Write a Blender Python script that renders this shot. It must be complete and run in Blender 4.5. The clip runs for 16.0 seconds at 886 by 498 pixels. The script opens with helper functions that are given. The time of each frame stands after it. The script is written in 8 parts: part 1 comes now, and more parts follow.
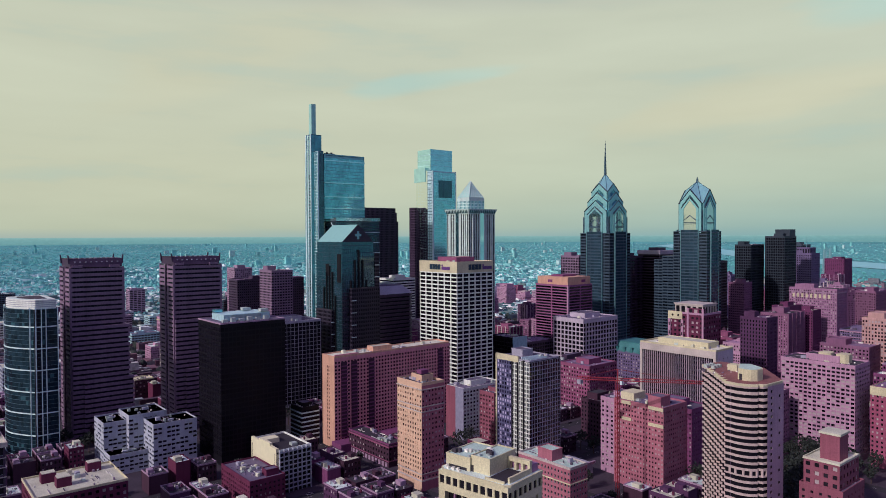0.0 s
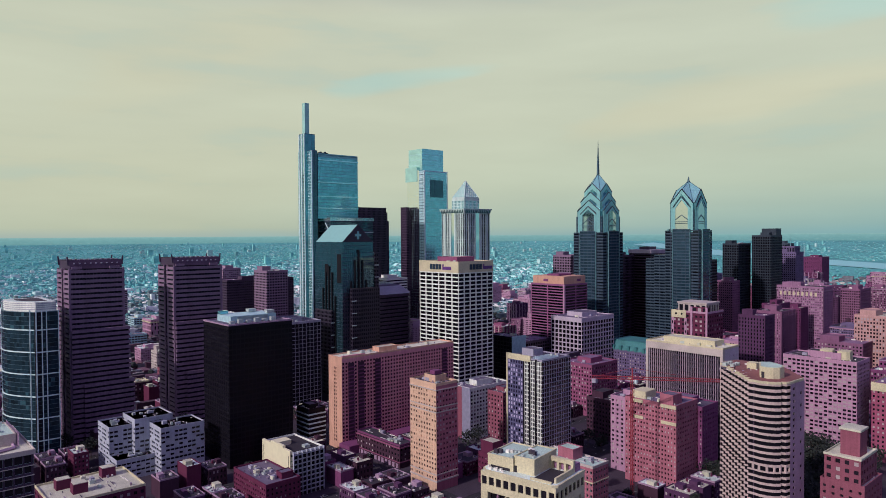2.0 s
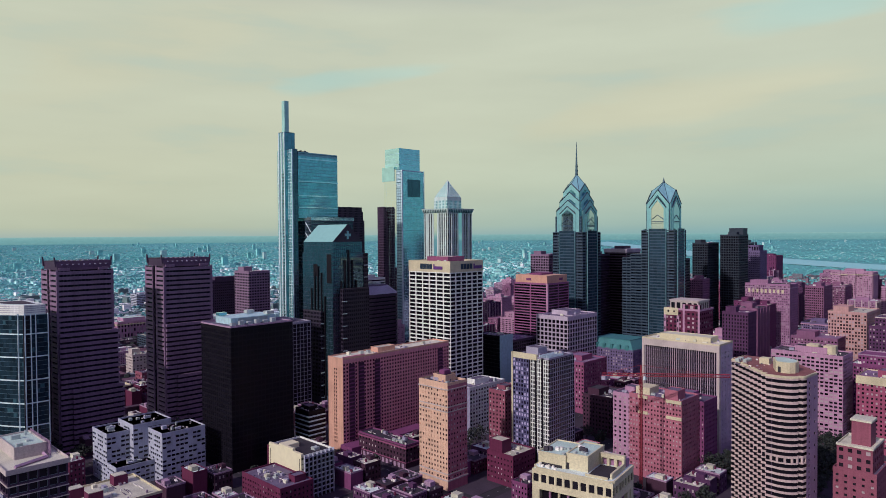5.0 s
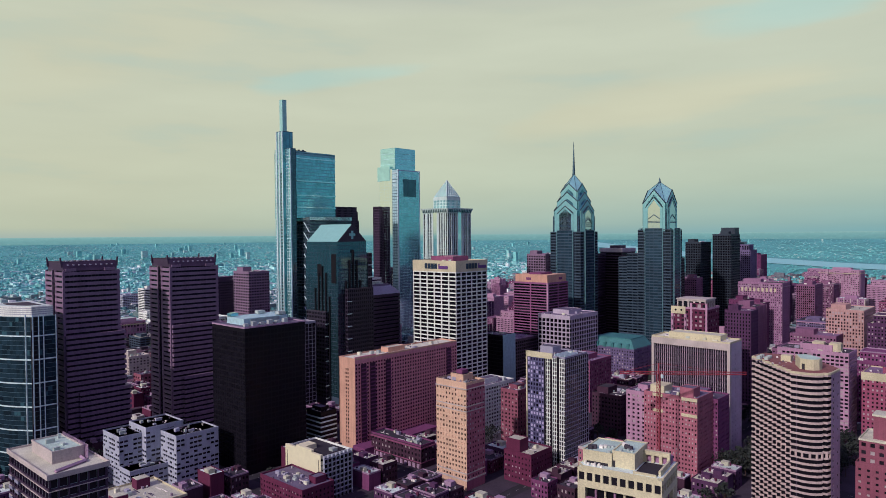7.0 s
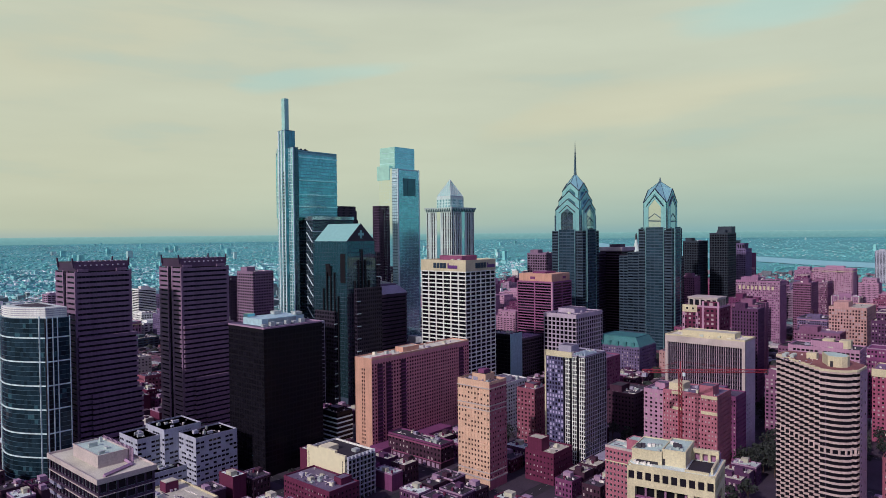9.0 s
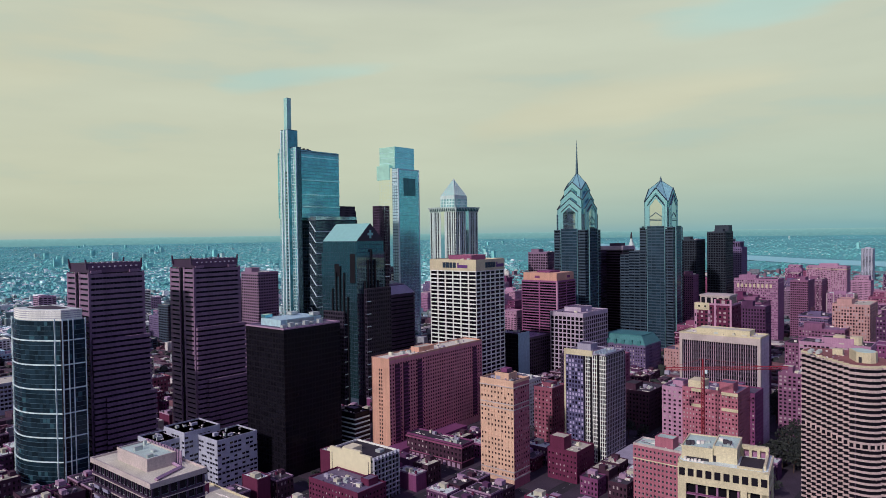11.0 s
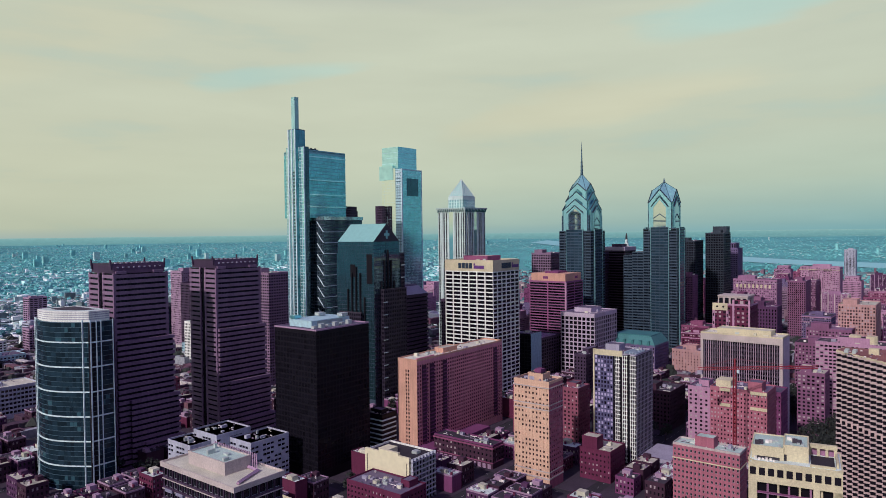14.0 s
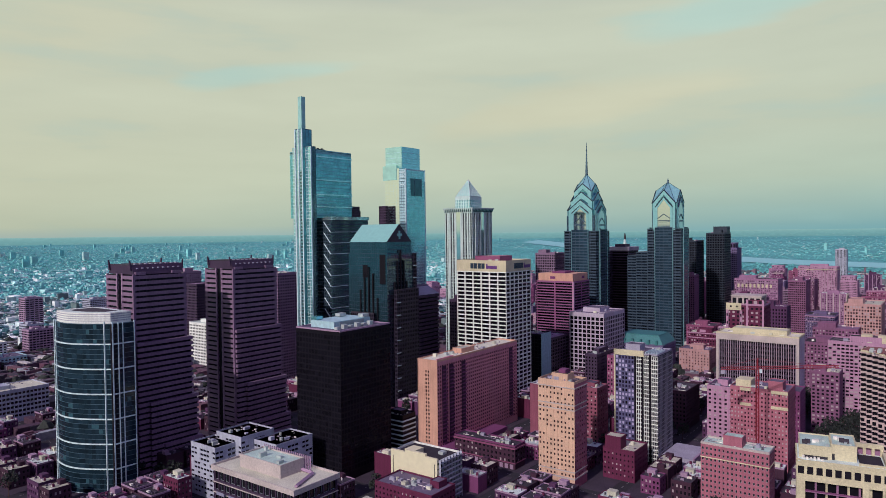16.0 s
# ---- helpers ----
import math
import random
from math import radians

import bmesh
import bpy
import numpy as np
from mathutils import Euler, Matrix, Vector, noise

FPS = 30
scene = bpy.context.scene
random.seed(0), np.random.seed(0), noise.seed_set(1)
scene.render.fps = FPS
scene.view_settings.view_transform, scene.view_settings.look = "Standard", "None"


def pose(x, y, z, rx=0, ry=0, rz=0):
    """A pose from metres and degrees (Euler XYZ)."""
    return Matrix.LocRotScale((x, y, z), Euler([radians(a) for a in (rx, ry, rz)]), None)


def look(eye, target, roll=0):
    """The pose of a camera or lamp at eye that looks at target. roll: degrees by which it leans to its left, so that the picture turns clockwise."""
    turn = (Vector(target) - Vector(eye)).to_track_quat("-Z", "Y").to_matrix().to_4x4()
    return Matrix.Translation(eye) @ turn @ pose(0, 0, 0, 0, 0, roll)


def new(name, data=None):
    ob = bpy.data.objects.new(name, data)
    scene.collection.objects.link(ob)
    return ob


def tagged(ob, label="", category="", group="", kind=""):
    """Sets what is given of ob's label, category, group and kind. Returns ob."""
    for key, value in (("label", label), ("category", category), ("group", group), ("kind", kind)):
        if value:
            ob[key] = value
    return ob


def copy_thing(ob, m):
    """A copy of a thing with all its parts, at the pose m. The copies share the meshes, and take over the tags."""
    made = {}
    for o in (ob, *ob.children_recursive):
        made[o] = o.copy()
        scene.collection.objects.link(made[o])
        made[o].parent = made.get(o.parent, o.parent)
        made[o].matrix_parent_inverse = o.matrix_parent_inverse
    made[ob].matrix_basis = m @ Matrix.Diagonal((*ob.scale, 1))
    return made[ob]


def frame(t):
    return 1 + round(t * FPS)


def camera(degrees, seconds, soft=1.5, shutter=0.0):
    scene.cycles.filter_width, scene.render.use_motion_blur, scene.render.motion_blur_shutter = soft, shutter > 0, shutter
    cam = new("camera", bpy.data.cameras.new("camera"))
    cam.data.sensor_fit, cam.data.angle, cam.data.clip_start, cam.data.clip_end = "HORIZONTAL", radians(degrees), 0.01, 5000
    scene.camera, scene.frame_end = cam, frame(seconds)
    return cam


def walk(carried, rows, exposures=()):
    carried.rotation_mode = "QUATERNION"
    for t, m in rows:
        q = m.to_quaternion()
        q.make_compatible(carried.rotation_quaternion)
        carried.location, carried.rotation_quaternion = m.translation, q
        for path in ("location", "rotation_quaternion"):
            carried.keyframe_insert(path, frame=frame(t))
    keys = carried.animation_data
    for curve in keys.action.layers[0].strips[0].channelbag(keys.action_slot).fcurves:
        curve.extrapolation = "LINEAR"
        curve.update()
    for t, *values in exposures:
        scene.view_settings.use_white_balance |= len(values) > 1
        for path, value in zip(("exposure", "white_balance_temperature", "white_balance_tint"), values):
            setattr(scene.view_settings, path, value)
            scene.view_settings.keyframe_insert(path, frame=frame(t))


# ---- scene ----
cam = camera(66.0, 16.0, soft=0.8)
PATH = [
    (0, (-513.99, -585.31, 163.45), (-385.89, -431.76, 159.61), -0.23),
    (0.5, (-518.61, -581.03, 163.68), (-389.31, -428.49, 159.87), -0.23),
    (1, (-523.21, -576.84, 163.90), (-392.74, -425.31, 159.83), -0.33),
    (1.5, (-527.83, -572.78, 164.11), (-395.96, -422.47, 160.07), -0.34),
    (2, (-532.49, -568.85, 164.31), (-398.93, -420.04, 160.18), -0.34),
    (2.5, (-537.21, -564.94, 164.50), (-401.82, -417.79, 160.27), -0.34),
    (3, (-541.96, -560.97, 164.68), (-404.45, -415.80, 160.35), -0.34),
    (3.5, (-546.63, -556.89, 164.86), (-407.24, -413.54, 160.52), -0.35),
    (4, (-551.13, -552.64, 164.98), (-410.21, -410.77, 160.66), -0.35),
    (6.5, (-572.39, -529.85, 164.54), (-425.63, -394.05, 160.09), -0.45),
    (7, (-576.50, -525.20, 164.62), (-428.84, -390.39, 160.21), -0.45),
    (7.5, (-580.56, -520.48, 164.72), (-432.04, -386.61, 160.26), -0.45),
    (8, (-584.58, -515.68, 164.82), (-435.21, -382.75, 160.21), -0.45),
    (8.5, (-588.57, -510.81, 164.93), (-438.41, -378.79, 160.28), -0.55),
    (9, (-592.51, -505.89, 165.03), (-441.60, -374.72, 160.33), -0.55),
    (11.5, (-611.75, -480.89, 164.72), (-457.03, -354.24, 160.09), -0.75),
    (12, (-615.58, -475.98, 164.84), (-460.19, -350.15, 160.27), -0.65),
    (12.5, (-619.39, -471.13, 165.01), (-463.34, -346.13, 160.30), -0.65),
    (13, (-623.19, -466.36, 165.18), (-466.43, -342.24, 160.52), -0.64),
    (13.5, (-626.98, -461.69, 165.36), (-469.56, -338.42, 160.56), -0.64),
    (14, (-630.71, -457.07, 165.56), (-472.76, -334.47, 160.83), -0.64),
    (14.5, (-634.37, -452.33, 165.78), (-475.90, -330.41, 161.02), -0.64),
    (15, (-638.03, -447.44, 166.02), (-478.91, -326.38, 161.11), -0.64),
    (15.5, (-641.69, -442.45, 166.26), (-482.02, -322.12, 161.31), -0.64),
    (16, (-645.35, -437.41, 166.49), (-485.15, -317.77, 161.61), -0.64),
]
walk(cam, [(t, look(eye, target, roll)) for t, eye, target, roll in PATH])

# ---- world, sun ----
scene.view_settings.exposure = 0.0
world = bpy.data.worlds.new("sky")
scene.world = world
world.use_nodes = True
wn, wl = world.node_tree.nodes, world.node_tree.links
wn.clear()


def wnode(kind, **props):
    n = wn.new(kind)
    for key, value in props.items():
        if key == "blend":
            n.blend_type = value
        elif key == "data":
            n.data_type = value
        elif key == "op":
            n.operation = value
    return n


STREAKS = (((0.605, 0.765, 0.217), (0.17, -0.15, 0.040), 0.125, 0.017, 0.42), ((0.935, 0.24, 0.287), (0.085, -0.31, 0.035), 0.20, 0.034, 0.5),
           ((0.887, 0.426, 0.176), (0.068, -0.208, 0.024), 0.26, 0.035, -0.45), ((0.376, 0.894, 0.243), (0.127, -0.083, 0.055), 0.25, 0.05, -0.25))
SUN_AZ, SUN_EL = radians(180.5), radians(33)     # from +x towards +y; above the horizon
out = wn.new("ShaderNodeOutputWorld")
bg = wn.new("ShaderNodeBackground")
wl.new(bg.outputs[0], out.inputs[0])
coord = wn.new("ShaderNodeTexCoord")
sky = wn.new("ShaderNodeTexSky")
sky.sky_type = "NISHITA"
sky.sun_disc = False
sky.sun_elevation, sky.sun_rotation = SUN_EL, radians(90) - SUN_AZ
sky.dust_density = 3.0
dim = wn.new("ShaderNodeMix")
dim.data_type, dim.blend_type = "RGBA", "MULTIPLY"
dim.inputs["Factor"].default_value = 1.0
wl.new(sky.outputs[0], dim.inputs["A"])
dim.inputs["B"].default_value = (0.10, 0.10, 0.10, 1)
sep = wn.new("ShaderNodeSeparateXYZ")
wl.new(coord.outputs["Generated"], sep.inputs[0])
# veil of cloud: pale cream low down, cooler and darker towards the zenith
ramp = wn.new("ShaderNodeValToRGB")
wl.new(sep.outputs["Z"], ramp.inputs[0])
els = ramp.color_ramp.elements
els[0].position, els[0].color = 0.0, (0.40, 0.50, 0.45, 1)
els[1].position, els[1].color = 1.0, (0.14, 0.11, 0.36, 1)
for pos, col in ((0.012, (0.51, 0.565, 0.43, 1)), (0.05, (0.565, 0.60, 0.45, 1)), (0.10, (0.59, 0.615, 0.455, 1)),
                 (0.30, (0.60, 0.63, 0.48, 1)), (0.50, (0.19, 0.18, 0.36, 1))):
    e = els.new(pos)
    e.color = col
# soft cloud bands, long and flat
mapg = wn.new("ShaderNodeMapping")
wl.new(coord.outputs["Generated"], mapg.inputs[0])
mapg.inputs["Rotation"].default_value = (radians(9), radians(-7), 0)
mapg.inputs["Scale"].default_value = (1.6, 1.6, 9.0)
nz = wn.new("ShaderNodeTexNoise")
nz.inputs["Scale"].default_value = 1.7
nz.inputs["Detail"].default_value = 5.0
nz.inputs["Roughness"].default_value = 0.5
wl.new(mapg.outputs[0], nz.inputs["Vector"])
gap = wn.new("ShaderNodeMapRange")
wl.new(nz.outputs["Fac"], gap.inputs["Value"])
gap.inputs["From Min"].default_value, gap.inputs["From Max"].default_value = 0.56, 0.78
gap.inputs["To Min"].default_value, gap.inputs["To Max"].default_value = 0.0, 0.5
blue = wn.new("ShaderNodeMix")
blue.data_type = "RGBA"
wl.new(gap.outputs[0], blue.inputs["Factor"])
# the cloud thins to a cooler grey-green towards the south-east horizon
ramp2 = wn.new("ShaderNodeValToRGB")
wl.new(sep.outputs["Z"], ramp2.inputs[0])
els2 = ramp2.color_ramp.elements
els2[0].position, els2[0].color = 0.0, (0.19, 0.42, 0.46, 1)
els2[1].position, els2[1].color = 1.0, (0.16, 0.10, 0.36, 1)
for pos, col in ((0.025, (0.30, 0.49, 0.47, 1)), (0.07, (0.43, 0.535, 0.435, 1)), (0.16, (0.55, 0.595, 0.45, 1)), (0.30, (0.58, 0.62, 0.48, 1)), (0.50, (0.18, 0.17, 0.35, 1))):
    e = els2.new(pos)
    e.color = col
side = wn.new("ShaderNodeVectorMath")
side.operation = "DOT_PRODUCT"
wl.new(coord.outputs["Generated"], side.inputs[0])
side.inputs[1].default_value = (0.75, -0.66, 0.0)
sidef = wn.new("ShaderNodeMapRange")
wl.new(side.outputs["Value"], sidef.inputs["Value"])
sidef.inputs["From Min"].default_value, sidef.inputs["From Max"].default_value = -0.35, 0.80
both = wn.new("ShaderNodeMix")
both.data_type = "RGBA"
wl.new(sidef.outputs[0], both.inputs["Factor"])
wl.new(ramp.outputs[0], both.inputs["A"])
wl.new(ramp2.outputs[0], both.inputs["B"])
# away from the sun the sky is dimmer and bluer
awayf = wn.new("ShaderNodeMapRange")
south = wn.new("ShaderNodeVectorMath")
south.operation = "DOT_PRODUCT"
wl.new(coord.outputs["Generated"], south.inputs[0])
south.inputs[1].default_value = (0.17, -0.985, 0.0)
wl.new(south.outputs["Value"], awayf.inputs["Value"])
awayf.inputs["From Min"].default_value, awayf.inputs["From Max"].default_value = 0.14, 0.75
away = wn.new("ShaderNodeMix")
away.data_type = "RGBA"
wl.new(awayf.outputs[0], away.inputs["Factor"])
wl.new(both.outputs["Result"], away.inputs["A"])
ramp3 = wn.new("ShaderNodeValToRGB")
wl.new(sep.outputs["Z"], ramp3.inputs[0])
els3 = ramp3.color_ramp.elements
els3[0].position, els3[0].color = 0.05, (0.12, 0.31, 0.35, 1)
els3[1].position, els3[1].color = 0.28, (0.215, 0.155, 0.42, 1)
wl.new(ramp3.outputs[0], away.inputs["B"])
wl.new(away.outputs["Result"], blue.inputs["A"])
blue.inputs["B"].default_value = (0.36, 0.58, 0.56, 1)
lum = wn.new("ShaderNodeMapRange")
wl.new(nz.outputs["Fac"], lum.inputs["Value"])
lum.inputs["From Min"].default_value, lum.inputs["From Max"].default_value = 0.25, 0.6
lum.inputs["To Min"].default_value, lum.inputs["To Max"].default_value = 1.05, 0.95
tone = wn.new("ShaderNodeMix")
tone.data_type, tone.blend_type = "RGBA", "MULTIPLY"
tone.inputs["Factor"].default_value = 1.0
# thin blue streaks where the veil breaks: centre, line along, half length, half height
last = blue.outputs["Result"]
for mid_, along_, half_, high_, much_ in STREAKS:
    c_ = Vector(mid_).normalized()
    a_ = (Vector(along_) - c_ * c_.dot(Vector(along_))).normalized()
    b_ = c_.cross(a_)
    terms = []
    for vec_, size_ in ((a_, half_), (b_, high_)):
        dp = wn.new("ShaderNodeVectorMath")
        dp.operation = "DOT_PRODUCT"
        wl.new(coord.outputs["Generated"], dp.inputs[0])
        dp.inputs[1].default_value = vec_
        wob = wn.new("ShaderNodeMath")
        wob.operation = "MULTIPLY_ADD"
        wl.new(nz.outputs["Fac"], wob.inputs[0])
        wob.inputs[1].default_value = size_ * 2.2
        wl.new(dp.outputs["Value"], wob.inputs[2])
        off = wn.new("ShaderNodeMath")
        off.operation = "ADD"
        wl.new(wob.outputs[0], off.inputs[0])
        off.inputs[1].default_value = -size_ * 1.1
        dv = wn.new("ShaderNodeMath")
        dv.operation = "DIVIDE"
        wl.new(off.outputs[0], dv.inputs[0])
        dv.inputs[1].default_value = size_
        sq = wn.new("ShaderNodeMath")
        sq.operation = "MULTIPLY"
        wl.new(dv.outputs[0], sq.inputs[0])
        wl.new(dv.outputs[0], sq.inputs[1])
        terms.append(sq)
    sm = wn.new("ShaderNodeMath")
    sm.operation = "ADD"
    wl.new(terms[0].outputs[0], sm.inputs[0])
    wl.new(terms[1].outputs[0], sm.inputs[1])
    fall = wn.new("ShaderNodeMapRange")
    fall.interpolation_type = "SMOOTHSTEP"
    wl.new(sm.outputs[0], fall.inputs["Value"])
    fall.inputs["To Min"].default_value, fall.inputs["To Max"].default_value = abs(much_), 0.0
    mixs = wn.new("ShaderNodeMix")
    mixs.data_type = "RGBA"
    wl.new(fall.outputs[0], mixs.inputs["Factor"])
    wl.new(last, mixs.inputs["A"])
    mixs.inputs["B"].default_value = (0.40, 0.68, 0.64, 1) if much_ > 0 else (0.68, 0.63, 0.42, 1)
    last = mixs.outputs["Result"]
wl.new(last, tone.inputs["A"])
wl.new(lum.outputs[0], tone.inputs["B"])
veil = wn.new("ShaderNodeMix")
veil.data_type = "RGBA"
veil.inputs["Factor"].default_value = 0.9
wl.new(dim.outputs["Result"], veil.inputs["A"])
wl.new(tone.outputs["Result"], veil.inputs["B"])
wl.new(veil.outputs["Result"], bg.inputs["Color"])
bg.inputs["Strength"].default_value = 1.05

sun_data = bpy.data.lights.new("sun", "SUN")
sun_data.energy, sun_data.angle, sun_data.color = 2.65, radians(1.5), (1.0, 0.865, 0.90)
sun = new("sun", sun_data)
to_sun = Vector((math.cos(SUN_EL) * math.cos(SUN_AZ), math.cos(SUN_EL) * math.sin(SUN_AZ), math.sin(SUN_EL)))
sun.matrix_world = look(to_sun * 900, (0, 0, 0))

# ---- materials ----


def mat(name):
    m = bpy.data.materials.new(name)
    m.use_nodes = True
    nt = m.node_tree
    return m, nt, nt.nodes["Principled BSDF"]


def link(nt, a, b):
    nt.links.new(a, b)


def wall_mat(name, col, rough=0.85, streak=0.25, scale=1.0, per_object=0.0, spec=0.3):
    """Masonry, concrete or stone: blotches some metres wide, fine grain, rain streaks down the wall."""
    m, nt, p = mat(name)
    n = nt.nodes
    tc = n.new("ShaderNodeTexCoord")
    big = n.new("ShaderNodeTexNoise")
    big.inputs["Scale"].default_value, big.inputs["Detail"].default_value = 0.09 * scale, 4
    fine = n.new("ShaderNodeTexNoise")
    fine.inputs["Scale"].default_value, fine.inputs["Detail"].default_value = 1.6 * scale, 3
    mp = n.new("ShaderNodeMapping")
    mp.inputs["Scale"].default_value = (1.0, 1.0, 0.05)
    run = n.new("ShaderNodeTexNoise")
    run.inputs["Scale"].default_value, run.inputs["Detail"].default_value = 0.9 * scale, 3
    link(nt, tc.outputs["Object"], big.inputs["Vector"])
    link(nt, tc.outputs["Object"], fine.inputs["Vector"])
    link(nt, tc.outputs["Object"], mp.inputs["Vector"])
    link(nt, mp.outputs[0], run.inputs["Vector"])
    add = n.new("ShaderNodeMath")
    add.operation = "ADD"
    link(nt, big.outputs["Fac"], add.inputs[0])
    link(nt, fine.outputs["Fac"], add.inputs[1])
    add2 = n.new("ShaderNodeMath")
    add2.operation = "MULTIPLY_ADD"
    link(nt, run.outputs["Fac"], add2.inputs[0])
    add2.inputs[1].default_value = streak * 4
    link(nt, add.outputs[0], add2.inputs[2])
    r = n.new("ShaderNodeMapRange")
    link(nt, add2.outputs[0], r.inputs["Value"])
    r.inputs["From Min"].default_value, r.inputs["From Max"].default_value = 0.6 + streak, 1.4 + streak * 3
    r.inputs["To Min"].default_value, r.inputs["To Max"].default_value = 0.64, 1.26
    val = r.outputs[0]
    if per_object:
        oi = n.new("ShaderNodeObjectInfo")
        k = n.new("ShaderNodeMapRange")
        link(nt, oi.outputs["Random"], k.inputs["Value"])
        k.inputs["To Min"].default_value, k.inputs["To Max"].default_value = 1 - per_object, 1 + per_object
        mu = n.new("ShaderNodeMath")
        mu.operation = "MULTIPLY"
        link(nt, val, mu.inputs[0])
        link(nt, k.outputs[0], mu.inputs[1])
        val = mu.outputs[0]
    mx = n.new("ShaderNodeMix")
    mx.data_type, mx.blend_type = "RGBA", "MULTIPLY"
    mx.inputs["Factor"].default_value = 1.0
    mx.inputs["A"].default_value = (*col, 1)
    link(nt, val, mx.inputs["B"])
    link(nt, mx.outputs["Result"], p.inputs["Base Color"])
    p.inputs["Roughness"].default_value = rough
    p.inputs["Specular IOR Level"].default_value = spec
    bp = n.new("ShaderNodeBump")
    bp.inputs["Strength"].default_value, bp.inputs["Distance"].default_value = 0.3, 0.05
    link(nt, fine.outputs["Fac"], bp.inputs["Height"])
    link(nt, bp.outputs[0], p.inputs["Normal"])
    return m


def glass_mat(name, col, metal=0.0, rough=0.08, spread=0.5, lit=None, lit_share=0.0, wave=0.06, spec=0.5):
    """Window glass, each pane a little different: blinds, curtains, the dark room behind, a slight tilt of the sheet."""
    m, nt, p = mat(name)
    n = nt.nodes
    geo = n.new("ShaderNodeNewGeometry")
    tc = n.new("ShaderNodeTexCoord")
    nzz = n.new("ShaderNodeTexNoise")
    nzz.inputs["Scale"].default_value, nzz.inputs["Detail"].default_value = 0.12, 3
    link(nt, tc.outputs["Object"], nzz.inputs["Vector"])
    k = n.new("ShaderNodeMapRange")
    link(nt, geo.outputs["Random Per Island"], k.inputs["Value"])
    k.inputs["To Min"].default_value, k.inputs["To Max"].default_value = 1 - spread, 1 + spread
    mu = n.new("ShaderNodeMath")
    mu.operation = "MULTIPLY"
    link(nt, k.outputs[0], mu.inputs[0])
    k2 = n.new("ShaderNodeMapRange")
    link(nt, nzz.outputs["Fac"], k2.inputs["Value"])
    k2.inputs["From Min"].default_value, k2.inputs["From Max"].default_value = 0.3, 0.7
    k2.inputs["To Min"].default_value, k2.inputs["To Max"].default_value = 0.88, 1.12
    link(nt, k2.outputs[0], mu.inputs[1])
    mx = n.new("ShaderNodeMix")
    mx.data_type, mx.blend_type = "RGBA", "MULTIPLY"
    mx.inputs["Factor"].default_value = 1.0
    mx.inputs["A"].default_value = (*col, 1)
    link(nt, mu.outputs[0], mx.inputs["B"])
    colour = mx.outputs["Result"]
    if lit:
        gt = n.new("ShaderNodeMath")
        gt.operation = "GREATER_THAN"
        fr = n.new("ShaderNodeMath")
        fr.operation = "MULTIPLY_ADD"
        link(nt, geo.outputs["Random Per Island"], fr.inputs[0])
        fr.inputs[1].default_value, fr.inputs[2].default_value = 37.0, 0.0
        f2 = n.new("ShaderNodeMath")
        f2.operation = "FRACT"
        link(nt, fr.outputs[0], f2.inputs[0])
        link(nt, f2.outputs[0], gt.inputs[0])
        gt.inputs[1].default_value = 1 - lit_share
        bl = n.new("ShaderNodeMix")
        bl.data_type = "RGBA"
        link(nt, gt.outputs[0], bl.inputs["Factor"])
        link(nt, colour, bl.inputs["A"])
        bl.inputs["B"].default_value = (*lit, 1)
        colour = bl.outputs["Result"]
    link(nt, colour, p.inputs["Base Color"])
    p.inputs["Metallic"].default_value = metal
    p.inputs["Roughness"].default_value = rough
    p.inputs["Specular IOR Level"].default_value = spec
    bp = n.new("ShaderNodeBump")
    bp.inputs["Strength"].default_value, bp.inputs["Distance"].default_value = wave, 0.4
    link(nt, nzz.outputs["Fac"], bp.inputs["Height"])
    link(nt, bp.outputs[0], p.inputs["Normal"])
    return m


def plain_mat(name, col, rough=0.6, metal=0.0, var=0.15):
    m, nt, p = mat(name)
    n = nt.nodes
    tc = n.new("ShaderNodeTexCoord")
    a = n.new("ShaderNodeTexNoise")
    a.inputs["Scale"].default_value, a.inputs["Detail"].default_value = 0.35, 6
    link(nt, tc.outputs["Object"], a.inputs["Vector"])
    r = n.new("ShaderNodeMapRange")
    link(nt, a.outputs["Fac"], r.inputs["Value"])
    r.inputs["From Min"].default_value, r.inputs["From Max"].default_value = 0.3, 0.7
    r.inputs["To Min"].default_value, r.inputs["To Max"].default_value = 1 - var, 1 + var
    mx = n.new("ShaderNodeMix")
    mx.data_type, mx.blend_type = "RGBA", "MULTIPLY"
    mx.inputs["Factor"].default_value = 1.0
    mx.inputs["A"].default_value = (*col, 1)
    link(nt, r.outputs[0], mx.inputs["B"])
    link(nt, mx.outputs["Result"], p.inputs["Base Color"])
    p.inputs["Roughness"].default_value, p.inputs["Metallic"].default_value = rough, metal
    return m


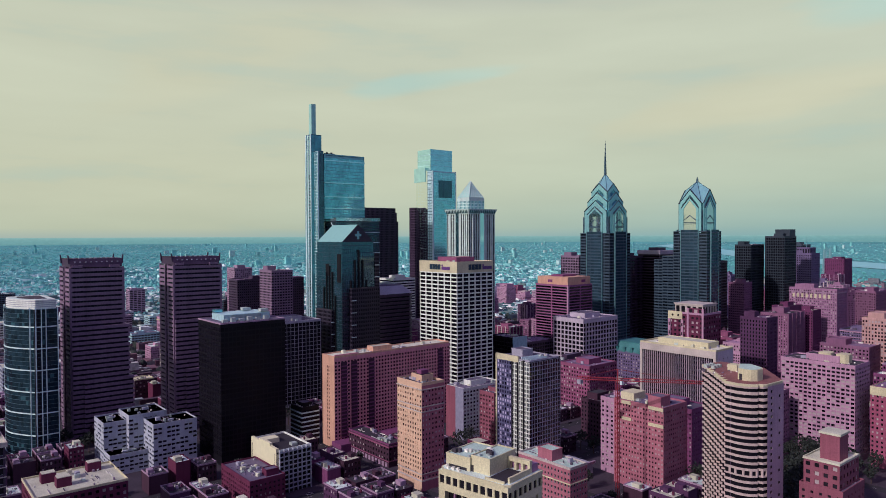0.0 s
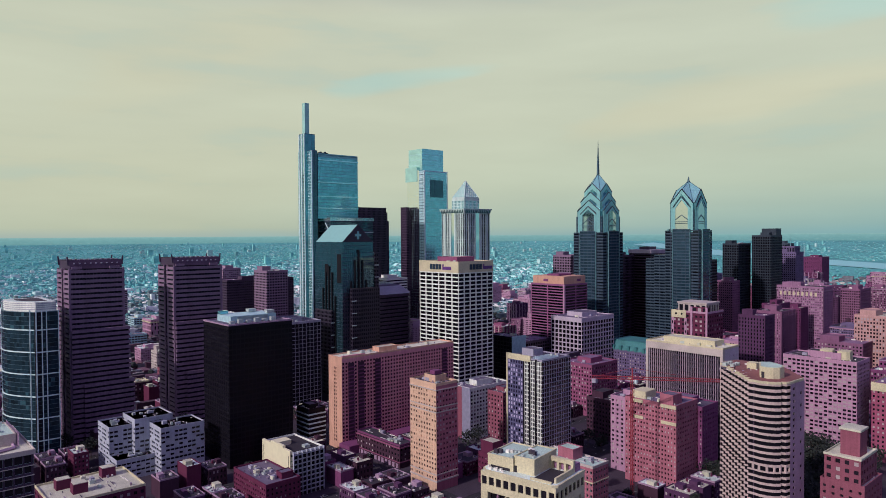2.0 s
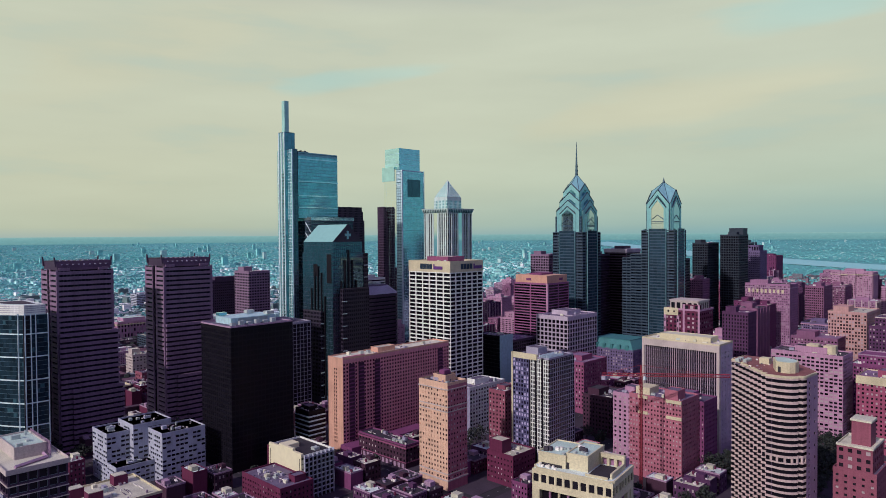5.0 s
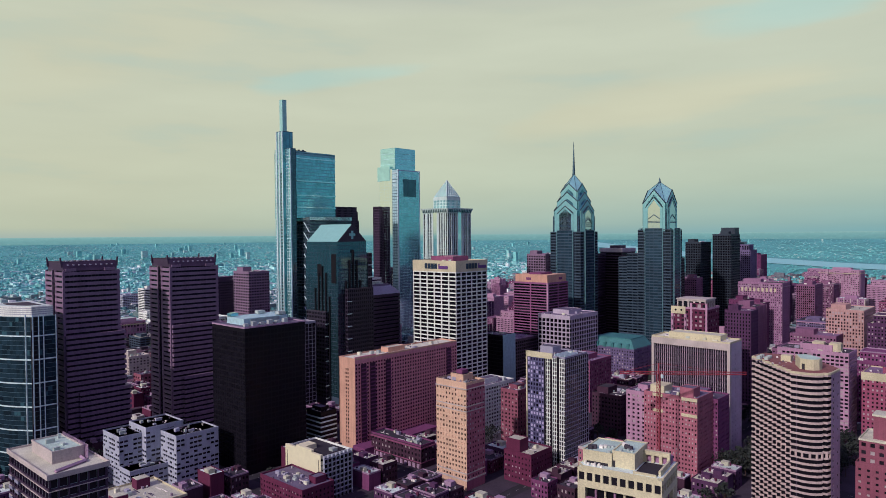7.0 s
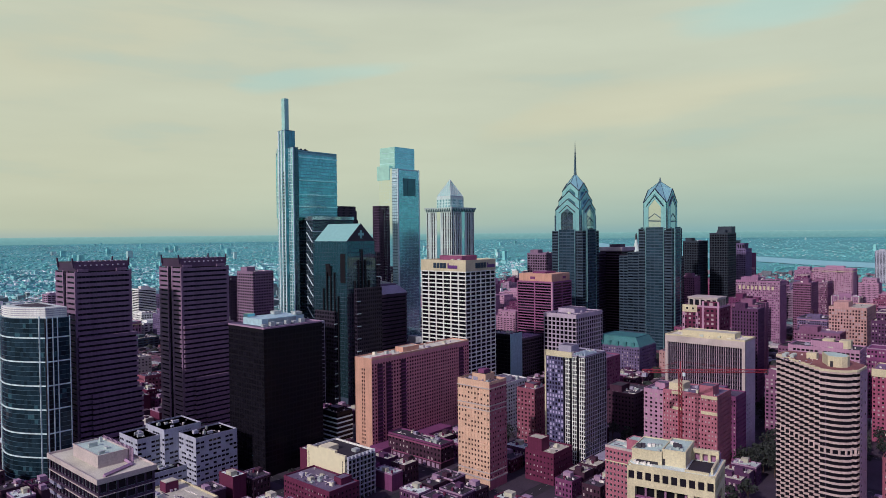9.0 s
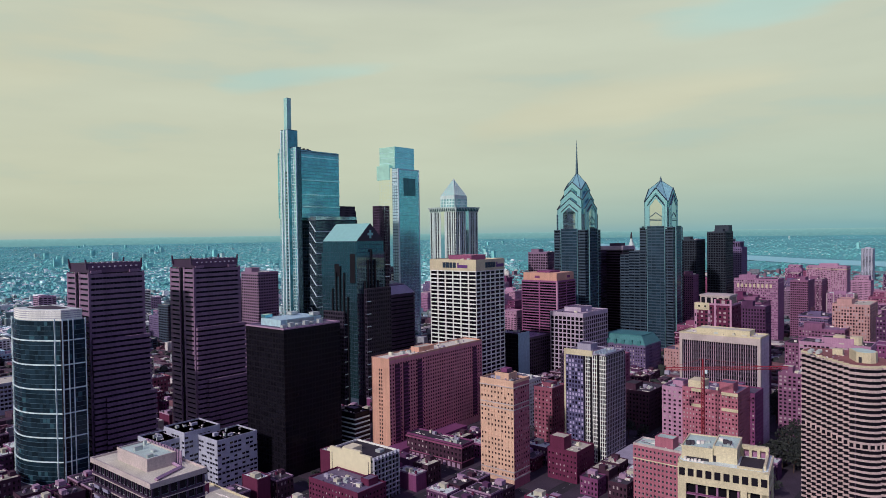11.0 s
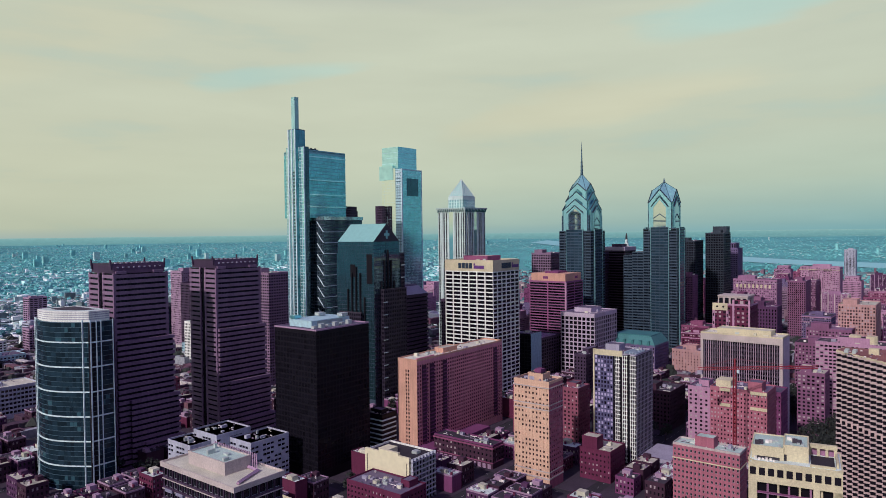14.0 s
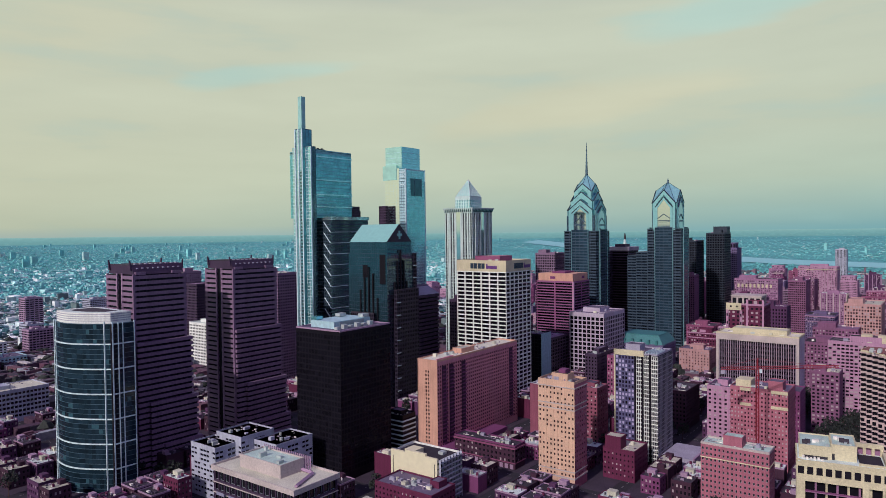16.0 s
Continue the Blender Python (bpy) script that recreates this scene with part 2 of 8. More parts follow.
def island_mat(name, stops, rough=0.9, scale=0.6):
    """Each separate piece takes its own colour from the stops; grain within the piece."""
    m, nt, p = mat(name)
    n = nt.nodes
    geo = n.new("ShaderNodeNewGeometry")
    ramp_ = n.new("ShaderNodeValToRGB")
    ramp_.color_ramp.interpolation = "CONSTANT"
    e_ = ramp_.color_ramp.elements
    e_[0].position, e_[0].color = 0.0, (*stops[0], 1)
    e_[1].position, e_[1].color = 1.0 / len(stops), (*stops[1], 1)
    for i_, c_ in enumerate(stops[2:], 2):
        x_ = e_.new(i_ / len(stops))
        x_.color = (*c_, 1)
    link(nt, geo.outputs["Random Per Island"], ramp_.inputs[0])
    tc = n.new("ShaderNodeTexCoord")
    a = n.new("ShaderNodeTexNoise")
    a.inputs["Scale"].default_value, a.inputs["Detail"].default_value = scale, 5
    link(nt, tc.outputs["Object"], a.inputs["Vector"])
    r = n.new("ShaderNodeMapRange")
    link(nt, a.outputs["Fac"], r.inputs["Value"])
    r.inputs["From Min"].default_value, r.inputs["From Max"].default_value = 0.3, 0.7
    r.inputs["To Min"].default_value, r.inputs["To Max"].default_value = 0.7, 1.25
    mx = n.new("ShaderNodeMix")
    mx.data_type, mx.blend_type = "RGBA", "MULTIPLY"
    mx.inputs["Factor"].default_value = 1.0
    link(nt, ramp_.outputs[0], mx.inputs["A"])
    link(nt, r.outputs[0], mx.inputs["B"])
    link(nt, mx.outputs["Result"], p.inputs["Base Color"])
    p.inputs["Roughness"].default_value = rough
    return m


M = dict(
    asphalt=wall_mat("asphalt", (0.035, 0.033, 0.042), 0.9, 0.0, 0.6),
    roof_pale=wall_mat("roof_pale", (0.58, 0.58, 0.46), 0.8, 0.0, 1.2, 0.2),
    roof_grey=wall_mat("roof_grey", (0.13, 0.108, 0.165), 0.85, 0.0, 1.2, 0.3),
    roof_dark=wall_mat("roof_dark", (0.05, 0.043, 0.058), 0.9, 0.0, 1.2, 0.3),
    machine=plain_mat("machine", (0.48, 0.55, 0.53), 0.5, 0.3, 0.2),
    brick_pink=wall_mat("brick_pink", (0.258, 0.0796, 0.160), per_object=0.06),
    brick_mauve=wall_mat("brick_mauve", (0.196, 0.0565, 0.152), per_object=0.06),
    brick_red=wall_mat("brick_red", (0.125, 0.0226, 0.0636), per_object=0.06),
    brick_salmon=wall_mat("brick_salmon", (0.66, 0.28, 0.33), per_object=0.04),
    brick_peach=wall_mat("brick_peach", (0.62, 0.36, 0.265), per_object=0.04),
    stone_pale=wall_mat("stone_pale", (0.37, 0.2511, 0.36), per_object=0.06),
    stone_cream=wall_mat("stone_cream", (0.60, 0.555, 0.375), 0.85, 0.06, per_object=0.04),
    concrete_white=wall_mat("concrete_white", (0.78, 0.82, 0.76)),
    concrete_grey=wall_mat("concrete_grey", (0.36, 0.35, 0.44)),
    granite_dark=wall_mat("granite_dark", (0.035, 0.028, 0.05), 0.5),
    granite_brown=wall_mat("granite_brown", (0.062, 0.038, 0.075), 0.5),
    granite_plum=wall_mat("granite_plum", (0.235, 0.155, 0.24), 0.6),
    black_panel=wall_mat("black_panel", (0.009, 0.008, 0.013), 0.5, 0.1, spec=0.15),
    dark_core=plain_mat("dark_core", (0.024, 0.021, 0.03), 0.6),
    steel_white=plain_mat("steel_white", (0.60, 0.76, 0.78), 0.5, 0.0),
    steel_grey=plain_mat("steel_grey", (0.35, 0.42, 0.45), 0.4, 0.5),
    glass_dark=glass_mat("glass_dark", (0.012, 0.011, 0.017), 0.0, 0.1, 0.6),
    glass_home=glass_mat("glass_home", (0.016, 0.013, 0.02), 0.0, 0.12, 0.6, (0.42, 0.36, 0.38), 0.30),
    glass_black=glass_mat("glass_black", (0.008, 0.0075, 0.012), 0.0, 0.25, 0.3, spec=0.18),
    glass_teal=glass_mat("glass_teal", (0.24, 0.70, 0.74), 0.7, 0.12, 0.25),
    glass_pale=glass_mat("glass_pale", (0.60, 0.85, 0.88), 0.85, 0.12, 0.12),
    glass_blue=glass_mat("glass_blue", (0.012, 0.028, 0.042), 0.12, 0.1, 0.6, spec=0.25),
    glass_ink=glass_mat("glass_ink", (0.09, 0.17, 0.20), 0.75, 0.10, 0.14),
    glass_purple=glass_mat("glass_purple", (0.10, 0.08, 0.20), 0.3, 0.12, 0.8),
    copper=wall_mat("copper_green", (0.05, 0.20, 0.205), 0.6),
    crane_red=plain_mat("crane_red", (0.30, 0.03, 0.05), 0.5),
    # crowns of the middle distance, blue haze mixed into the leaf colour
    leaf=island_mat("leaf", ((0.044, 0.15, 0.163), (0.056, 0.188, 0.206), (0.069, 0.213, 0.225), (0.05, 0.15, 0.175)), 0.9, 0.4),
    bark=wall_mat("bark", (0.09, 0.06, 0.05), 0.95, 0.0, 2.0),
)

# ---- geometry helpers ----


class Geo:
    """Vertices and faces of one part, gathered piece by piece."""

    def __init__(self):
        self.v, self.f = [], []

    def box(self, x0, y0, z0, x1, y1, z1):
        b = len(self.v)
        self.v += [(x0, y0, z0), (x1, y0, z0), (x1, y1, z0), (x0, y1, z0), (x0, y0, z1), (x1, y0, z1), (x1, y1, z1), (x0, y1, z1)]
        self.f += [(b, b + 3, b + 2, b + 1), (b + 4, b + 5, b + 6, b + 7), (b, b + 1, b + 5, b + 4), (b + 1, b + 2, b + 6, b + 5),
                   (b + 2, b + 3, b + 7, b + 6), (b + 3, b, b + 4, b + 7)]
        return self

    def prism(self, pts, z0, z1, top=None):
        """An upright prism over the outline pts (anticlockwise); top: another outline for its upper end."""
        b, n = len(self.v), len(pts)
        top = top or pts
        self.v += [(x, y, z0) for x, y in pts] + [(x, y, z1) for x, y in top]
        self.f += [(b + i, b + (i + 1) % n, b + n + (i + 1) % n, b + n + i) for i in range(n)]
        self.f += [tuple(range(b + n - 1, b - 1, -1)), tuple(range(b + n, b + 2 * n))]
        return self

    def poly(self, *pts):
        b = len(self.v)
        self.v += list(pts)
        self.f.append(tuple(range(b, b + len(pts))))
        return self

    def beam(self, a, b, r):
        """A square bar from a to b."""
        a, b = Vector(a), Vector(b)
        d = (b - a).normalized()
        s = d.orthogonal().normalized() * r
        u = d.cross(s)
        k = len(self.v)
        for p in (a, b):
            for q in (s + u, s - u, -s - u, u - s):
                self.v.append(tuple(p + q))
        self.f += [(k + i, k + (i + 1) % 4, k + 4 + (i + 1) % 4, k + 4 + i) for i in range(4)]
        self.f += [(k + 3, k + 2, k + 1, k), (k + 4, k + 5, k + 6, k + 7)]
        return self

    def ring(self, x0, y0, x1, y1, t, z0, z1):
        """A parapet of thickness t on the rectangle's inside."""
        b = len(self.v)
        inner = (x0 + t, y0 + t, x1 - t, y1 - t)
        for z in (z0, z1):
            for a in ((x0, y0, x1, y1), inner):
                self.v += [(a[0], a[1], z), (a[2], a[1], z), (a[2], a[3], z), (a[0], a[3], z)]
        for k in range(4):
            m = (k + 1) % 4
            self.f += [(b + k, b + m, b + 8 + m, b + 8 + k), (b + 4 + m, b + 4 + k, b + 12 + k, b + 12 + m),
                       (b + 8 + k, b + 8 + m, b + 12 + m, b + 12 + k), (b + m, b + k, b + 4 + k, b + 4 + m)]
        return self

    def mesh(self, name):
        me = bpy.data.meshes.new(name)
        me.from_pydata(self.v, [], self.f)
        me.update()
        return me


def part(name, geo, material, parent, label="", kind=""):
    ob = new(name, geo.mesh(name) if isinstance(geo, Geo) else geo)
    if not ob.data.materials:
        ob.data.materials.append(M[material])
    ob.parent = parent
    return tagged(ob, label=label, kind=kind)


def thing(name, label, category, x=0, y=0, z=0, group="", rz=0):
    ob = new(name)
    ob.matrix_world = pose(x, y, z, 0, 0, rz)
    return tagged(ob, label, category, group)


def setting(name, geo, material, label, category):
    ob = new(name, geo.mesh(name))
    ob.data.materials.append(M[material])
    return tagged(ob, label, category, kind="structure")


SIDES = ("s", "e", "n", "w")


def side_frame(side, x0, y0, x1, y1):
    """Start, direction and outward normal of one side of a rectangle."""
    return {"s": ((x0, y0), (1, 0), (0, -1), x1 - x0), "e": ((x1, y0), (0, 1), (1, 0), y1 - y0),
            "n": ((x1, y1), (-1, 0), (0, 1), x1 - x0), "w": ((x0, y1), (0, -1), (-1, 0), y1 - y0)}[side]


def slab(g, o, d, n, a0, a1, n0, n1, z0, z1):
    """A box on a wall: a along the wall, n outwards."""
    xs = [o[0] + d[0] * a + n[0] * k for a in (a0, a1) for k in (n0, n1)]
    ys = [o[1] + d[1] * a + n[1] * k for a in (a0, a1) for k in (n0, n1)]
    g.box(min(xs), min(ys), z0, max(xs), max(ys), z1)


def lines(length, pitch, share):
    """Cut lines along a wall: solid, opening, solid, opening, ... solid."""
    n = max(1, round(length / pitch))
    w = length / n
    cuts = [0.0]
    for k in range(n):
        cuts += [k * w + share * w / 2, (k + 1) * w - share * w / 2]
    return cuts + [length]


def holed_wall(o, d, n, length, za, zb, floor, bay, pier, span, depth, base, top, skip=None):
    """One skin of wall with its openings and their reveals, and the panes that close them."""
    cuts = lines(length, bay, pier)
    rows = [za]
    if base:
        rows = [za]
    for k, z in enumerate(lines(zb - top - za - base, floor, span)):
        rows.append(za + base + z)
    rows.append(zb)
    na, nz_ = len(cuts), len(rows)
    g, pane = Geo(), Geo()

    def at(a, z, k):
        return (o[0] + d[0] * a + n[0] * k, o[1] + d[1] * a + n[1] * k, z)
    g.v = [at(a, z, 0) for z in rows for a in cuts]
    for r in range(nz_ - 1):
        if rows[r + 1] - rows[r] < 1e-4:
            continue
        for c in range(na - 1):
            q = (r * na + c, r * na + c + 1, (r + 1) * na + c + 1, (r + 1) * na + c)
            opening = c % 2 == 1 and r % 2 == 0 and 2 <= r < nz_ - 2
            if opening and not (skip and skip(c // 2, r // 2 - 1, na // 2 - 1, nz_ // 2 - 2)):
                b = len(g.v)
                g.v += [at(a, z, -depth) for a, z in ((cuts[c], rows[r]), (cuts[c + 1], rows[r]), (cuts[c + 1], rows[r + 1]), (cuts[c], rows[r + 1]))]
                for e in range(4):
                    f = (e + 1) % 4
                    g.f.append((q[e], q[f], b + f, b + e))
                k = -depth + 0.02
                pane.poly(at(cuts[c], rows[r], k), at(cuts[c + 1], rows[r], k), at(cuts[c + 1], rows[r + 1], k), at(cuts[c], rows[r + 1], k))
            else:
                g.f.append(q)
    return g, pane


def clad(host, rect, z0, z1, floor, bay, pier, span, wall, glass, depth=0.5, sides=SIDES, base=0.0, top=0.0, skip=None, single=(), core=True):
    """Dress the box rect from z0 to z1 with walls and recessed panes.
    pier, span: the solid share of a bay and of a storey. base, top: blank wall below and above.
    single: sides whose windows are objects of their own."""
    x0, y0, x1, y1 = rect
    if core:
        part("core", Geo().box(x0 + depth + 0.06, y0 + depth + 0.06, z0, x1 - depth - 0.06, y1 - depth - 0.06, z1 - 0.3), "dark_core" if len(sides) > 2 else wall, host)
    for side in sides:
        o, d, n, length = side_frame(side, x0, y0, x1, y1)
        sk = (lambda i, j, nb, nf: skip(side, i, j, nb, nf)) if skip else None
        g, pane = holed_wall(o, d, n, length, z0, z1, floor, bay, pier, span, depth, base, top, sk)
        part("facade", g, wall, host)
        if side in single:
            shared = None
            for k in range(0, len(pane.v), 4):
                p = [Vector(v) for v in pane.v[k:k + 4]]
                mid = (p[0] + p[2]) / 2
                if shared is None:
                    w, h = (p[1] - p[0]).length, (p[3] - p[0]).length
                    wg = Geo()
                    for hw, hh, yy in ((w / 2, h / 2, -0.1), (w / 2 - 0.12, h / 2 - 0.14, -0.1), (w / 2 - 0.12, h / 2 - 0.14, 0.0)):
                        wg.v += [(-hw, yy, -hh), (hw, yy, -hh), (hw, yy, hh), (-hw, yy, hh)]
                    for lo in (0, 4):
                        wg.f += [(lo + e, lo + (e + 1) % 4, lo + 4 + (e + 1) % 4, lo + 4 + e) for e in range(4)]
                    wg.f.append((8, 9, 10, 11))
                    shared = wg.mesh("window")
                    shared.materials.append(M[glass])
                    shared.materials.append(M["steel_grey"])
                    for q in shared.polygons:
                        q.material_index = 1 if q.index < 8 else 0
                ob = new("window", shared)
                ob.parent = host
                ob.location = mid
                ob.rotation_euler[2] = {"s": 0, "e": radians(90), "n": radians(180), "w": radians(-90)}[side]
        elif pane.v:
            part("glazing", pane, glass, host, kind="stuff")


def roof_top(host, rect, z, roof="roof_grey", rim="stone_pale", rim_h=1.1, house=None, units=4, seed=1, house_mat=None, far=False):
    """Roof deck, parapet, plant room and the machines on it."""
    x0, y0, x1, y1 = rect
    rnd = random.Random(seed)
    part("roof", Geo().box(x0 + 0.3, y0 + 0.3, z - 0.4, x1 - 0.3, y1 - 0.3, z + 0.12), roof, host)
    part("parapet", Geo().ring(x0 - 0.05, y0 - 0.05, x1 + 0.05, y1 + 0.05, 0.45, z - 0.2, z + rim_h), rim, host)
    w, d = x1 - x0, y1 - y0
    if house:
        fx0, fy0, fx1, fy1, hh = house
        hx0, hy0, hx1, hy1 = x0 + w * fx0, y0 + d * fy0, x0 + w * fx1, y0 + d * fy1
        ph = part("plant_room", Geo().box(hx0, hy0, z, hx1, hy1, z + hh), house_mat or rim, host)
        if not far:
            part("deck", Geo().box(hx0 + 0.3, hy0 + 0.3, z + hh, hx1 - 0.3, hy1 - 0.3, z + hh + 0.15), roof, ph)
        part("coping", Geo().ring(hx0 - 0.1, hy0 - 0.1, hx1 + 0.1, hy1 + 0.1, 0.4, z + hh, z + hh + 0.6), house_mat or rim, ph)
    joined = Geo()
    for i in range(units):
        ux, uy = x0 + w * rnd.uniform(0.12, 0.8), y0 + d * rnd.uniform(0.12, 0.8)
        s, l, t = rnd.uniform(1.2, 3.2), rnd.uniform(1.5, 4.0), rnd.uniform(0.9, 2.4)
        g = joined if far else Geo()
        g.box(ux, uy, z + 0.1, ux + s, uy + l, z + 0.1 + t).box(ux + 0.2, uy + 0.2, z + 0.1 + t, ux + s - 0.2, uy + 0.8, z + 0.4 + t)
        if not far:
            part("roof_unit", g, ("machine", "concrete_grey", "roof_pale")[i % 3], host)
    # vents, pipes, hatches and kerbs, too small to tell apart
    for i in range(10 if far else 26):
        ux, uy = x0 + w * rnd.uniform(0.06, 0.9), y0 + d * rnd.uniform(0.06, 0.9)
        if rnd.random() < 0.3:
            l = min(rnd.uniform(3, 9), y1 - uy - 1)
            joined.box(ux, uy, z + 0.1, ux + 0.3, uy + l, z + 0.45)
        else:
            s = rnd.uniform(0.3, 1.1)
            joined.box(ux, uy, z + 0.1, ux + s, uy + s * rnd.uniform(0.6, 1.6), z + rnd.uniform(0.4, 1.5))
    part("roof_clutter", joined, "clutter", host, kind="stuff")


def block(name, label, rect, h, wall, glass="glass_home", floor=3.2, bay=3.2, pier=0.55, span=0.5, roof="roof_grey", rim=None, house=(0.3, 0.3, 0.7, 0.7, 4.0),
          units=4, category="building", group="", base=4.0, top=1.0, depth=0.45, seed=1, far=False, house_mat=None, **more):
    """A plain rectangular building at rect (world), h high."""
    x0, y0, x1, y1 = rect
    cx, cy = (x0 + x1) / 2, (y0 + y1) / 2
    t = thing(name, label, category, cx, cy, 0, group)
    r = (x0 - cx, y0 - cy, x1 - cx, y1 - cy)
    clad(t, r, 0, h, floor, bay, pier, span, wall, glass, depth, base=base, top=top, **more)
    roof_top(t, r, h, roof, rim or wall, house=house, units=units, seed=seed, far=far, house_mat=house_mat)
    return t


M.update(
    water=plain_mat("water", (0.28, 0.62, 0.62), 0.6, 0.0, 0.05),
    granite_slate=wall_mat("granite_slate", (0.05, 0.075, 0.11), 0.5),
    steel_teal=plain_mat("steel_teal", (0.22, 0.44, 0.48), 0.35, 0.6),
    glass_frost=glass_mat("glass_frost", (0.34, 0.64, 0.58), 0.2, 0.4, 0.08, wave=0.05),
    glass_sky=glass_mat("glass_sky", (0.40, 0.82, 0.84), 0.75, 0.12, 0.12),
    glass_navy=glass_mat("glass_navy", (0.05, 0.11, 0.155), 0.5, 0.12, 0.5),
    glass_peach=glass_mat("glass_peach", (0.05, 0.03, 0.03), 0.0, 0.2, 0.5, (0.70, 0.46, 0.34), 0.32),
    roof_red=wall_mat("roof_red", (0.25, 0.10, 0.10), 0.9, 0.0, 1.0),
    sign_teal=plain_mat("sign_teal", (0.008, 0.03, 0.06), 0.5),
    sign_violet=plain_mat("sign_violet", (0.12, 0.04, 0.20), 0.5),
    # ground of the plain, lifted to blue-green as painted haze
    plain=wall_mat("plain", (0.07, 0.14, 0.16), 0.95, 0.0, 0.25),
)
M.update(
    panel_grey=plain_mat("panel_grey", (0.24, 0.24, 0.34), 0.7),
    panel_teal=plain_mat("panel_teal", (0.30, 0.50, 0.55), 0.6),
    roof_pink=wall_mat("roof_pink", (0.22, 0.135, 0.233), 0.9, 0.0, 1.2, 0.2),
    roof_mint=wall_mat("roof_mint", (0.46, 0.62, 0.54), 0.85, 0.0, 1.2),
    stone_grey=wall_mat("stone_grey", (0.15, 0.117, 0.228), per_object=0.06),
    stone_pink=wall_mat("stone_pink", (0.330, 0.1710, 0.294), per_object=0.06),
    brick_lilac=wall_mat("brick_lilac", (0.232, 0.1035, 0.191), per_object=0.06),
    brick_plum=wall_mat("brick_plum", (0.09, 0.0352, 0.0954), per_object=0.06),
    brick_wine=wall_mat("brick_wine", (0.14, 0.0353, 0.105), per_object=0.06),
    brick_orange=wall_mat("brick_orange", (0.299, 0.0770, 0.142), per_object=0.06),
    brick_dark=wall_mat("brick_dark", (0.06, 0.025, 0.048), per_object=0.08),
    concrete_sky=wall_mat("concrete_sky", (0.42, 0.45, 0.54), 0.8),
)
# far roofs: the cool tint of haze is mixed into the stops
M.update(far_roofs_haze=island_mat("far_roofs_haze", ((0.9, 0.9, 0.9), (0.191, 0.291, 0.29), (0.73, 0.9, 0.9), (0.138, 0.196, 0.198), (0.459, 0.696, 0.678), (0.125, 0.192, 0.194), (0.9, 0.9, 0.9), (0.38, 0.533, 0.522), (0.192, 0.286, 0.284), (0.743, 0.836, 0.819), (0.142, 0.216, 0.215)), 0.85, 0.1))
M.update(
    roof_white=wall_mat("roof_white", (0.64, 0.76, 0.70), 0.8, 0.0, 1.2, 0.2),
    car_paint=plain_mat("car_paint", (0.45, 0.45, 0.5), 0.3, 0.3, 0.05),
    car_dark=plain_mat("car_dark", (0.04, 0.03, 0.05), 0.3, 0.2, 0.05),
    car_red=plain_mat("car_red", (0.25, 0.02, 0.03), 0.3, 0.2, 0.05),
    rubber=plain_mat("rubber", (0.02, 0.02, 0.02), 0.8),
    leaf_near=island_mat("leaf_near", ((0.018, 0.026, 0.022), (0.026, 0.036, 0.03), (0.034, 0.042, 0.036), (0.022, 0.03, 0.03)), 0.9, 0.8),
)
M.update(
    panel_slate=wall_mat("panel_slate", (0.10, 0.10, 0.20), 0.6),
    glass_bay=glass_mat("glass_bay", (0.032, 0.078, 0.115), 0.45, 0.12, 0.3),
)
M["clutter"] = island_mat("clutter", ((0.55, 0.52, 0.54), (0.10, 0.08, 0.12), (0.78, 0.76, 0.70), (0.05, 0.04, 0.06), (0.28, 0.22, 0.30)), 0.8, 0.5)
M["glass_purple"] = glass_mat("glass_violet", (0.03, 0.025, 0.06), 0.2, 0.12, 0.8, (0.55, 0.50, 0.75), 0.45)
M.update(
    stone_shell=wall_mat("stone_shell", (0.5, 0.44, 0.42), 0.8, 0.06),
)
M.update(
    glass_mirror=plain_mat("glass_mirror", (0.90, 0.96, 0.93), 0.05, 1.0, 0.01),
    stone_band=wall_mat("stone_band", (0.54, 0.42, 0.41), 0.8),
    blind_pink=wall_mat("blind_pink", (0.22, 0.10, 0.16), 0.8),
)
M.update(
    # far ground in the colour of the haze that lies over it
    far_land_haze=wall_mat("far_land_haze", (0.11, 0.40, 0.39), 0.95, 0.0, 0.05),
    # horizon roofs: stops paled and blued, so the colour carries the haze
    far_pale_haze=island_mat("far_pale_haze", ((0.293, 0.644, 0.61), (0.226, 0.601, 0.573), (0.253, 0.642, 0.608), (0.446, 0.65, 0.616), (0.211, 0.569, 0.545), (0.265, 0.642, 0.608), (0.446, 0.65, 0.616), (0.235, 0.623, 0.593), (0.218, 0.582, 0.556), (0.246, 0.642, 0.608)), 0.9, 0.05),
    kerb_stone=wall_mat("kerb_stone", (0.055, 0.042, 0.062), 0.9, 0.0, 0.8),
    road_line=plain_mat("road_line", (0.45, 0.42, 0.45), 0.7),
)
M.update(
    stone_white=wall_mat("stone_white", (0.56, 0.70, 0.66), 0.8),
    stone_blush=wall_mat("stone_blush", (0.443, 0.2520, 0.371), 0.85),
    brick_coral=wall_mat("brick_coral", (0.258, 0.0828, 0.124), 0.85),
)
M.update(
    slate_line=plain_mat("slate_line", (0.06, 0.125, 0.165), 0.5, 0.2),
    glass_mid=glass_mat("glass_mid", (0.13, 0.36, 0.42), 0.7, 0.12, 0.2),
    stone_mist=wall_mat("stone_mist", (0.5, 0.43, 0.52), 0.85, 0.1),
)
M["steel_mist"] = plain_mat("steel_mist", (0.42, 0.64, 0.68), 0.5, 0.1)
M["slate_dark"] = wall_mat("slate_dark", (0.03, 0.045, 0.065), 0.5)
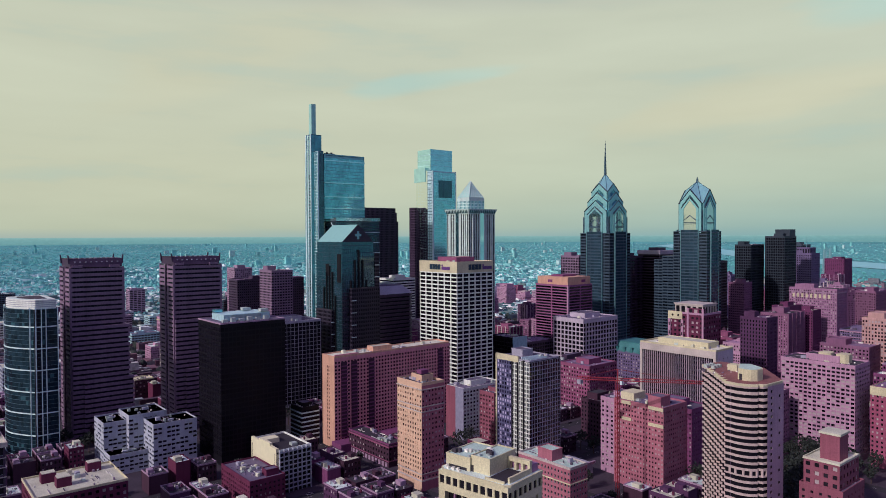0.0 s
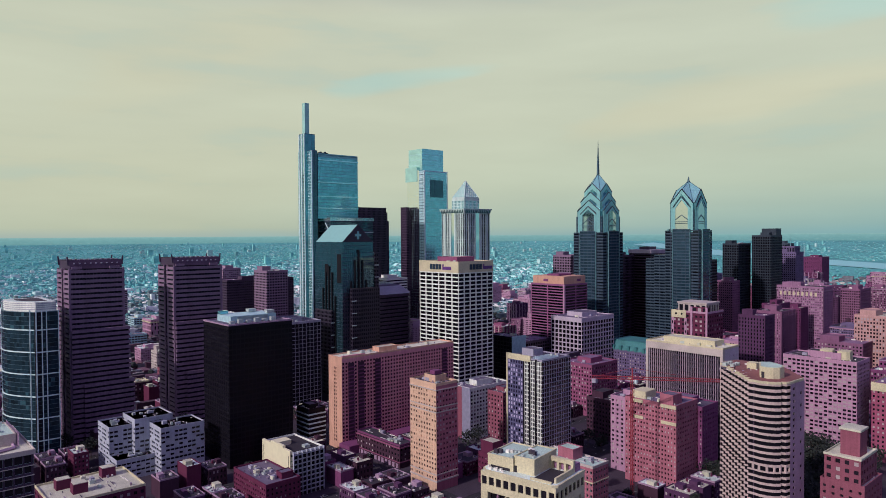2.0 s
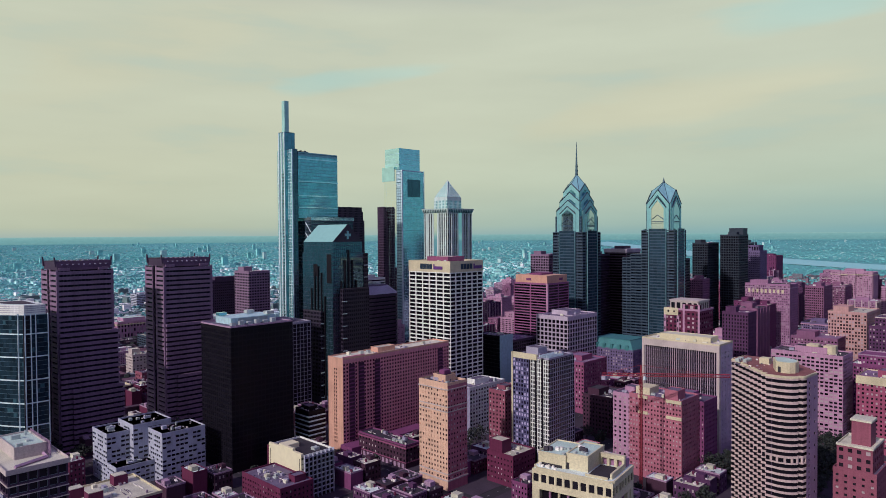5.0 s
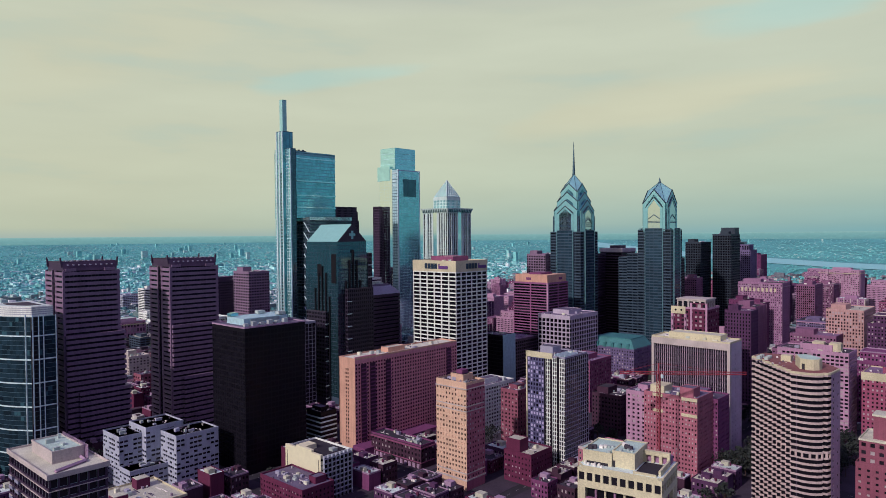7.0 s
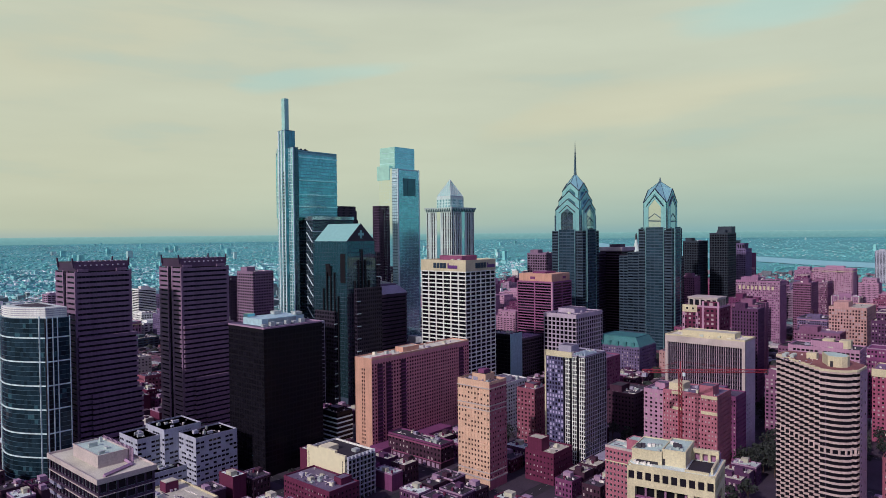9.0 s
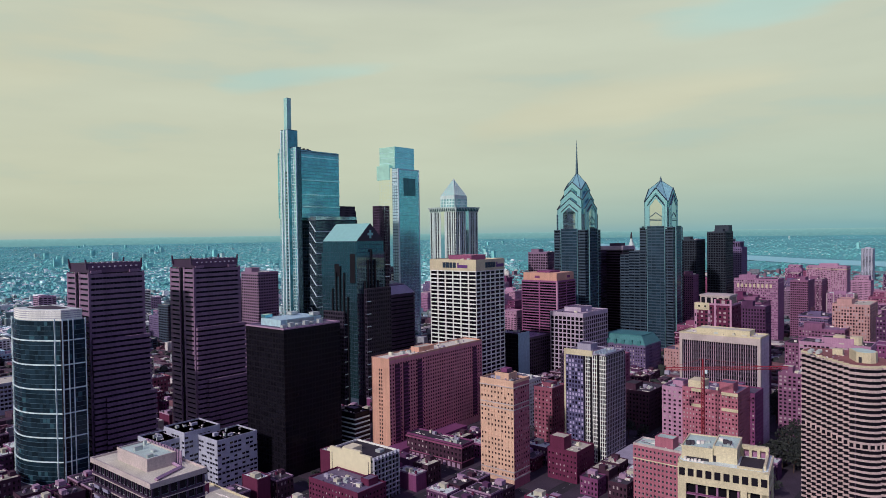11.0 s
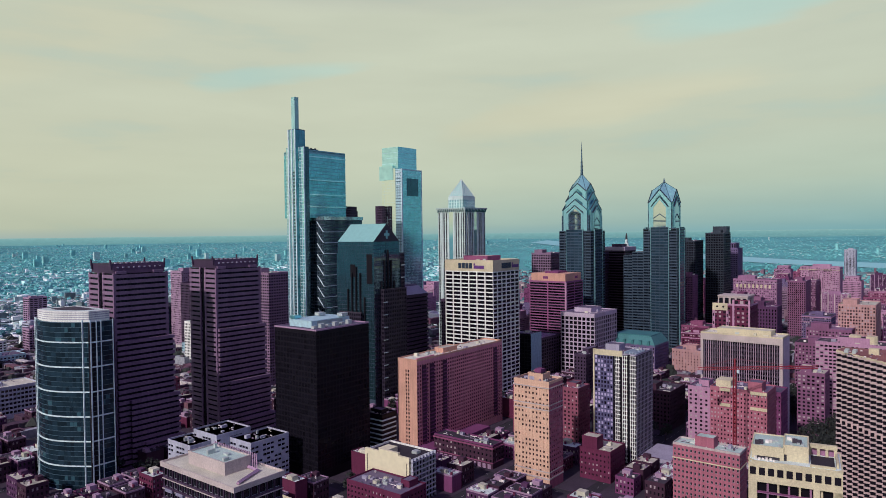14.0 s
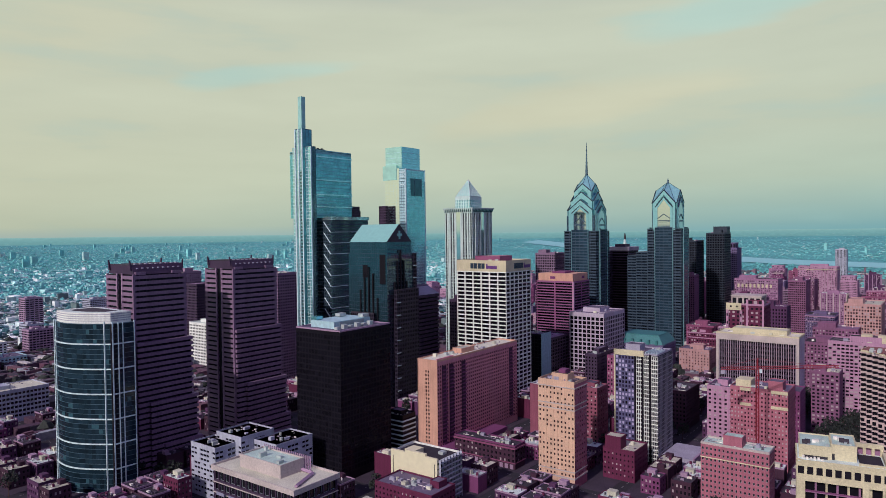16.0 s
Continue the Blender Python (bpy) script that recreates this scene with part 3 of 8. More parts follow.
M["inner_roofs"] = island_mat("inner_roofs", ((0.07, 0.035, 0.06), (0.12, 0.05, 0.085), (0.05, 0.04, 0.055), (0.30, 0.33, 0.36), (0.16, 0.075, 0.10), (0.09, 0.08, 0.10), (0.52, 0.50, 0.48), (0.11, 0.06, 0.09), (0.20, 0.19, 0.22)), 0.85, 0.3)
M["stone_peach"] = wall_mat("stone_peach", (0.50, 0.30, 0.29), per_object=0.04)
# haze over the farther houses, painted into their own colours
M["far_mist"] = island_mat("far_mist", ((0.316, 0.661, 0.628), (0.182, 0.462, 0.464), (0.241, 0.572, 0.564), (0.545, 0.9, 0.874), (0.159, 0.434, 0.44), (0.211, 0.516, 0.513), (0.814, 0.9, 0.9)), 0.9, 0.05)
# crowns farther off, their base colour lifted towards haze
M["leaf_far_haze"] = island_mat("leaf_far_haze", ((0.122, 0.435, 0.426), (0.149, 0.495, 0.477), (0.135, 0.465, 0.452)), 0.95, 0.2)
M["glass_dusk"] = glass_mat("glass_dusk", (0.05, 0.13, 0.16), 0.75, 0.08, 0.1, wave=0.12)
M["glass_roof"] = plain_mat("glass_roof", (0.24, 0.50, 0.46), 0.25, 0.0, 0.06)
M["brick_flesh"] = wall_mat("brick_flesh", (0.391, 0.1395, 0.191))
M["glass_curtain"] = glass_mat("glass_curtain", (0.014, 0.034, 0.05), 0.15, 0.1, 0.45, (0.045, 0.12, 0.15), 0.04, spec=0.3)
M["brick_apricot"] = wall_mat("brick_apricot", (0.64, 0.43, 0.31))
M["paint_cream"] = plain_mat("paint_cream", (0.72, 0.69, 0.47), 0.8, 0.0, 0.05)
M["east_roofs"] = island_mat("east_roofs", ((0.16, 0.17, 0.20), (0.25, 0.19, 0.22), (0.10, 0.12, 0.15), (0.52, 0.50, 0.46), (0.20, 0.13, 0.17), (0.13, 0.22, 0.25), (0.34, 0.36, 0.36), (0.09, 0.10, 0.12)), 0.85, 0.2)
M["slate_band"] = wall_mat("slate_band", (0.052, 0.085, 0.122), 0.5, 0.1)
M["glass_night"] = glass_mat("glass_night", (0.010, 0.016, 0.026), 0.1, 0.12, 0.6, spec=0.3)
M["crown_pale"] = plain_mat("crown_pale", (0.29, 0.62, 0.62), 0.3, 0.4, 0.08)
M["glass_veil"] = glass_mat("glass_veil", (0.46, 0.78, 0.72), 0.55, 0.25, 0.06, wave=0.04)
M["glass_tint"] = plain_mat("glass_tint", (0.74, 0.80, 0.80), 0.06, 1.0, 0.02)
M["brick_orchid"] = wall_mat("brick_orchid", (0.278, 0.0990, 0.216), 0.85)

# ---- ground, river, distance ----
CX, CY = -560.0, -500.0            # middle of the plain that is built
FAR = 4600.0


def disc(r, n=96, z=0.0):
    g = Geo()
    g.poly(*[(CX + r * math.cos(2 * math.pi * k / n), CY + r * math.sin(2 * math.pi * k / n), z) for k in range(n)])
    return g


setting("ground", disc(FAR + 60), "plain", "mottled earth, yards and asphalt of the city plain, haze-tinted blue-green", "ground")



def rise(x, y):
    """The far plain is raised to stand for flat land beyond the built range."""
    r_ = math.hypot(x - CX, y - CY)
    return max(0.0, (r_ - 2300.0) * 118.0 / (FAR - 2300.0))


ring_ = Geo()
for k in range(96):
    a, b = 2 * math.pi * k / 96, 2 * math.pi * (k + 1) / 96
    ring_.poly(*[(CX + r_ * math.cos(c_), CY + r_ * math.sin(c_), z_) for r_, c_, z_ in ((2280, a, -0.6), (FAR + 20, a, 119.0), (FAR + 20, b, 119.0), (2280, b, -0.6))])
setting("ground_far", ring_, "far_land_haze", "woods and suburbs rising to the horizon, coloured blue-green for haze", "ground")

RIVER = ((-2300, 1630, 1820), (-900, 2080, 2260), (-300, 2170, 2350), (100, 2230, 2420), (600, 2400, 2610), (1000, 2590, 2800), (1700, 3030, 3250))     # y, west bank, east bank


def in_river(x, y):
    for (ya, wa, ea), (yb, wb, eb) in zip(RIVER, RIVER[1:]):
        if ya <= y <= yb:
            f = (y - ya) / (yb - ya)
            return wa + (wb - wa) * f - 45 < x < ea + (eb - ea) * f + 25
    return False


M["water"].node_tree.nodes["Principled BSDF"].inputs["Specular IOR Level"].default_value = 0.1
g = Geo()
for (ya, wa, ea), (yb, wb, eb) in zip(RIVER, RIVER[1:]):
    for k in range(6):
        corner = []
        for f, bank in ((k / 6, 0), (k / 6, 1), ((k + 1) / 6, 1), ((k + 1) / 6, 0)):
            x_, y_ = ((wa, ea)[bank]) * (1 - f) + ((wb, eb)[bank]) * f, ya * (1 - f) + yb * f
            corner.append((x_, y_, rise(x_, y_) + 2.5))
        g.poly(*corner)
setting("water", g, "water", "broad pale river beyond the city", "river")

# distant land closing the plain, its haze painted as a glowing gradient
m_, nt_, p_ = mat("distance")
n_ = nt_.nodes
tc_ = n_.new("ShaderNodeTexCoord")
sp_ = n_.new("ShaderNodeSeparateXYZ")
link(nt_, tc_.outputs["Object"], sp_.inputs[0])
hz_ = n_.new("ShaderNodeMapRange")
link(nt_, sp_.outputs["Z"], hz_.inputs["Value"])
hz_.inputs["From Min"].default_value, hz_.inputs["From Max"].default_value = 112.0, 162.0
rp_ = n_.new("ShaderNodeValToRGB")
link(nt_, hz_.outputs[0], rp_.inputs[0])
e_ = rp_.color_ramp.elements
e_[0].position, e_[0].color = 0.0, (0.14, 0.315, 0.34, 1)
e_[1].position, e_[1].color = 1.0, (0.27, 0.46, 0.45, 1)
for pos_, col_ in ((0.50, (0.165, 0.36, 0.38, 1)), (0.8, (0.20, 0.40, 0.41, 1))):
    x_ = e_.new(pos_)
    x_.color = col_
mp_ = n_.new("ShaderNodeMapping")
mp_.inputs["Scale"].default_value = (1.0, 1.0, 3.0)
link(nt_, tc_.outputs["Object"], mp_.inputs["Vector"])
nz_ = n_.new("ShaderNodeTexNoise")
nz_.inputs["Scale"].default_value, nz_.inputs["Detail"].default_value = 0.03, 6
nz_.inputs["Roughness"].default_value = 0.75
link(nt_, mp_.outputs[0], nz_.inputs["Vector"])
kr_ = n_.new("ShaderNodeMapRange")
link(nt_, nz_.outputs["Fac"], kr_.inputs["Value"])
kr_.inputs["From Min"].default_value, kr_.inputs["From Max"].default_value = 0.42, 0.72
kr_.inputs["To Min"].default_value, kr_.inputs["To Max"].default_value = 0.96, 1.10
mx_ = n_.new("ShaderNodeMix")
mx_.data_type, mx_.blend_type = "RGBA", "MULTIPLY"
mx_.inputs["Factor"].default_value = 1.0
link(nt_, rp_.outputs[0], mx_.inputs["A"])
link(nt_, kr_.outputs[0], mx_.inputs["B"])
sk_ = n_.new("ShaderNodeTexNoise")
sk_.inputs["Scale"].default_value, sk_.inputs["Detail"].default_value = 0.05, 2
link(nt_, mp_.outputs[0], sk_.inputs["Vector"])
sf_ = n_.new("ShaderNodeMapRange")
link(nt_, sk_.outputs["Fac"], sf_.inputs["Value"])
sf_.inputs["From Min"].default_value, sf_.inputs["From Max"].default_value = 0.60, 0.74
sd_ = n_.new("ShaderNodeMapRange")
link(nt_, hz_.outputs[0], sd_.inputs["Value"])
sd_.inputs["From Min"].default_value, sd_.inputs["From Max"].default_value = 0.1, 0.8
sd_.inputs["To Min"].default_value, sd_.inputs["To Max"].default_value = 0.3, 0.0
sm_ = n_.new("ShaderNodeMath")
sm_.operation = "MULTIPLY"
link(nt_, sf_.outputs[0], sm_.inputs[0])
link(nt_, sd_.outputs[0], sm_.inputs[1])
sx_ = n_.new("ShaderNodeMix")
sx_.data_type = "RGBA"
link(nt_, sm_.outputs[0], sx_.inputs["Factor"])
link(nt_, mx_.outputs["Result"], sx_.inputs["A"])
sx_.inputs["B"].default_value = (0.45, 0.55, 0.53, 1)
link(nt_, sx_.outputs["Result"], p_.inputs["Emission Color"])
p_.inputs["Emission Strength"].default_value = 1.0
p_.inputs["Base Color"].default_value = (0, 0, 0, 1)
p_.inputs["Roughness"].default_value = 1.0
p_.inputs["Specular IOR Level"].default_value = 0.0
M["distance"] = m_
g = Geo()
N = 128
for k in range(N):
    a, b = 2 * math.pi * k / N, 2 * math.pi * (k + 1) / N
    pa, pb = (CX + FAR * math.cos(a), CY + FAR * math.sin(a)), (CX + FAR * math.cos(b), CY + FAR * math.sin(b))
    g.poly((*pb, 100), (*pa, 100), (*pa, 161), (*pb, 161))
setting("backdrop", g, "distance", "glowing backdrop of hazy blue-green land along the horizon", "distance")

TAKEN = []          # footprints already built on
TALL = [((-396, 17, -355, 54), 140), ((-317, 13, -274, 50), 140), ((-326, -113, -276, -70), 101), ((-244, -131, -128, -112), 70), ((-180, -274, -149, -244), 78),
        ((-66, -344, -42, -283), 81), ((-205, -440, -160, -394), 92), ((-89, -97, -42, -39), 136), ((-84, 168, 4, 232), 184), ((-164, -12, -126, 38), 150), ((-126, -7, -68, 47), 102),
        ((196, -61, 240, -15), 166), ((278, -146, 313, -100), 166), ((39, 29, 83, 70), 190), ((127, 206, 173, 247), 258), ((60, 297, 133, 341), 186), ((-440, -8, -402, 46), 108)]
EYES = ((-514, -585, 163), (-572, -530, 164), (-645, -437, 166))


def put(rect, pad=1.5):
    TAKEN.append((rect[0] - pad, rect[1] - pad, rect[2] + pad, rect[3] + pad))


def hidden(rc, h):
    """Whether the towers in front hide a block of height h from the whole flight."""
    x0, y0, x1, y1 = rc
    for ex, ey, ez in EYES:
        for px_, py_ in ((x0, y0), (x1, y0), (x0, y1), ((x0 + x1) / 2, (y0 + y1) / 2)):
            dx, dy = px_ - ex, py_ - ey
            for (a, b, c, d), top_ in TALL:
                k0, k1 = 0.0, 0.98
                for o_, v_, lo, hi in ((ex, dx, a, c), (ey, dy, b, d)):
                    if abs(v_) < 1e-6:
                        v_ = 1e-6
                    p_, q_ = sorted(((lo - o_) / v_, (hi - o_) / v_))
                    k0, k1 = max(k0, p_), min(k1, q_)
                if k0 < k1 and ez + (h - ez) * k1 < top_:
                    break
            else:
                return False
    return True


def host_at(name, label, rect, category="building", group=""):
    x0, y0, x1, y1 = rect
    put(rect)
    cx, cy = (x0 + x1) / 2, (y0 + y1) / 2
    return thing(name, label, category, cx, cy, 0, group), (x0 - cx, y0 - cy, x1 - cx, y1 - cy)


def inset(r, d):
    return (r[0] + d, r[1] + d, r[2] - d, r[3] - d)


# ---- twin banded towers with finials ----


def banded_tower(rect, h, label):
    t, r = host_at("office_tower", label, rect, "tower", "twin banded granite towers")
    x0, y0, x1, y1 = r
    part("core", Geo().box(*inset(r, 1.2)[:2], 0, *inset(r, 1.2)[2:], h - 1), "glass_black", t)
    nf = 36
    fh = h / nf
    w, d = x1 - x0, y1 - y0
    band = Geo()
    # spandrel course round the tower; the west and east fronts have a notch in the middle
    band.box(x0, y0, 0, x1, y0 + 1.4, fh * 0.60)
    band.box(x0, y1 - 1.4, 0, x1, y1, fh * 0.60)
    for xs in ((x0, x0 + 1.4), (x1 - 1.4, x1)):
        band.box(xs[0], y0 + 1.4, 0, xs[1], y0 + d * 0.42, fh * 0.60)
        band.box(xs[0], y0 + d * 0.58, 0, xs[1], y1 - 1.4, fh * 0.60)
    me = band.mesh("band")
    me.materials.append(M["granite_plum"])
    for j in range(nf):
        ob = part("band", me, "granite_plum", t)
        ob.location = (0, 0, j * fh)
    for sx, sy in ((x0, y0), (x1, y0), (x0, y1), (x1, y1)):
        px, py = (sx + 0.9 if sx < 0 else sx - 0.9), (sy + 0.9 if sy < 0 else sy - 0.9)
        part("corner_pier", Geo().box(px - 0.75, py - 0.75, 0, px + 0.75, py + 0.75, h - 0.4), "granite_plum", t)
    mull = Geo()
    for k in range(1, 16):
        a = x0 + w * k / 16
        mull.box(a - 0.18, y0 + 0.5, 0, a + 0.18, y0 + 0.9, h - 1)
        mull.box(a - 0.18, y1 - 0.9, 0, a + 0.18, y1 - 0.5, h - 1)
    part("mullion", mull, "granite_dark", t, kind="stuff")
    for xs in ((x0 - 0.15, x0 + 0.9), (x1 - 0.9, x1 + 0.15)):
        for f in (0.40, 0.58):
            part("rib", Geo().box(xs[0], y0 + d * f, 0, xs[1], y0 + d * (f + 0.025), h), "stone_pale", t)
    # crown: leaning back on the long fronts, with a dark soffit row and horned corners
    a, b = inset(r, 1.5), inset(r, 1.0)
    crown = Geo().prism([(a[0], a[1]), (a[2], a[1]), (a[2], a[3]), (a[0], a[3])], h - 0.6, h + 6.2, [(b[0], b[1] + 3.2), (b[2], b[1] + 3.2), (b[2], b[3] - 3.2), (b[0], b[3] - 3.2)])
    cr = part("crown", crown, "granite_brown", t)
    lamps = Geo()
    for k in range(9):
        lx = a[0] + (a[2] - a[0]) * (k + 0.8) / 9.6
        lamps.box(lx - 0.5, a[1] + 0.7, h + 3.2, lx + 0.5, a[1] + 2.2, h + 4.1)
        lamps.box(lx - 0.7, b[1] + 3.4, h + 6.2, lx + 0.7, b[1] + 5.4, h + 7.0)
    part("vent", lamps, "concrete_grey", cr, kind="stuff")
    for sx, sy in ((b[0], b[1] + 3.2), (b[2], b[1] + 3.2), (b[0], b[3] - 3.2), (b[2], b[3] - 3.2)):
        dx = 1 if sx < 0 else -1
        horn = Geo().prism([(sx - 0.8, sy - 0.8), (sx + 0.8, sy - 0.8), (sx + 0.8, sy + 0.8), (sx - 0.8, sy + 0.8)], h + 2, h + 9.2,
                           [(sx - 0.4 - dx, sy - 0.4), (sx + 0.4 - dx, sy - 0.4), (sx + 0.4 - dx, sy + 0.4), (sx - 0.4 - dx, sy + 0.4)])
        part("finial", horn, "granite_brown", cr)
    part("roof", Geo().box(b[0], b[1] + 3.3, h + 5.6, b[2], b[3] - 3.3, h + 6.3), "roof_dark", t)
    # the tower steps out to the south and east on its way down
    for sy, ex, sx, top_j in ((2.2, 3.0, 1.0, 23), (4.4, 5.5, 9.0, 12), (6.5, 7.5, 18.0, 4)):
        step = Geo().box(x0 + sx, y0 - sy, 0, x1 + ex, y0 + 0.8, fh * 0.60).box(x1 - 0.8, y0 + 0.8, 0, x1 + ex, y1 - 6 - sx * 0.5, fh * 0.60)
        sm_ = step.mesh("band")
        sm_.materials.append(M["granite_plum"])
        for j in range(top_j + 1):
            ob = part("band", sm_, "granite_plum", t)
            ob.location = (0, 0, j * fh)
        part("core", Geo().box(x0 + sx + 0.9, y0 - sy + 0.9, 0, x1 + ex - 0.9, y0 + 0.9, top_j * fh + 0.3).box(x1 - 0.9, y0 + 0.9, 0, x1 + ex - 0.9, y1 - 7 - sx * 0.5, top_j * fh + 0.3), "glass_black", t)
    for xs in (x0 + 3.2, x1 - 10):
        part("shoulder", Geo().box(xs - 1, y0 + 0.4, h - 1, xs + 6.5, y0 + 3.0, h + 1.0), "granite_plum", t)
    return t


banded_tower((-396, 17, -355, 54), 140, "dark plum granite banded office tower with horned crown")
banded_tower((-317, 13, -274, 50), 140, "dark plum granite banded office tower with horned crown")

# ---- curved glass tower ----


def curved_tower():
    t = thing("glass_tower", "curved blue glass apartment tower with white gridlines", "tower", -421, 18)
    put((-440, -8, -407, 46))
    h = 110.0
    # plan: a shallow bow on the west front, straight flanks
    bow = []
    for k in range(13):
        f = k / 12
        y = 27 - 51 * f
        bow.append((-15 + 13 * f - 7.5 * math.sin(math.pi * f), y))
    plan = [(12.5, -24), (12.5, 27)] + bow
    part("core", Geo().prism(plan, 0, h), "glass_blue", t)
    nf = 34
    fh = h / nf
    for j in range(nf + 1):
        thick = 0.42 if j % 5 == 0 else 0.12
        out = 0.35 if j % 5 == 0 else 0.18
        g = Geo()
        outer = [(x * (1 + out / 15) - 0.1, y * (1 + out / 26)) for x, y in plan]
        g.prism(outer, j * fh - thick, j * fh + thick)
        part("floor_band", g, "steel_white" if j % 5 == 0 else "slate_line", t)
    panes = Geo()
    ring_ = [(x * 1.004 - 0.02, y * 1.003) for x, y in plan]
    for j in range(nf):
        for k in range(len(ring_)):
            (xa, ya), (xb, yb) = ring_[k], ring_[(k + 1) % len(ring_)]
            m_ = max(1, round(math.hypot(xb - xa, yb - ya) / 3.2))
            for i in range(m_):
                f0, f1 = i / m_ + 0.01, (i + 1) / m_ - 0.01
                panes.poly((xa + (xb - xa) * f0, ya + (yb - ya) * f0, j * fh + 0.3), (xa + (xb - xa) * f1, ya + (yb - ya) * f1, j * fh + 0.3),
                           (xa + (xb - xa) * f1, ya + (yb - ya) * f1, j * fh + fh - 0.3), (xa + (xb - xa) * f0, ya + (yb - ya) * f0, j * fh + fh - 0.3))
    part("glazing", panes, "glass_curtain", t, kind="stuff")
    for k, (x, y) in enumerate(bow):
        if k in (0, 1, 11, 12):
            part("fin", Geo().box(x - 0.5, y - 0.35, 0, x + 0.3, y + 0.35, h + 1.5), "steel_white", t)
    for x in (1.6, 4.6, 12.4):
        part("fin", Geo().box(x - 0.3, -24.5, 0, x + 0.3, -23.8, h + 1.0), "steel_white", t)
    cap = [(x * 0.93 + 0.2, y * 0.93 + 1.2) for x, y in plan]
    part("cap", Geo().prism(cap, h, h + 7), "concrete_white", t, "pale louvred curved plant screen")
    for j in range(4):
        part("louvre", Geo().prism([(x * 1.012, y * 1.012) for x, y in cap], h + 1.6 + j * 1.4, h + 1.95 + j * 1.4), "concrete_grey", t)
    part("roof", Geo().prism([(x * 0.9, y * 0.9) for x, y in cap], h + 7, h + 7.1), "roof_white", t)
    # flat dark plate painting the shade inside the open screen
    part("roof_well", Geo().prism([(x * 0.6 + 0.5, y * 0.7 + 2) for x, y in cap], h + 7.1, h + 7.2), "roof_dark", t)
    part("slot", Geo().box(-3.0, -24.1, 0, 0.6, -22.4, h), "black_panel", t)


curved_tower()

# ---- black block ----
rect = (-326, -113, -276, -70)
t, r = host_at("office_tower", "plain black glass office block with pale roof edge", rect, "tower")
clad(t, r, 0, 101, 3.7, 3.0, 0.16, 0.30, "black_panel", "glass_black", 0.05, base=6, top=2)
part("roof", Geo().box(*inset(r, 0.2)[:2], 101, *inset(r, 0.2)[2:], 101.3), "roof_grey", t)
part("parapet", Geo().ring(r[0] - 0.1, r[1] - 0.1, r[2] + 0.1, r[3] + 0.1, 0.8, 101, 102.0), "stone_pale", t)
ph = part("plant_room", Geo().box(-17, -8, 101.3, 19, 15, 106.0), "steel_mist", t)
part("louvre", Geo().box(-12, -8.3, 103, 12, -8.05, 105.5), "steel_grey", ph)
for k in range(6):
    part("roof_unit", Geo().box(-20 + k * 6.4, -14, 101.3, -16.5 + k * 6.4, -11, 103.2 + (k % 2)), "machine", t)
for x, y in ((-14, 12), (8, 11), (15, -5)):
    part("cooling_tower", Geo().box(x - 3, y - 2.5, 106.5, x + 3, y + 2.5, 108.6), "glass_teal" if x < 0 else "machine", ph)

# ---- salmon slab ----
rect = (-244, -131, -128, -112)
t, r = host_at("apartment_slab", "long salmon brick apartment slab with deep balconies", rect, "apartments")
x0, y0, x1, y1 = r
clad(t, r, 0, 70, 2.9, 2.9, 0.36, 0.42, "brick_salmon", "glass_dark", 0.6, sides=("s", "n", "e"), base=5, top=2.6)
# west end in peach brick, the sunlit tone put into its colour
clad(t, r, 0, 70, 2.9, 2.3, 0.45, 0.42, "brick_peach", "glass_dark", 0.4, sides=("w",), base=5, top=6.5, core=False,
     skip=lambda side, i, j, nb, nf: i not in (3, 4))
# open balcony stacks: the recess's shade painted as a dark sheet, pale rails
for k in (0.05, 0.13, 0.27, 0.885):
    bx = x0 + (x1 - x0) * k
    part("recess", Geo().box(bx, y0 - 0.06, 7, bx + 5.6, y0 + 0.3, 66.0), "brick_dark", t)
    rail = Geo()
    for j in range(20):
        rail.box(bx + 0.1, y0 - 1.3, 7.4 + j * 2.9, bx + 5.5, y0 - 0.08, 7.65 + j * 2.9)
        rail.box(bx + 0.1, y0 - 1.3, 7.65 + j * 2.9, bx + 5.5, y0 - 1.2, 8.4 + j * 2.9)
    part("balcony", rail, "brick_mauve", t, kind="stuff")
roof_top(t, r, 70, "roof_pale", "brick_peach", 1.2, (0.34, 0.3, 0.5, 0.75, 3.4), 6, 3, "brick_peach")
part("parapet", Geo().box(x0 + 0.6, y0 + 0.6, 70.15, x0 + 22, y0 + 1.6, 72.0), "brick_salmon", t)
part("podium", Geo().box(x0 - 3, y0 - 14, 0, x1 - 40, y0 - 0.3, 6.5), "brick_mauve", t)
put((-250, -146, -168, -128))

# ---- peach tower ----
rect = (-247.5, -244, -229, -217.8)
t, r = host_at("apartment_tower", "slim peach brick apartment tower, small paired windows", rect, "apartments")
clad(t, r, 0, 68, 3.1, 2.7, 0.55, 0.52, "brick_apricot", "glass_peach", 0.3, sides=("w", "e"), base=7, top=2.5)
# south and north walls in a darker brick: shade put into the colour
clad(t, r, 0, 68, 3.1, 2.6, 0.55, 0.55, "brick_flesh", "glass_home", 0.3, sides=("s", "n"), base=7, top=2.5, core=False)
roof_top(t, r, 68, "roof_dark", "brick_apricot", 1.6, (0.34, 0.3, 0.86, 0.72, 4.2), 5, 4, "brick_apricot")
part("roof_house_top", Geo().box(-1.5, -3.0, 72.8, 4.5, 2.0, 75.2), "brick_mauve", t)
part("cornice", Geo().ring(r[0] - 0.5, r[1] - 0.5, r[2] + 0.5, r[3] + 0.5, 0.8, 65.0, 65.6), "stone_shell", t)
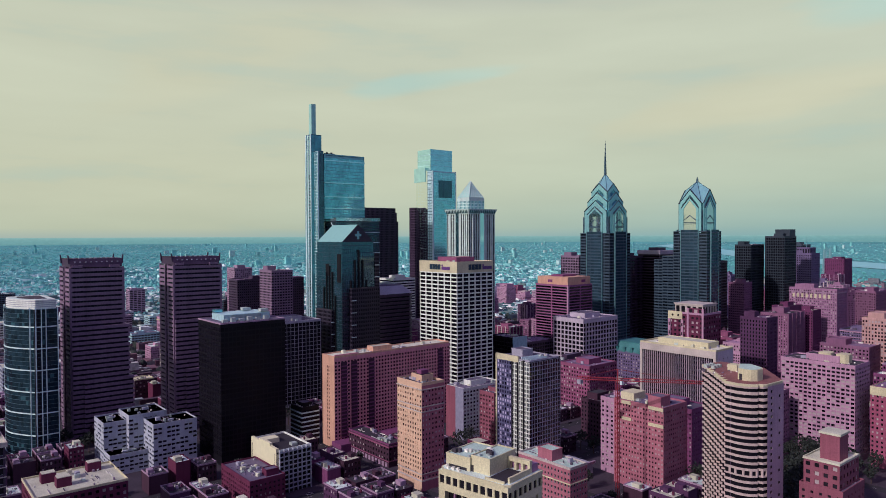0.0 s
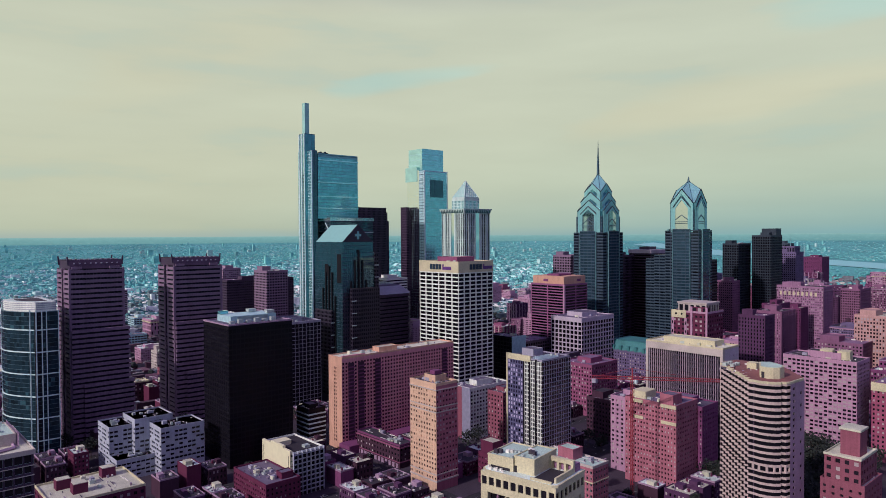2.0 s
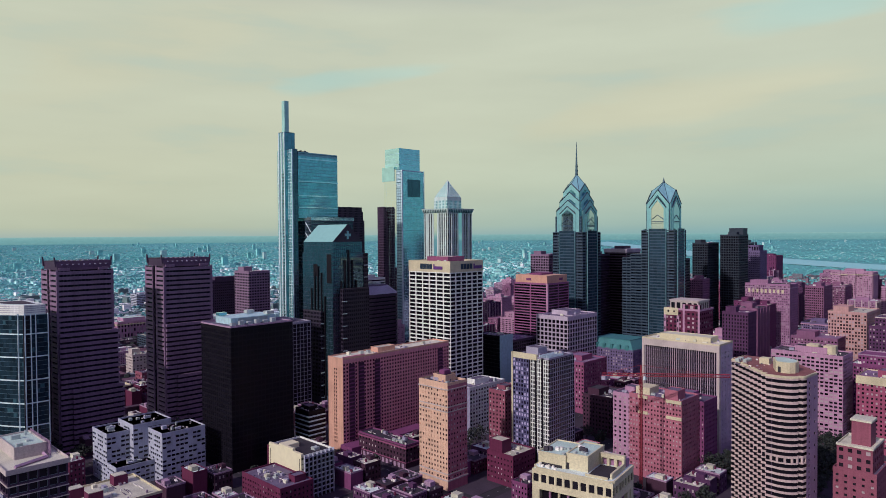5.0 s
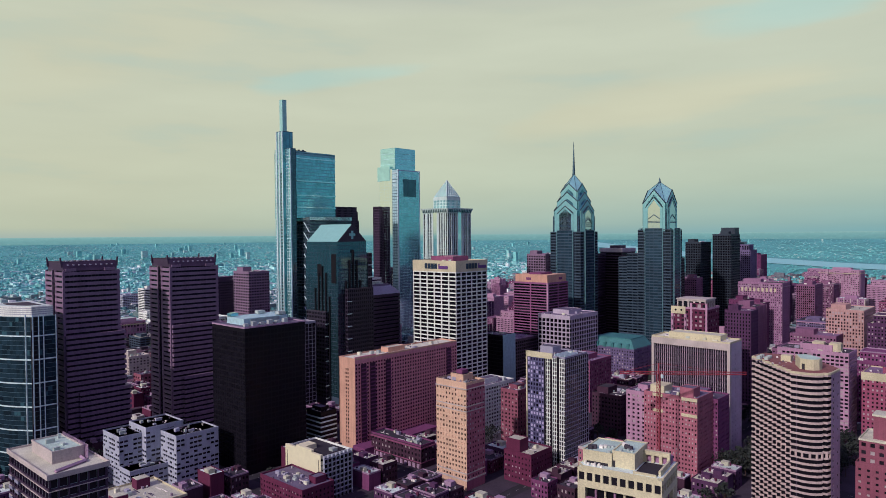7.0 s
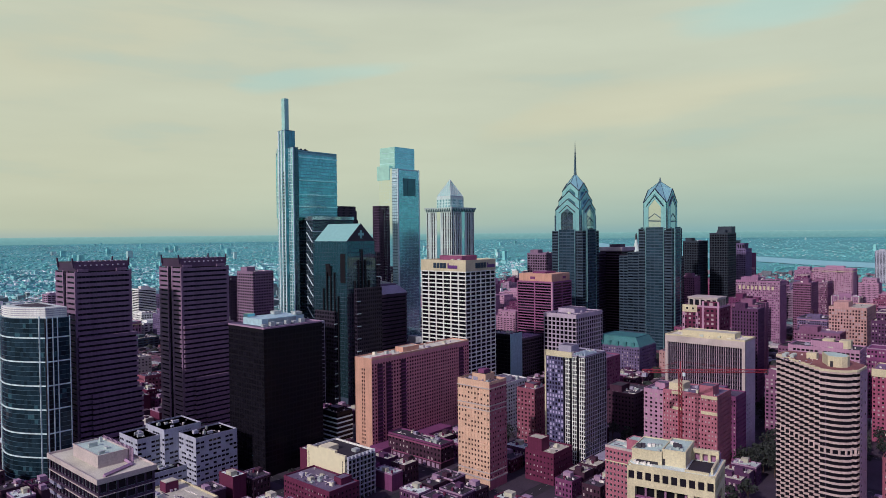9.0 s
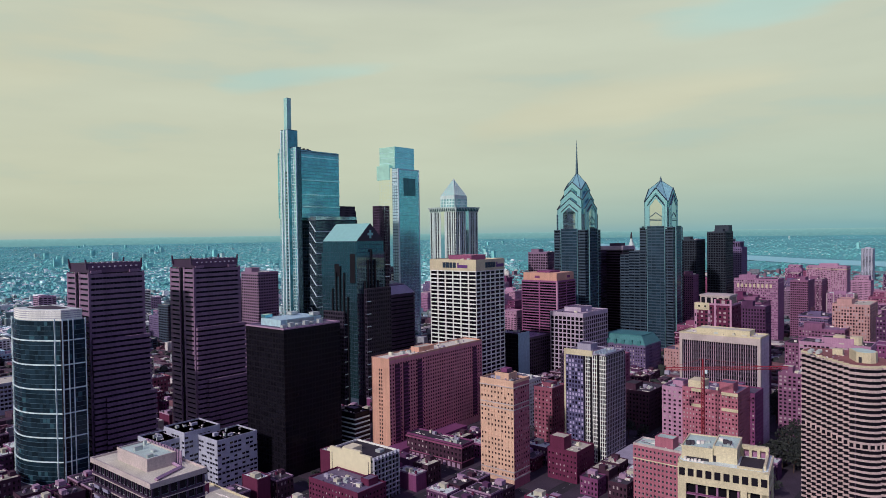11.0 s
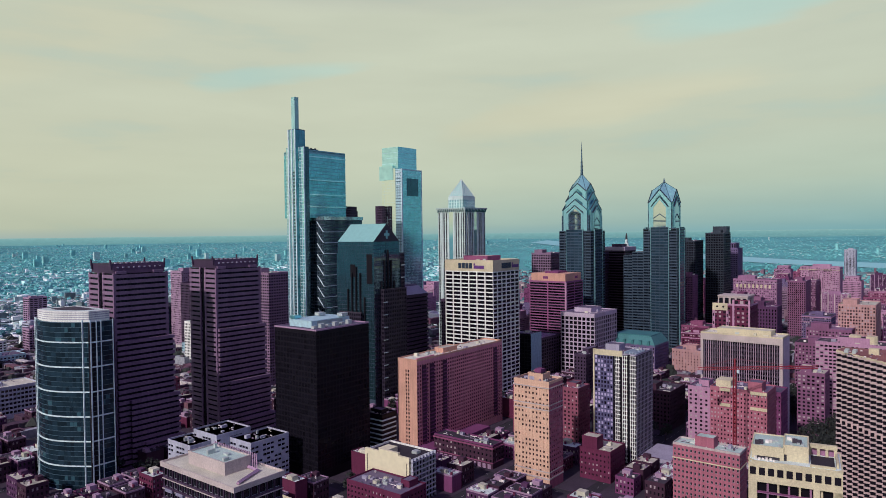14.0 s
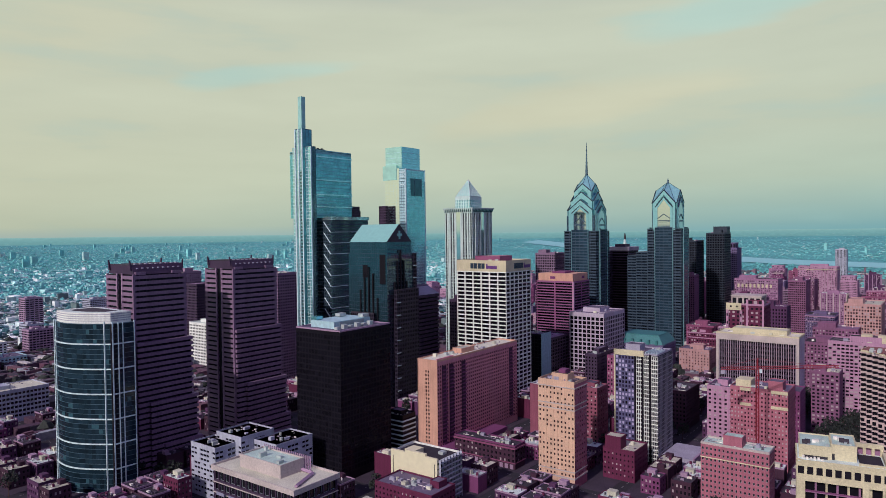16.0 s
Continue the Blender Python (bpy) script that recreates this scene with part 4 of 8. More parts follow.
for z in (10.6, 50.6, 53.8):
    part("string_course", Geo().ring(r[0] - 0.16, r[1] - 0.16, r[2] + 0.16, r[3] + 0.16, 0.3, z, z + 0.7), "stone_shell", t)
part("base_course", Geo().ring(r[0] - 0.35, r[1] - 0.35, r[2] + 0.35, r[3] + 0.35, 0.6, 6.2, 7.2), "stone_shell", t)

# ---- black and white gridded tower ----
rect = (-180, -274.5, -149, -243.5)
t, r = host_at("apartment_tower", "black and white gridded apartment tower with cream frame", rect, "apartments")
x0, y0, x1, y1 = r
part("core", Geo().box(x0 + 0.8, y0 + 0.8, 0, x1 - 0.8, y1 - 0.8, 79), "black_panel", t)
g, pane = holed_wall((x0, y1), (0, -1), (-1, 0), 14.0, 4, 77.5, 2.95, 2.3, 0.35, 0.35, 0.3, 0, 0)
part("facade", g, "panel_slate", t, "slate-blue panel wall")
part("glazing", pane, "glass_purple", t, kind="stuff")
g, pane = holed_wall((x0, y1 - 15.5), (0, -1), (-1, 0), 15.4, 4, 78.5, 2.95, 1.35, 0.26, 0.20, 0.45, 0, 0)
part("facade", g, "concrete_white", t)
part("glazing", pane, "glass_dark", t, kind="stuff")
# other sides: the same grid greyed, shade put into the concrete's colour
for o, d, n, ln in (((x0, y0), (1, 0), (0, -1), x1 - x0), ((x1, y0), (0, 1), (1, 0), y1 - y0), ((x1, y1), (-1, 0), (0, 1), x1 - x0)):
    g, pane = holed_wall(o, d, n, ln, 4, 78.5, 2.95, 2.6, 0.13, 0.14, 0.4, 0, 0)
    part("facade", g, "concrete_grey", t)
    part("glazing", pane, "glass_dark", t, kind="stuff")
part("frame", Geo().box(x0 - 0.5, y1 - 0.2, 0, x0 + 1.0, y1 + 0.9, 81.5), "stone_cream", t)
part("frame", Geo().box(x0 - 0.5, y1 - 21, 77.6, x0 + 0.9, y1 + 0.2, 81.5), "stone_cream", t)
for f in (14.0, 19.4, 24.8):
    part("recess", Geo().box(x0 - 0.1, y1 - f - 1.5, 4, x0 + 0.5, y1 - f, 79.5), "black_panel", t)
for k in range(5):
    part("trellis", Geo().box(x0 + 2, y0 + 1.2 + k * 2.0, 79, x1 - 12, y0 + 1.7 + k * 2.0, 80.9), "steel_white", t)
roof_top(t, inset(r, 0.6), 79, "roof_grey", "concrete_grey", 0.9, (0.35, 0.55, 0.7, 0.9, 4.5), 5, 5)
part("podium", Geo().box(x0 + 6, y0 - 22, 0, x1 + 8, y0 - 0.4, 9), "concrete_grey", t)
ramp_ob = part("ramp", Geo().box(x0 + 4, y0 - 23.5, 9, x1 + 9, y0 - 22.3, 10.6), "stone_pale", t)
put((-176, -298, -138, -272))

# ---- cream office block with close-set fins ----
rect = (-66, -344, -42, -283)
t, r = host_at("office_block", "cream stone office block with close dark fins", rect, "offices")
x0, y0, x1, y1 = r
part("core", Geo().box(x0 + 1.4, y0 + 1.4, 0, x1 - 1.4, y1 - 1.4, 81), "glass_black", t)
fin = Geo().box(-0.35, -0.15, 4, 0.3, 0.15, 77).mesh("fin")
fin.materials.append(M["stone_mist"])
n = 34
for k in range(n):
    ob = part("fin", fin, "concrete_white", t)
    ob.location = (x0 + 1.0, y0 + 2.5 + (y1 - y0 - 5.0) * k / (n - 1), 0)
sp = Geo()
for j in range(20):
    sp.box(x0 + 0.9, y0 + 2, 5 + j * 3.6, x0 + 1.39, y1 - 2, 6.0 + j * 3.6)
part("spandrel", sp, "granite_brown", t, kind="stuff")
for ya, yb in ((y0, y0 + 2.0), (y1 - 2.0, y1)):
    part("end_pier", Geo().box(x0 - 0.5, ya, 0, x0 + 2.5, yb, 80), "stone_shell", t)
part("fascia", Geo().box(x0 - 0.55, y0 + 0.01, 77, x0 + 2.6, y1 - 0.01, 82), "stone_shell", t)
# side walls in lilac stone: their shade is painted into the colour
for o, d, nn, ln in (((x0 + 2.5, y0), (1, 0), (0, -1), x1 - x0 - 2.5), ((x1, y0), (0, 1), (1, 0), y1 - y0), ((x1, y1), (-1, 0), (0, 1), x1 - x0 - 2.5)):
    g, pane = holed_wall(o, d, nn, ln, 0, 82, 3.6, 6.0, 0.82, 0.6, 0.4, 4, 4)
    part("facade", g, "stone_mist", t)
    part("glazing", pane, "glass_dark", t, kind="stuff")
roof_top(t, r, 82, "roof_pale", "stone_cream", 1.2, (0.3, 0.16, 0.9, 0.82, 3.8), 6, 7, "stone_cream")

# ---- wavy banded tower ----
t = thing("apartment_tower", "cream and black banded apartment tower with stepped wavy front", "apartments", -187, -420)
put((-207, -442, -156, -392))
h, nf = 92.0, 31
fh = h / nf
NW = 10
# the front: ten bays stepping forward from the north end, then a smooth bow, then a notch
stair = []
for k in range(NW):
    bx, by = 17.0 - 34.5 * (k + 1) / NW, 26.0 - 32.0 * k / NW
    stair += [(bx, by), (bx, by - 32.0 / NW)]
bow = [(-17.9, -9.0), (-17.2, -12.4), (-15.6, -15.2), (-13.6, -17.0), (-12.2, -16.6), (-11.6, -18.6), (-9.4, -19.4)]
south = (5.0, -20.2)
back = [(29, 0), (29, 24), (18, 26.2)]
plan = stair + bow + [south] + back
shrink = [(x + 0.35, y - (0.35 if k % 2 == 0 else -0.1)) for k, (x, y) in enumerate(stair)] + [(x + 0.4, y + 0.5) for x, y in bow] + [(4.6, -19.6), (28, 0), (28, 23), (18, 25.6)]
part("core", Geo().prism(shrink, 0, h - 0.3), "glass_black", t)
for j in range(nf + 1):
    lo = j * fh
    tall = j >= nf - 4
    hi = lo + fh * (0.36 if not tall else 0.44)
    if j == 17:
        hi = lo + fh * 0.25
    part("floor_band", Geo().prism(plan, lo, min(hi, h + 0.9)), "stone_band", t)
for k, (x, y) in enumerate(stair[1::2] + bow):
    part("pier", Geo().box(x - 0.02, y, 17 * fh + fh * 0.25, x + 0.9, y + 1.0, 18 * fh), "stone_band", t)
# cross walls between the balconies
for k in range(NW):
    x, y = stair[2 * k + 1]
    part("fin", Geo().box(x + 0.25, y + 0.05, 0, x + 0.9, y + 0.4, h), "granite_brown", t)
bl = Geo()
qq = random.Random(3)
for j in range(1, nf):
    for k in range(NW):
        x, y = stair[2 * k]
        for e in range(2):
            if qq.random() < 0.34:
                ya = y - 0.25 - e * 1.5
                bl.box(x + 0.5, ya - 1.2, j * fh + fh * 0.45, x + 0.7, ya, (j + 1) * fh - 0.05)
part("blind", bl, "blind_pink", t, kind="stuff")
ln = math.hypot(south[0] - bow[-1][0], south[1] - bow[-1][1])
d_ = ((south[0] - bow[-1][0]) / ln, (south[1] - bow[-1][1]) / ln)
n_ = (d_[1], -d_[0])
g, pane = holed_wall((bow[-1][0] + n_[0] * 0.25 - 0.3 * d_[0], bow[-1][1] + n_[1] * 0.25), d_, n_, ln + 0.4, 0, h + 0.6, fh, 6.5, 0.76, 0.55, 0.2, 0, 1,
                     lambda i, j, nb, nr: i == nb - 1 and j % 2 == 0)
part("side_wall", g, "stone_pale", t, "lilac-grey stone end wall")
part("glazing", pane, "glass_dark", t, kind="stuff")
part("parapet", Geo().prism([(x - 0.15, y - 0.1) for x, y in plan], h + 0.9, h + 1.9), "stone_cream", t)
part("roof", Geo().prism([(x * 0.97 + 0.6, y * 0.97) for x, y in plan], h + 1.9, h + 2.0), "roof_red", t)
ph = part("plant_room", Geo().prism([(-9, -5), (-10.2, -8.6), (-9.4, -11.6), (-7, -13.6), (-2, -13.8), (1, -12.2), (6, -4), (2, 0)], h + 2, h + 7.4), "stone_cream", t)
part("deck", Geo().prism([(-8.4, -5.4), (-9.5, -8.6), (-8.8, -11.2), (-6.7, -12.9), (-2.2, -13.1), (0.5, -11.8), (5.2, -4.2), (1.8, -0.8)], h + 7.4, h + 7.55), "roof_mint", ph)
part("door", Geo().box(-10.0, -7.6, h + 2.1, -9.2, -6.2, h + 5), "dark_core", ph)
part("stair_house", Geo().box(8, 4, h + 2, 13, 9, h + 5.2), "stone_cream", t)
scrap = Geo()
for k in range(30):
    ux, uy = qq.uniform(-8, 22), qq.uniform(2, 20)
    scrap.box(ux, uy, h + 2, ux + qq.uniform(0.3, 0.9), uy + qq.uniform(0.3, 1.1), h + 2 + qq.uniform(0.2, 0.8))
part("roof_clutter", scrap, "clutter", t, kind="stuff")
for k in range(6):
    part("roof_unit", Geo().box(6 + (k % 3) * 3.0, 15 + (k // 3) * 4, h + 2.0, 7.6 + (k % 3) * 3.0, 17 + (k // 3) * 4, h + 3.6), "machine", t)

# ---- white gridded office tower with sign boards ----
rect = (-89.3, -96.8, -42.1, -39.3)
t, r = host_at("office_tower", "white concrete gridded office tower with sign band", rect, "tower")
x0, y0, x1, y1 = r
clad(t, r, 0, 137, 3.95, 9.6, 0.12, 0.30, "concrete_white", "glass_black", 0.7, sides=("w", "e"), base=6, top=9.5, core=False)
clad(t, r, 0, 137, 3.95, 7.85, 0.14, 0.30, "concrete_white", "glass_black", 0.7, sides=("s", "n"), base=6, top=9.5, core=False)
part("core", Geo().box(x0 + 0.8, y0 + 0.8, 0, x1 - 0.8, y1 - 0.8, 136), "dark_core", t)
roof_top(t, r, 137, "roof_pale", "stone_cream", 1.6, (0.25, 0.25, 0.75, 0.75, 5), 6, 9, "brick_pink")
part("sign_band", Geo().ring(x0 - 0.2, y0 - 0.2, x1 + 0.2, y1 + 0.2, 0.5, 128, 138.8), "stone_cream", t, "cream sign band under the roof edge")


def sign(host, o, d, n):
    """A dark mark of four short uprights and a slimmer violet one, standing off the wall."""
    def bar(a0, a1, z0, z1, m):
        g = Geo()
        slab(g, o, d, n, a0, a1, 0.1, 0.6, z0, z1)
        part("sign_bar", g, m, host)
    for k in range(4):
        bar(k * 4.3, k * 4.3 + 3.4, 130.6, 135.8, "sign_teal")
    bar(18.4, 30.5, 130.6, 133.6, "sign_violet")
    bar(18.4, 19.8, 133.7, 135.6, "sign_violet")


sign(t, (x0 - 0.2, y1 - 17.0), (0, -1), (-1, 0))
sign(t, (x0 + 14.5, y0 - 0.2), (1, 0), (0, -1))

# ---- tall stepped glass tower with a lantern mast ----
t = thing("skyscraper", "tallest blue-green glass tower with pale lantern mast", "skyscraper", -45, 205)
put((-104, 160, 14, 240))


def rel(x0, y0, x1, y1):
    return (x0 + 45, y0 - 205, x1 + 45, y1 - 205)


body = rel(-69.2, 185, -8, 232)
clad(t, body, 186, 268, 4.1, 1.6, 0.1, 0.16, "steel_teal", "glass_teal", 0.15, top=3)
part("roof", Geo().box(*inset(body, 0.3)[:2], 267.6, *inset(body, 0.3)[2:], 268.2), "roof_dark", t)
part("parapet", Geo().ring(*body, 0.5, 267.5, 269.5), "steel_teal", t)
for j, z in enumerate((260.5, 232, 214, 199)):
    part("ledge", Geo().box(body[0] - 0.2, body[1] - 0.9, z, body[2] + 0.2, body[1] + 0.1, z + 1.3), "glass_pale", t)
low = rel(-62, 168, 4, 232)
clad(t, low, 0, 184, 4.1, 3.2, 0.1, 0.2, "granite_slate", "glass_ink", 0.2, base=8, top=2)
part("skyband", Geo().box(low[0] - 0.8, low[1] - 1.0, 183, low[2] + 1.0, low[3], 187.2), "glass_pale", t)
# white storey-high struts on the west flank, with the floor edges that they meet
for j in range(12):
    z = 22 + j * 13.3
    part("strut", Geo().beam((low[0] - 0.5, low[1] + 12, z + 12.6), (low[0] - 0.5, low[1] + 0.6, z), 0.45), "steel_white", t)
    part("floor_edge", Geo().box(low[0] - 0.4, low[1] - 0.5, z - 0.35, low[2] + 0.3, low[1] + 0.02, z + 0.35), "steel_white", t)
# service shaft: pale west face with dark window ladders, darker south face
shaft = rel(-84, 191.4, -69.3, 205.6)
clad(t, shaft, 0, 293, 4.1, 2.9, 0.16, 0.2, "steel_teal", "glass_pale", 0.15, sides=("w", "n"))
clad(t, shaft, 0, 293, 4.1, 4.8, 0.06, 0.05, "slate_line", "glass_mid", 0.1, sides=("s", "e"), core=False)
part("shaft_roof", Geo().box(*shaft[:2], 293, *shaft[2:], 293.8), "slate_line", t)
for y in (shaft[1] + 0.2, shaft[1] + 6.6, shaft[3] - 1.6):
    part("edge_strip", Geo().box(shaft[0] - 0.7, y, 0, shaft[0] + 0.1, y + 1.5, 293.4), "steel_white", t)
rungs = Geo()
for j in range(58):
    rungs.box(shaft[0] - 0.45, shaft[1] + 2.6, 6 + j * 4.1, shaft[0] - 0.02, shaft[1] + 5.4, 8.2 + j * 4.1)
part("window_ladder", rungs, "glass_ink", t, kind="stuff")
column = rel(-80, 181.7, -72, 191.2)
clad(t, column, 0, 271.6, 4.1, 4.0, 0.1, 0.08, "slate_line", "glass_ink", 0.12, sides=("s", "e"))
clad(t, column, 0, 271.6, 4.1, 4.6, 0.1, 0.1, "steel_white", "glass_sky", 0.12, sides=("w",), core=False)
part("column_roof", Geo().box(*column[:2], 271.6, *column[2:], 272.2), "slate_line", t)
part("edge_strip", Geo().box(column[0] - 0.5, column[1] - 0.5, 0, column[0] + 0.8, column[1] + 0.8, 272), "steel_mist", t)
wing = rel(-81.5, 205.8, -71, 213)
clad(t, wing, 0, 271.4, 4.1, 3.6, 0.1, 0.14, "steel_mist", "glass_pale", 0.12, sides=("s", "w", "n"))
part("wing_roof", Geo().box(*wing[:2], 271.4, *wing[2:], 272), "steel_teal", t)
lantern = part("lantern", Geo().box(*rel(-80.5, 196.7, -74.3, 202.9)[:2], 293.8, *rel(-80.5, 196.7, -74.3, 202.9)[2:], 333.5), "glass_frost", t, "pale frosted glass lantern mast")
lx0, ly0, lx1, ly1 = rel(-80.5, 196.7, -74.3, 202.9)
for j in range(9):
    part("joint", Geo().ring(lx0 - 0.06, ly0 - 0.06, lx1 + 0.06, ly1 + 0.06, 0.2, 297.5 + j * 4.1, 297.75 + j * 4.1), "steel_mist", lantern)
for k in range(5):
    part("roof_rail", Geo().box(body[0] + 1 + k * 3.2, body[1] + 1, 268.2, body[0] + 3.4 + k * 3.2, body[1] + 2.4, 270.6 + (k % 2) * 1.2), "slate_dark", t)

# ---- pale glass tower with overhanging box ----
rect = (127, 219, 173, 247)
t, r = host_at("skyscraper", "pale blue glass tower with square open-topped crown box", rect, "skyscraper")
x0, y0, x1, y1 = r
clad(t, r, 0, 262, 4.2, 2.0, 0.06, 0.1, "steel_teal", "glass_sky", 0.1, sides=("s", "e", "n"), base=10)
clad(t, r, 0, 262, 4.2, 5.3, 0.02, 0.03, "steel_mist", "glass_mirror", 0.05, sides=("w",), base=10, core=False)
# crown box over the body, its west pane reaching lower and standing a little proud
crown = part("crown_box", Geo().box(x0 + 6, y0 - 1, 262, x1 + 2, y1 + 3.5, 294.5), "glass_sky", t)
part("crown_pane", Geo().box(x0 + 5.5, y0 - 0.6, 262.2, x0 + 5.95, y1 + 3.1, 294.2), "glass_veil", crown)
low_box = part("crown_box", Geo().box(x0 - 0.8, y0 + 4.5, 245, x0 + 5.9, y1 + 3.5, 266.5), "glass_veil", t)
for z in (270, 278, 286):
    part("joint", Geo().ring(x0 + 5.4, y0 - 1.1, x1 + 2.1, y1 + 3.6, 0.3, z, z + 0.35), "steel_mist", crown)
# tall screen standing forward of the south front, with a balconied slot in its flank
clad(t, (x0, y0 - 12.5, x1 - 0.4, y0 - 0.1), 0, 259, 4.2, 3.1, 0.03, 0.05, "steel_mist", "glass_sky", 0.06, sides=("s", "e"), base=6)
clad(t, (x0, y0 - 12.5, x1 - 0.4, y0 - 0.1), 0, 259, 4.2, 4.0, 0.1, 0.2, "slate_line", "glass_ink", 0.3, sides=("w",), base=6, core=False)
part("screen_roof", Geo().box(x0, y0 - 12.5, 259, x1 - 0.4, y0 - 0.1, 260.6), "steel_mist", t)
part("edge_strip", Geo().box(x0 - 0.6, y0 - 13.0, 30, x0 + 1.2, y0 - 11.6, 261), "steel_white", t)
part("edge_strip", Geo().box(x1 - 1.4, y0 - 13.0, 30, x1 + 0.1, y0 - 11.9, 261), "steel_mist", t)
win = part("sky_window", Geo().box(x0 + 12, y0 - 12.75, 221, x1 - 9, y0 - 12.45, 247), "glass_ink", t)
for a in (x0 + 11.6, x0 + 20, x1 - 9.2):
    part("frame", Geo().box(a, y0 - 12.9, 220.6, a + 0.6, y0 - 12.5, 247.4), "slate_line", win)
for j in range(4):
    part("balcony", Geo().box(x0 - 0.9, y0 - 9.5, 237 + j * 6.0, x0 + 0.1, y0 - 2.0, 238.8 + j * 6.0), "steel_white", t)

# ---- white tower with pyramid ----
rect = (39, 29, 83, 70)
t, r = host_at("skyscraper", "pale stone tower with flared cornice and lattice pyramid", rect, "skyscraper")
x0, y0, x1, y1 = r
clad(t, r, 0, 190, 3.9, 3.6, 0.42, 0.10, "stone_white", "glass_night", 0.7, base=10)
for o, d, n, ln in [side_frame(s, *r) for s in SIDES]:
    for f in (0.16, 0.40, 0.60, 0.84):
        g = Geo()
        slab(g, o, d, n, ln * f - 1.0, ln * f + 1.0, -0.2, 0.7, 0, 190)
        part("rib", g, "stone_white", t)
    g = Geo()
    slab(g, o, d, n, ln * 0.42, ln * 0.58, -0.2, 0.35, 20, 191)
    part("bay", g, "glass_mirror", t)
corn = Geo().prism([(x0, y0), (x1, y0), (x1, y1), (x0, y1)], 190, 196.2, [(x0 - 2.2, y0 - 2.2), (x1 + 2.2, y0 - 2.2), (x1 + 2.2, y1 + 2.2), (x0 - 2.2, y1 + 2.2)])
cp = part("cornice", corn, "stone_white", t)
sl = Geo()
for o, d, n, ln in [side_frame(s, *r) for s in SIDES]:
    for k in range(14):
        a = ln * (k + 0.3) / 14
        slab(sl, o, d, n, a, a + ln * 0.03, 0.4, 1.9, 191.0, 195.0)
part("slot", sl, "glass_ink", cp, kind="stuff")
u = inset(r, 9.2)
clad(t, u, 196.2, 210, 4, 2.4, 0.4, 0.3, "stone_white", "glass_teal", 0.4, top=3)
v = inset(r, 9.8)
apex = (0, 0, 232)
pg = Geo()
c4 = [(v[0], v[1]), (v[2], v[1]), (v[2], v[3]), (v[0], v[3])]
pg.prism(c4, 210, 211, c4)
part("pyramid_base", pg, "stone_white", t)
py = Geo()
for k in range(4):
    a, b = c4[k], c4[(k + 1) % 4]
    py.poly((*a, 211), (*b, 211), apex)
part("pyramid", py, "glass_frost", t)
lat = Geo()
for k in range(4):
    a, b = Vector((*c4[k], 211)), Vector((*c4[(k + 1) % 4], 211))
    top_ = Vector(apex)
    lat.beam(a, top_, 0.45)
    for s in range(1, 7):
        f = s / 7
        lat.beam(a.lerp(b, f), a.lerp(top_, f), 0.22)
        lat.beam(a.lerp(b, 1 - f), b.lerp(top_, f), 0.22)
        lat.beam(a.lerp(top_, f), b.lerp(top_, f), 0.2)
part("lattice", lat, "stone_white", t, kind="stuff")

# ---- two blue towers with chevron crowns ----


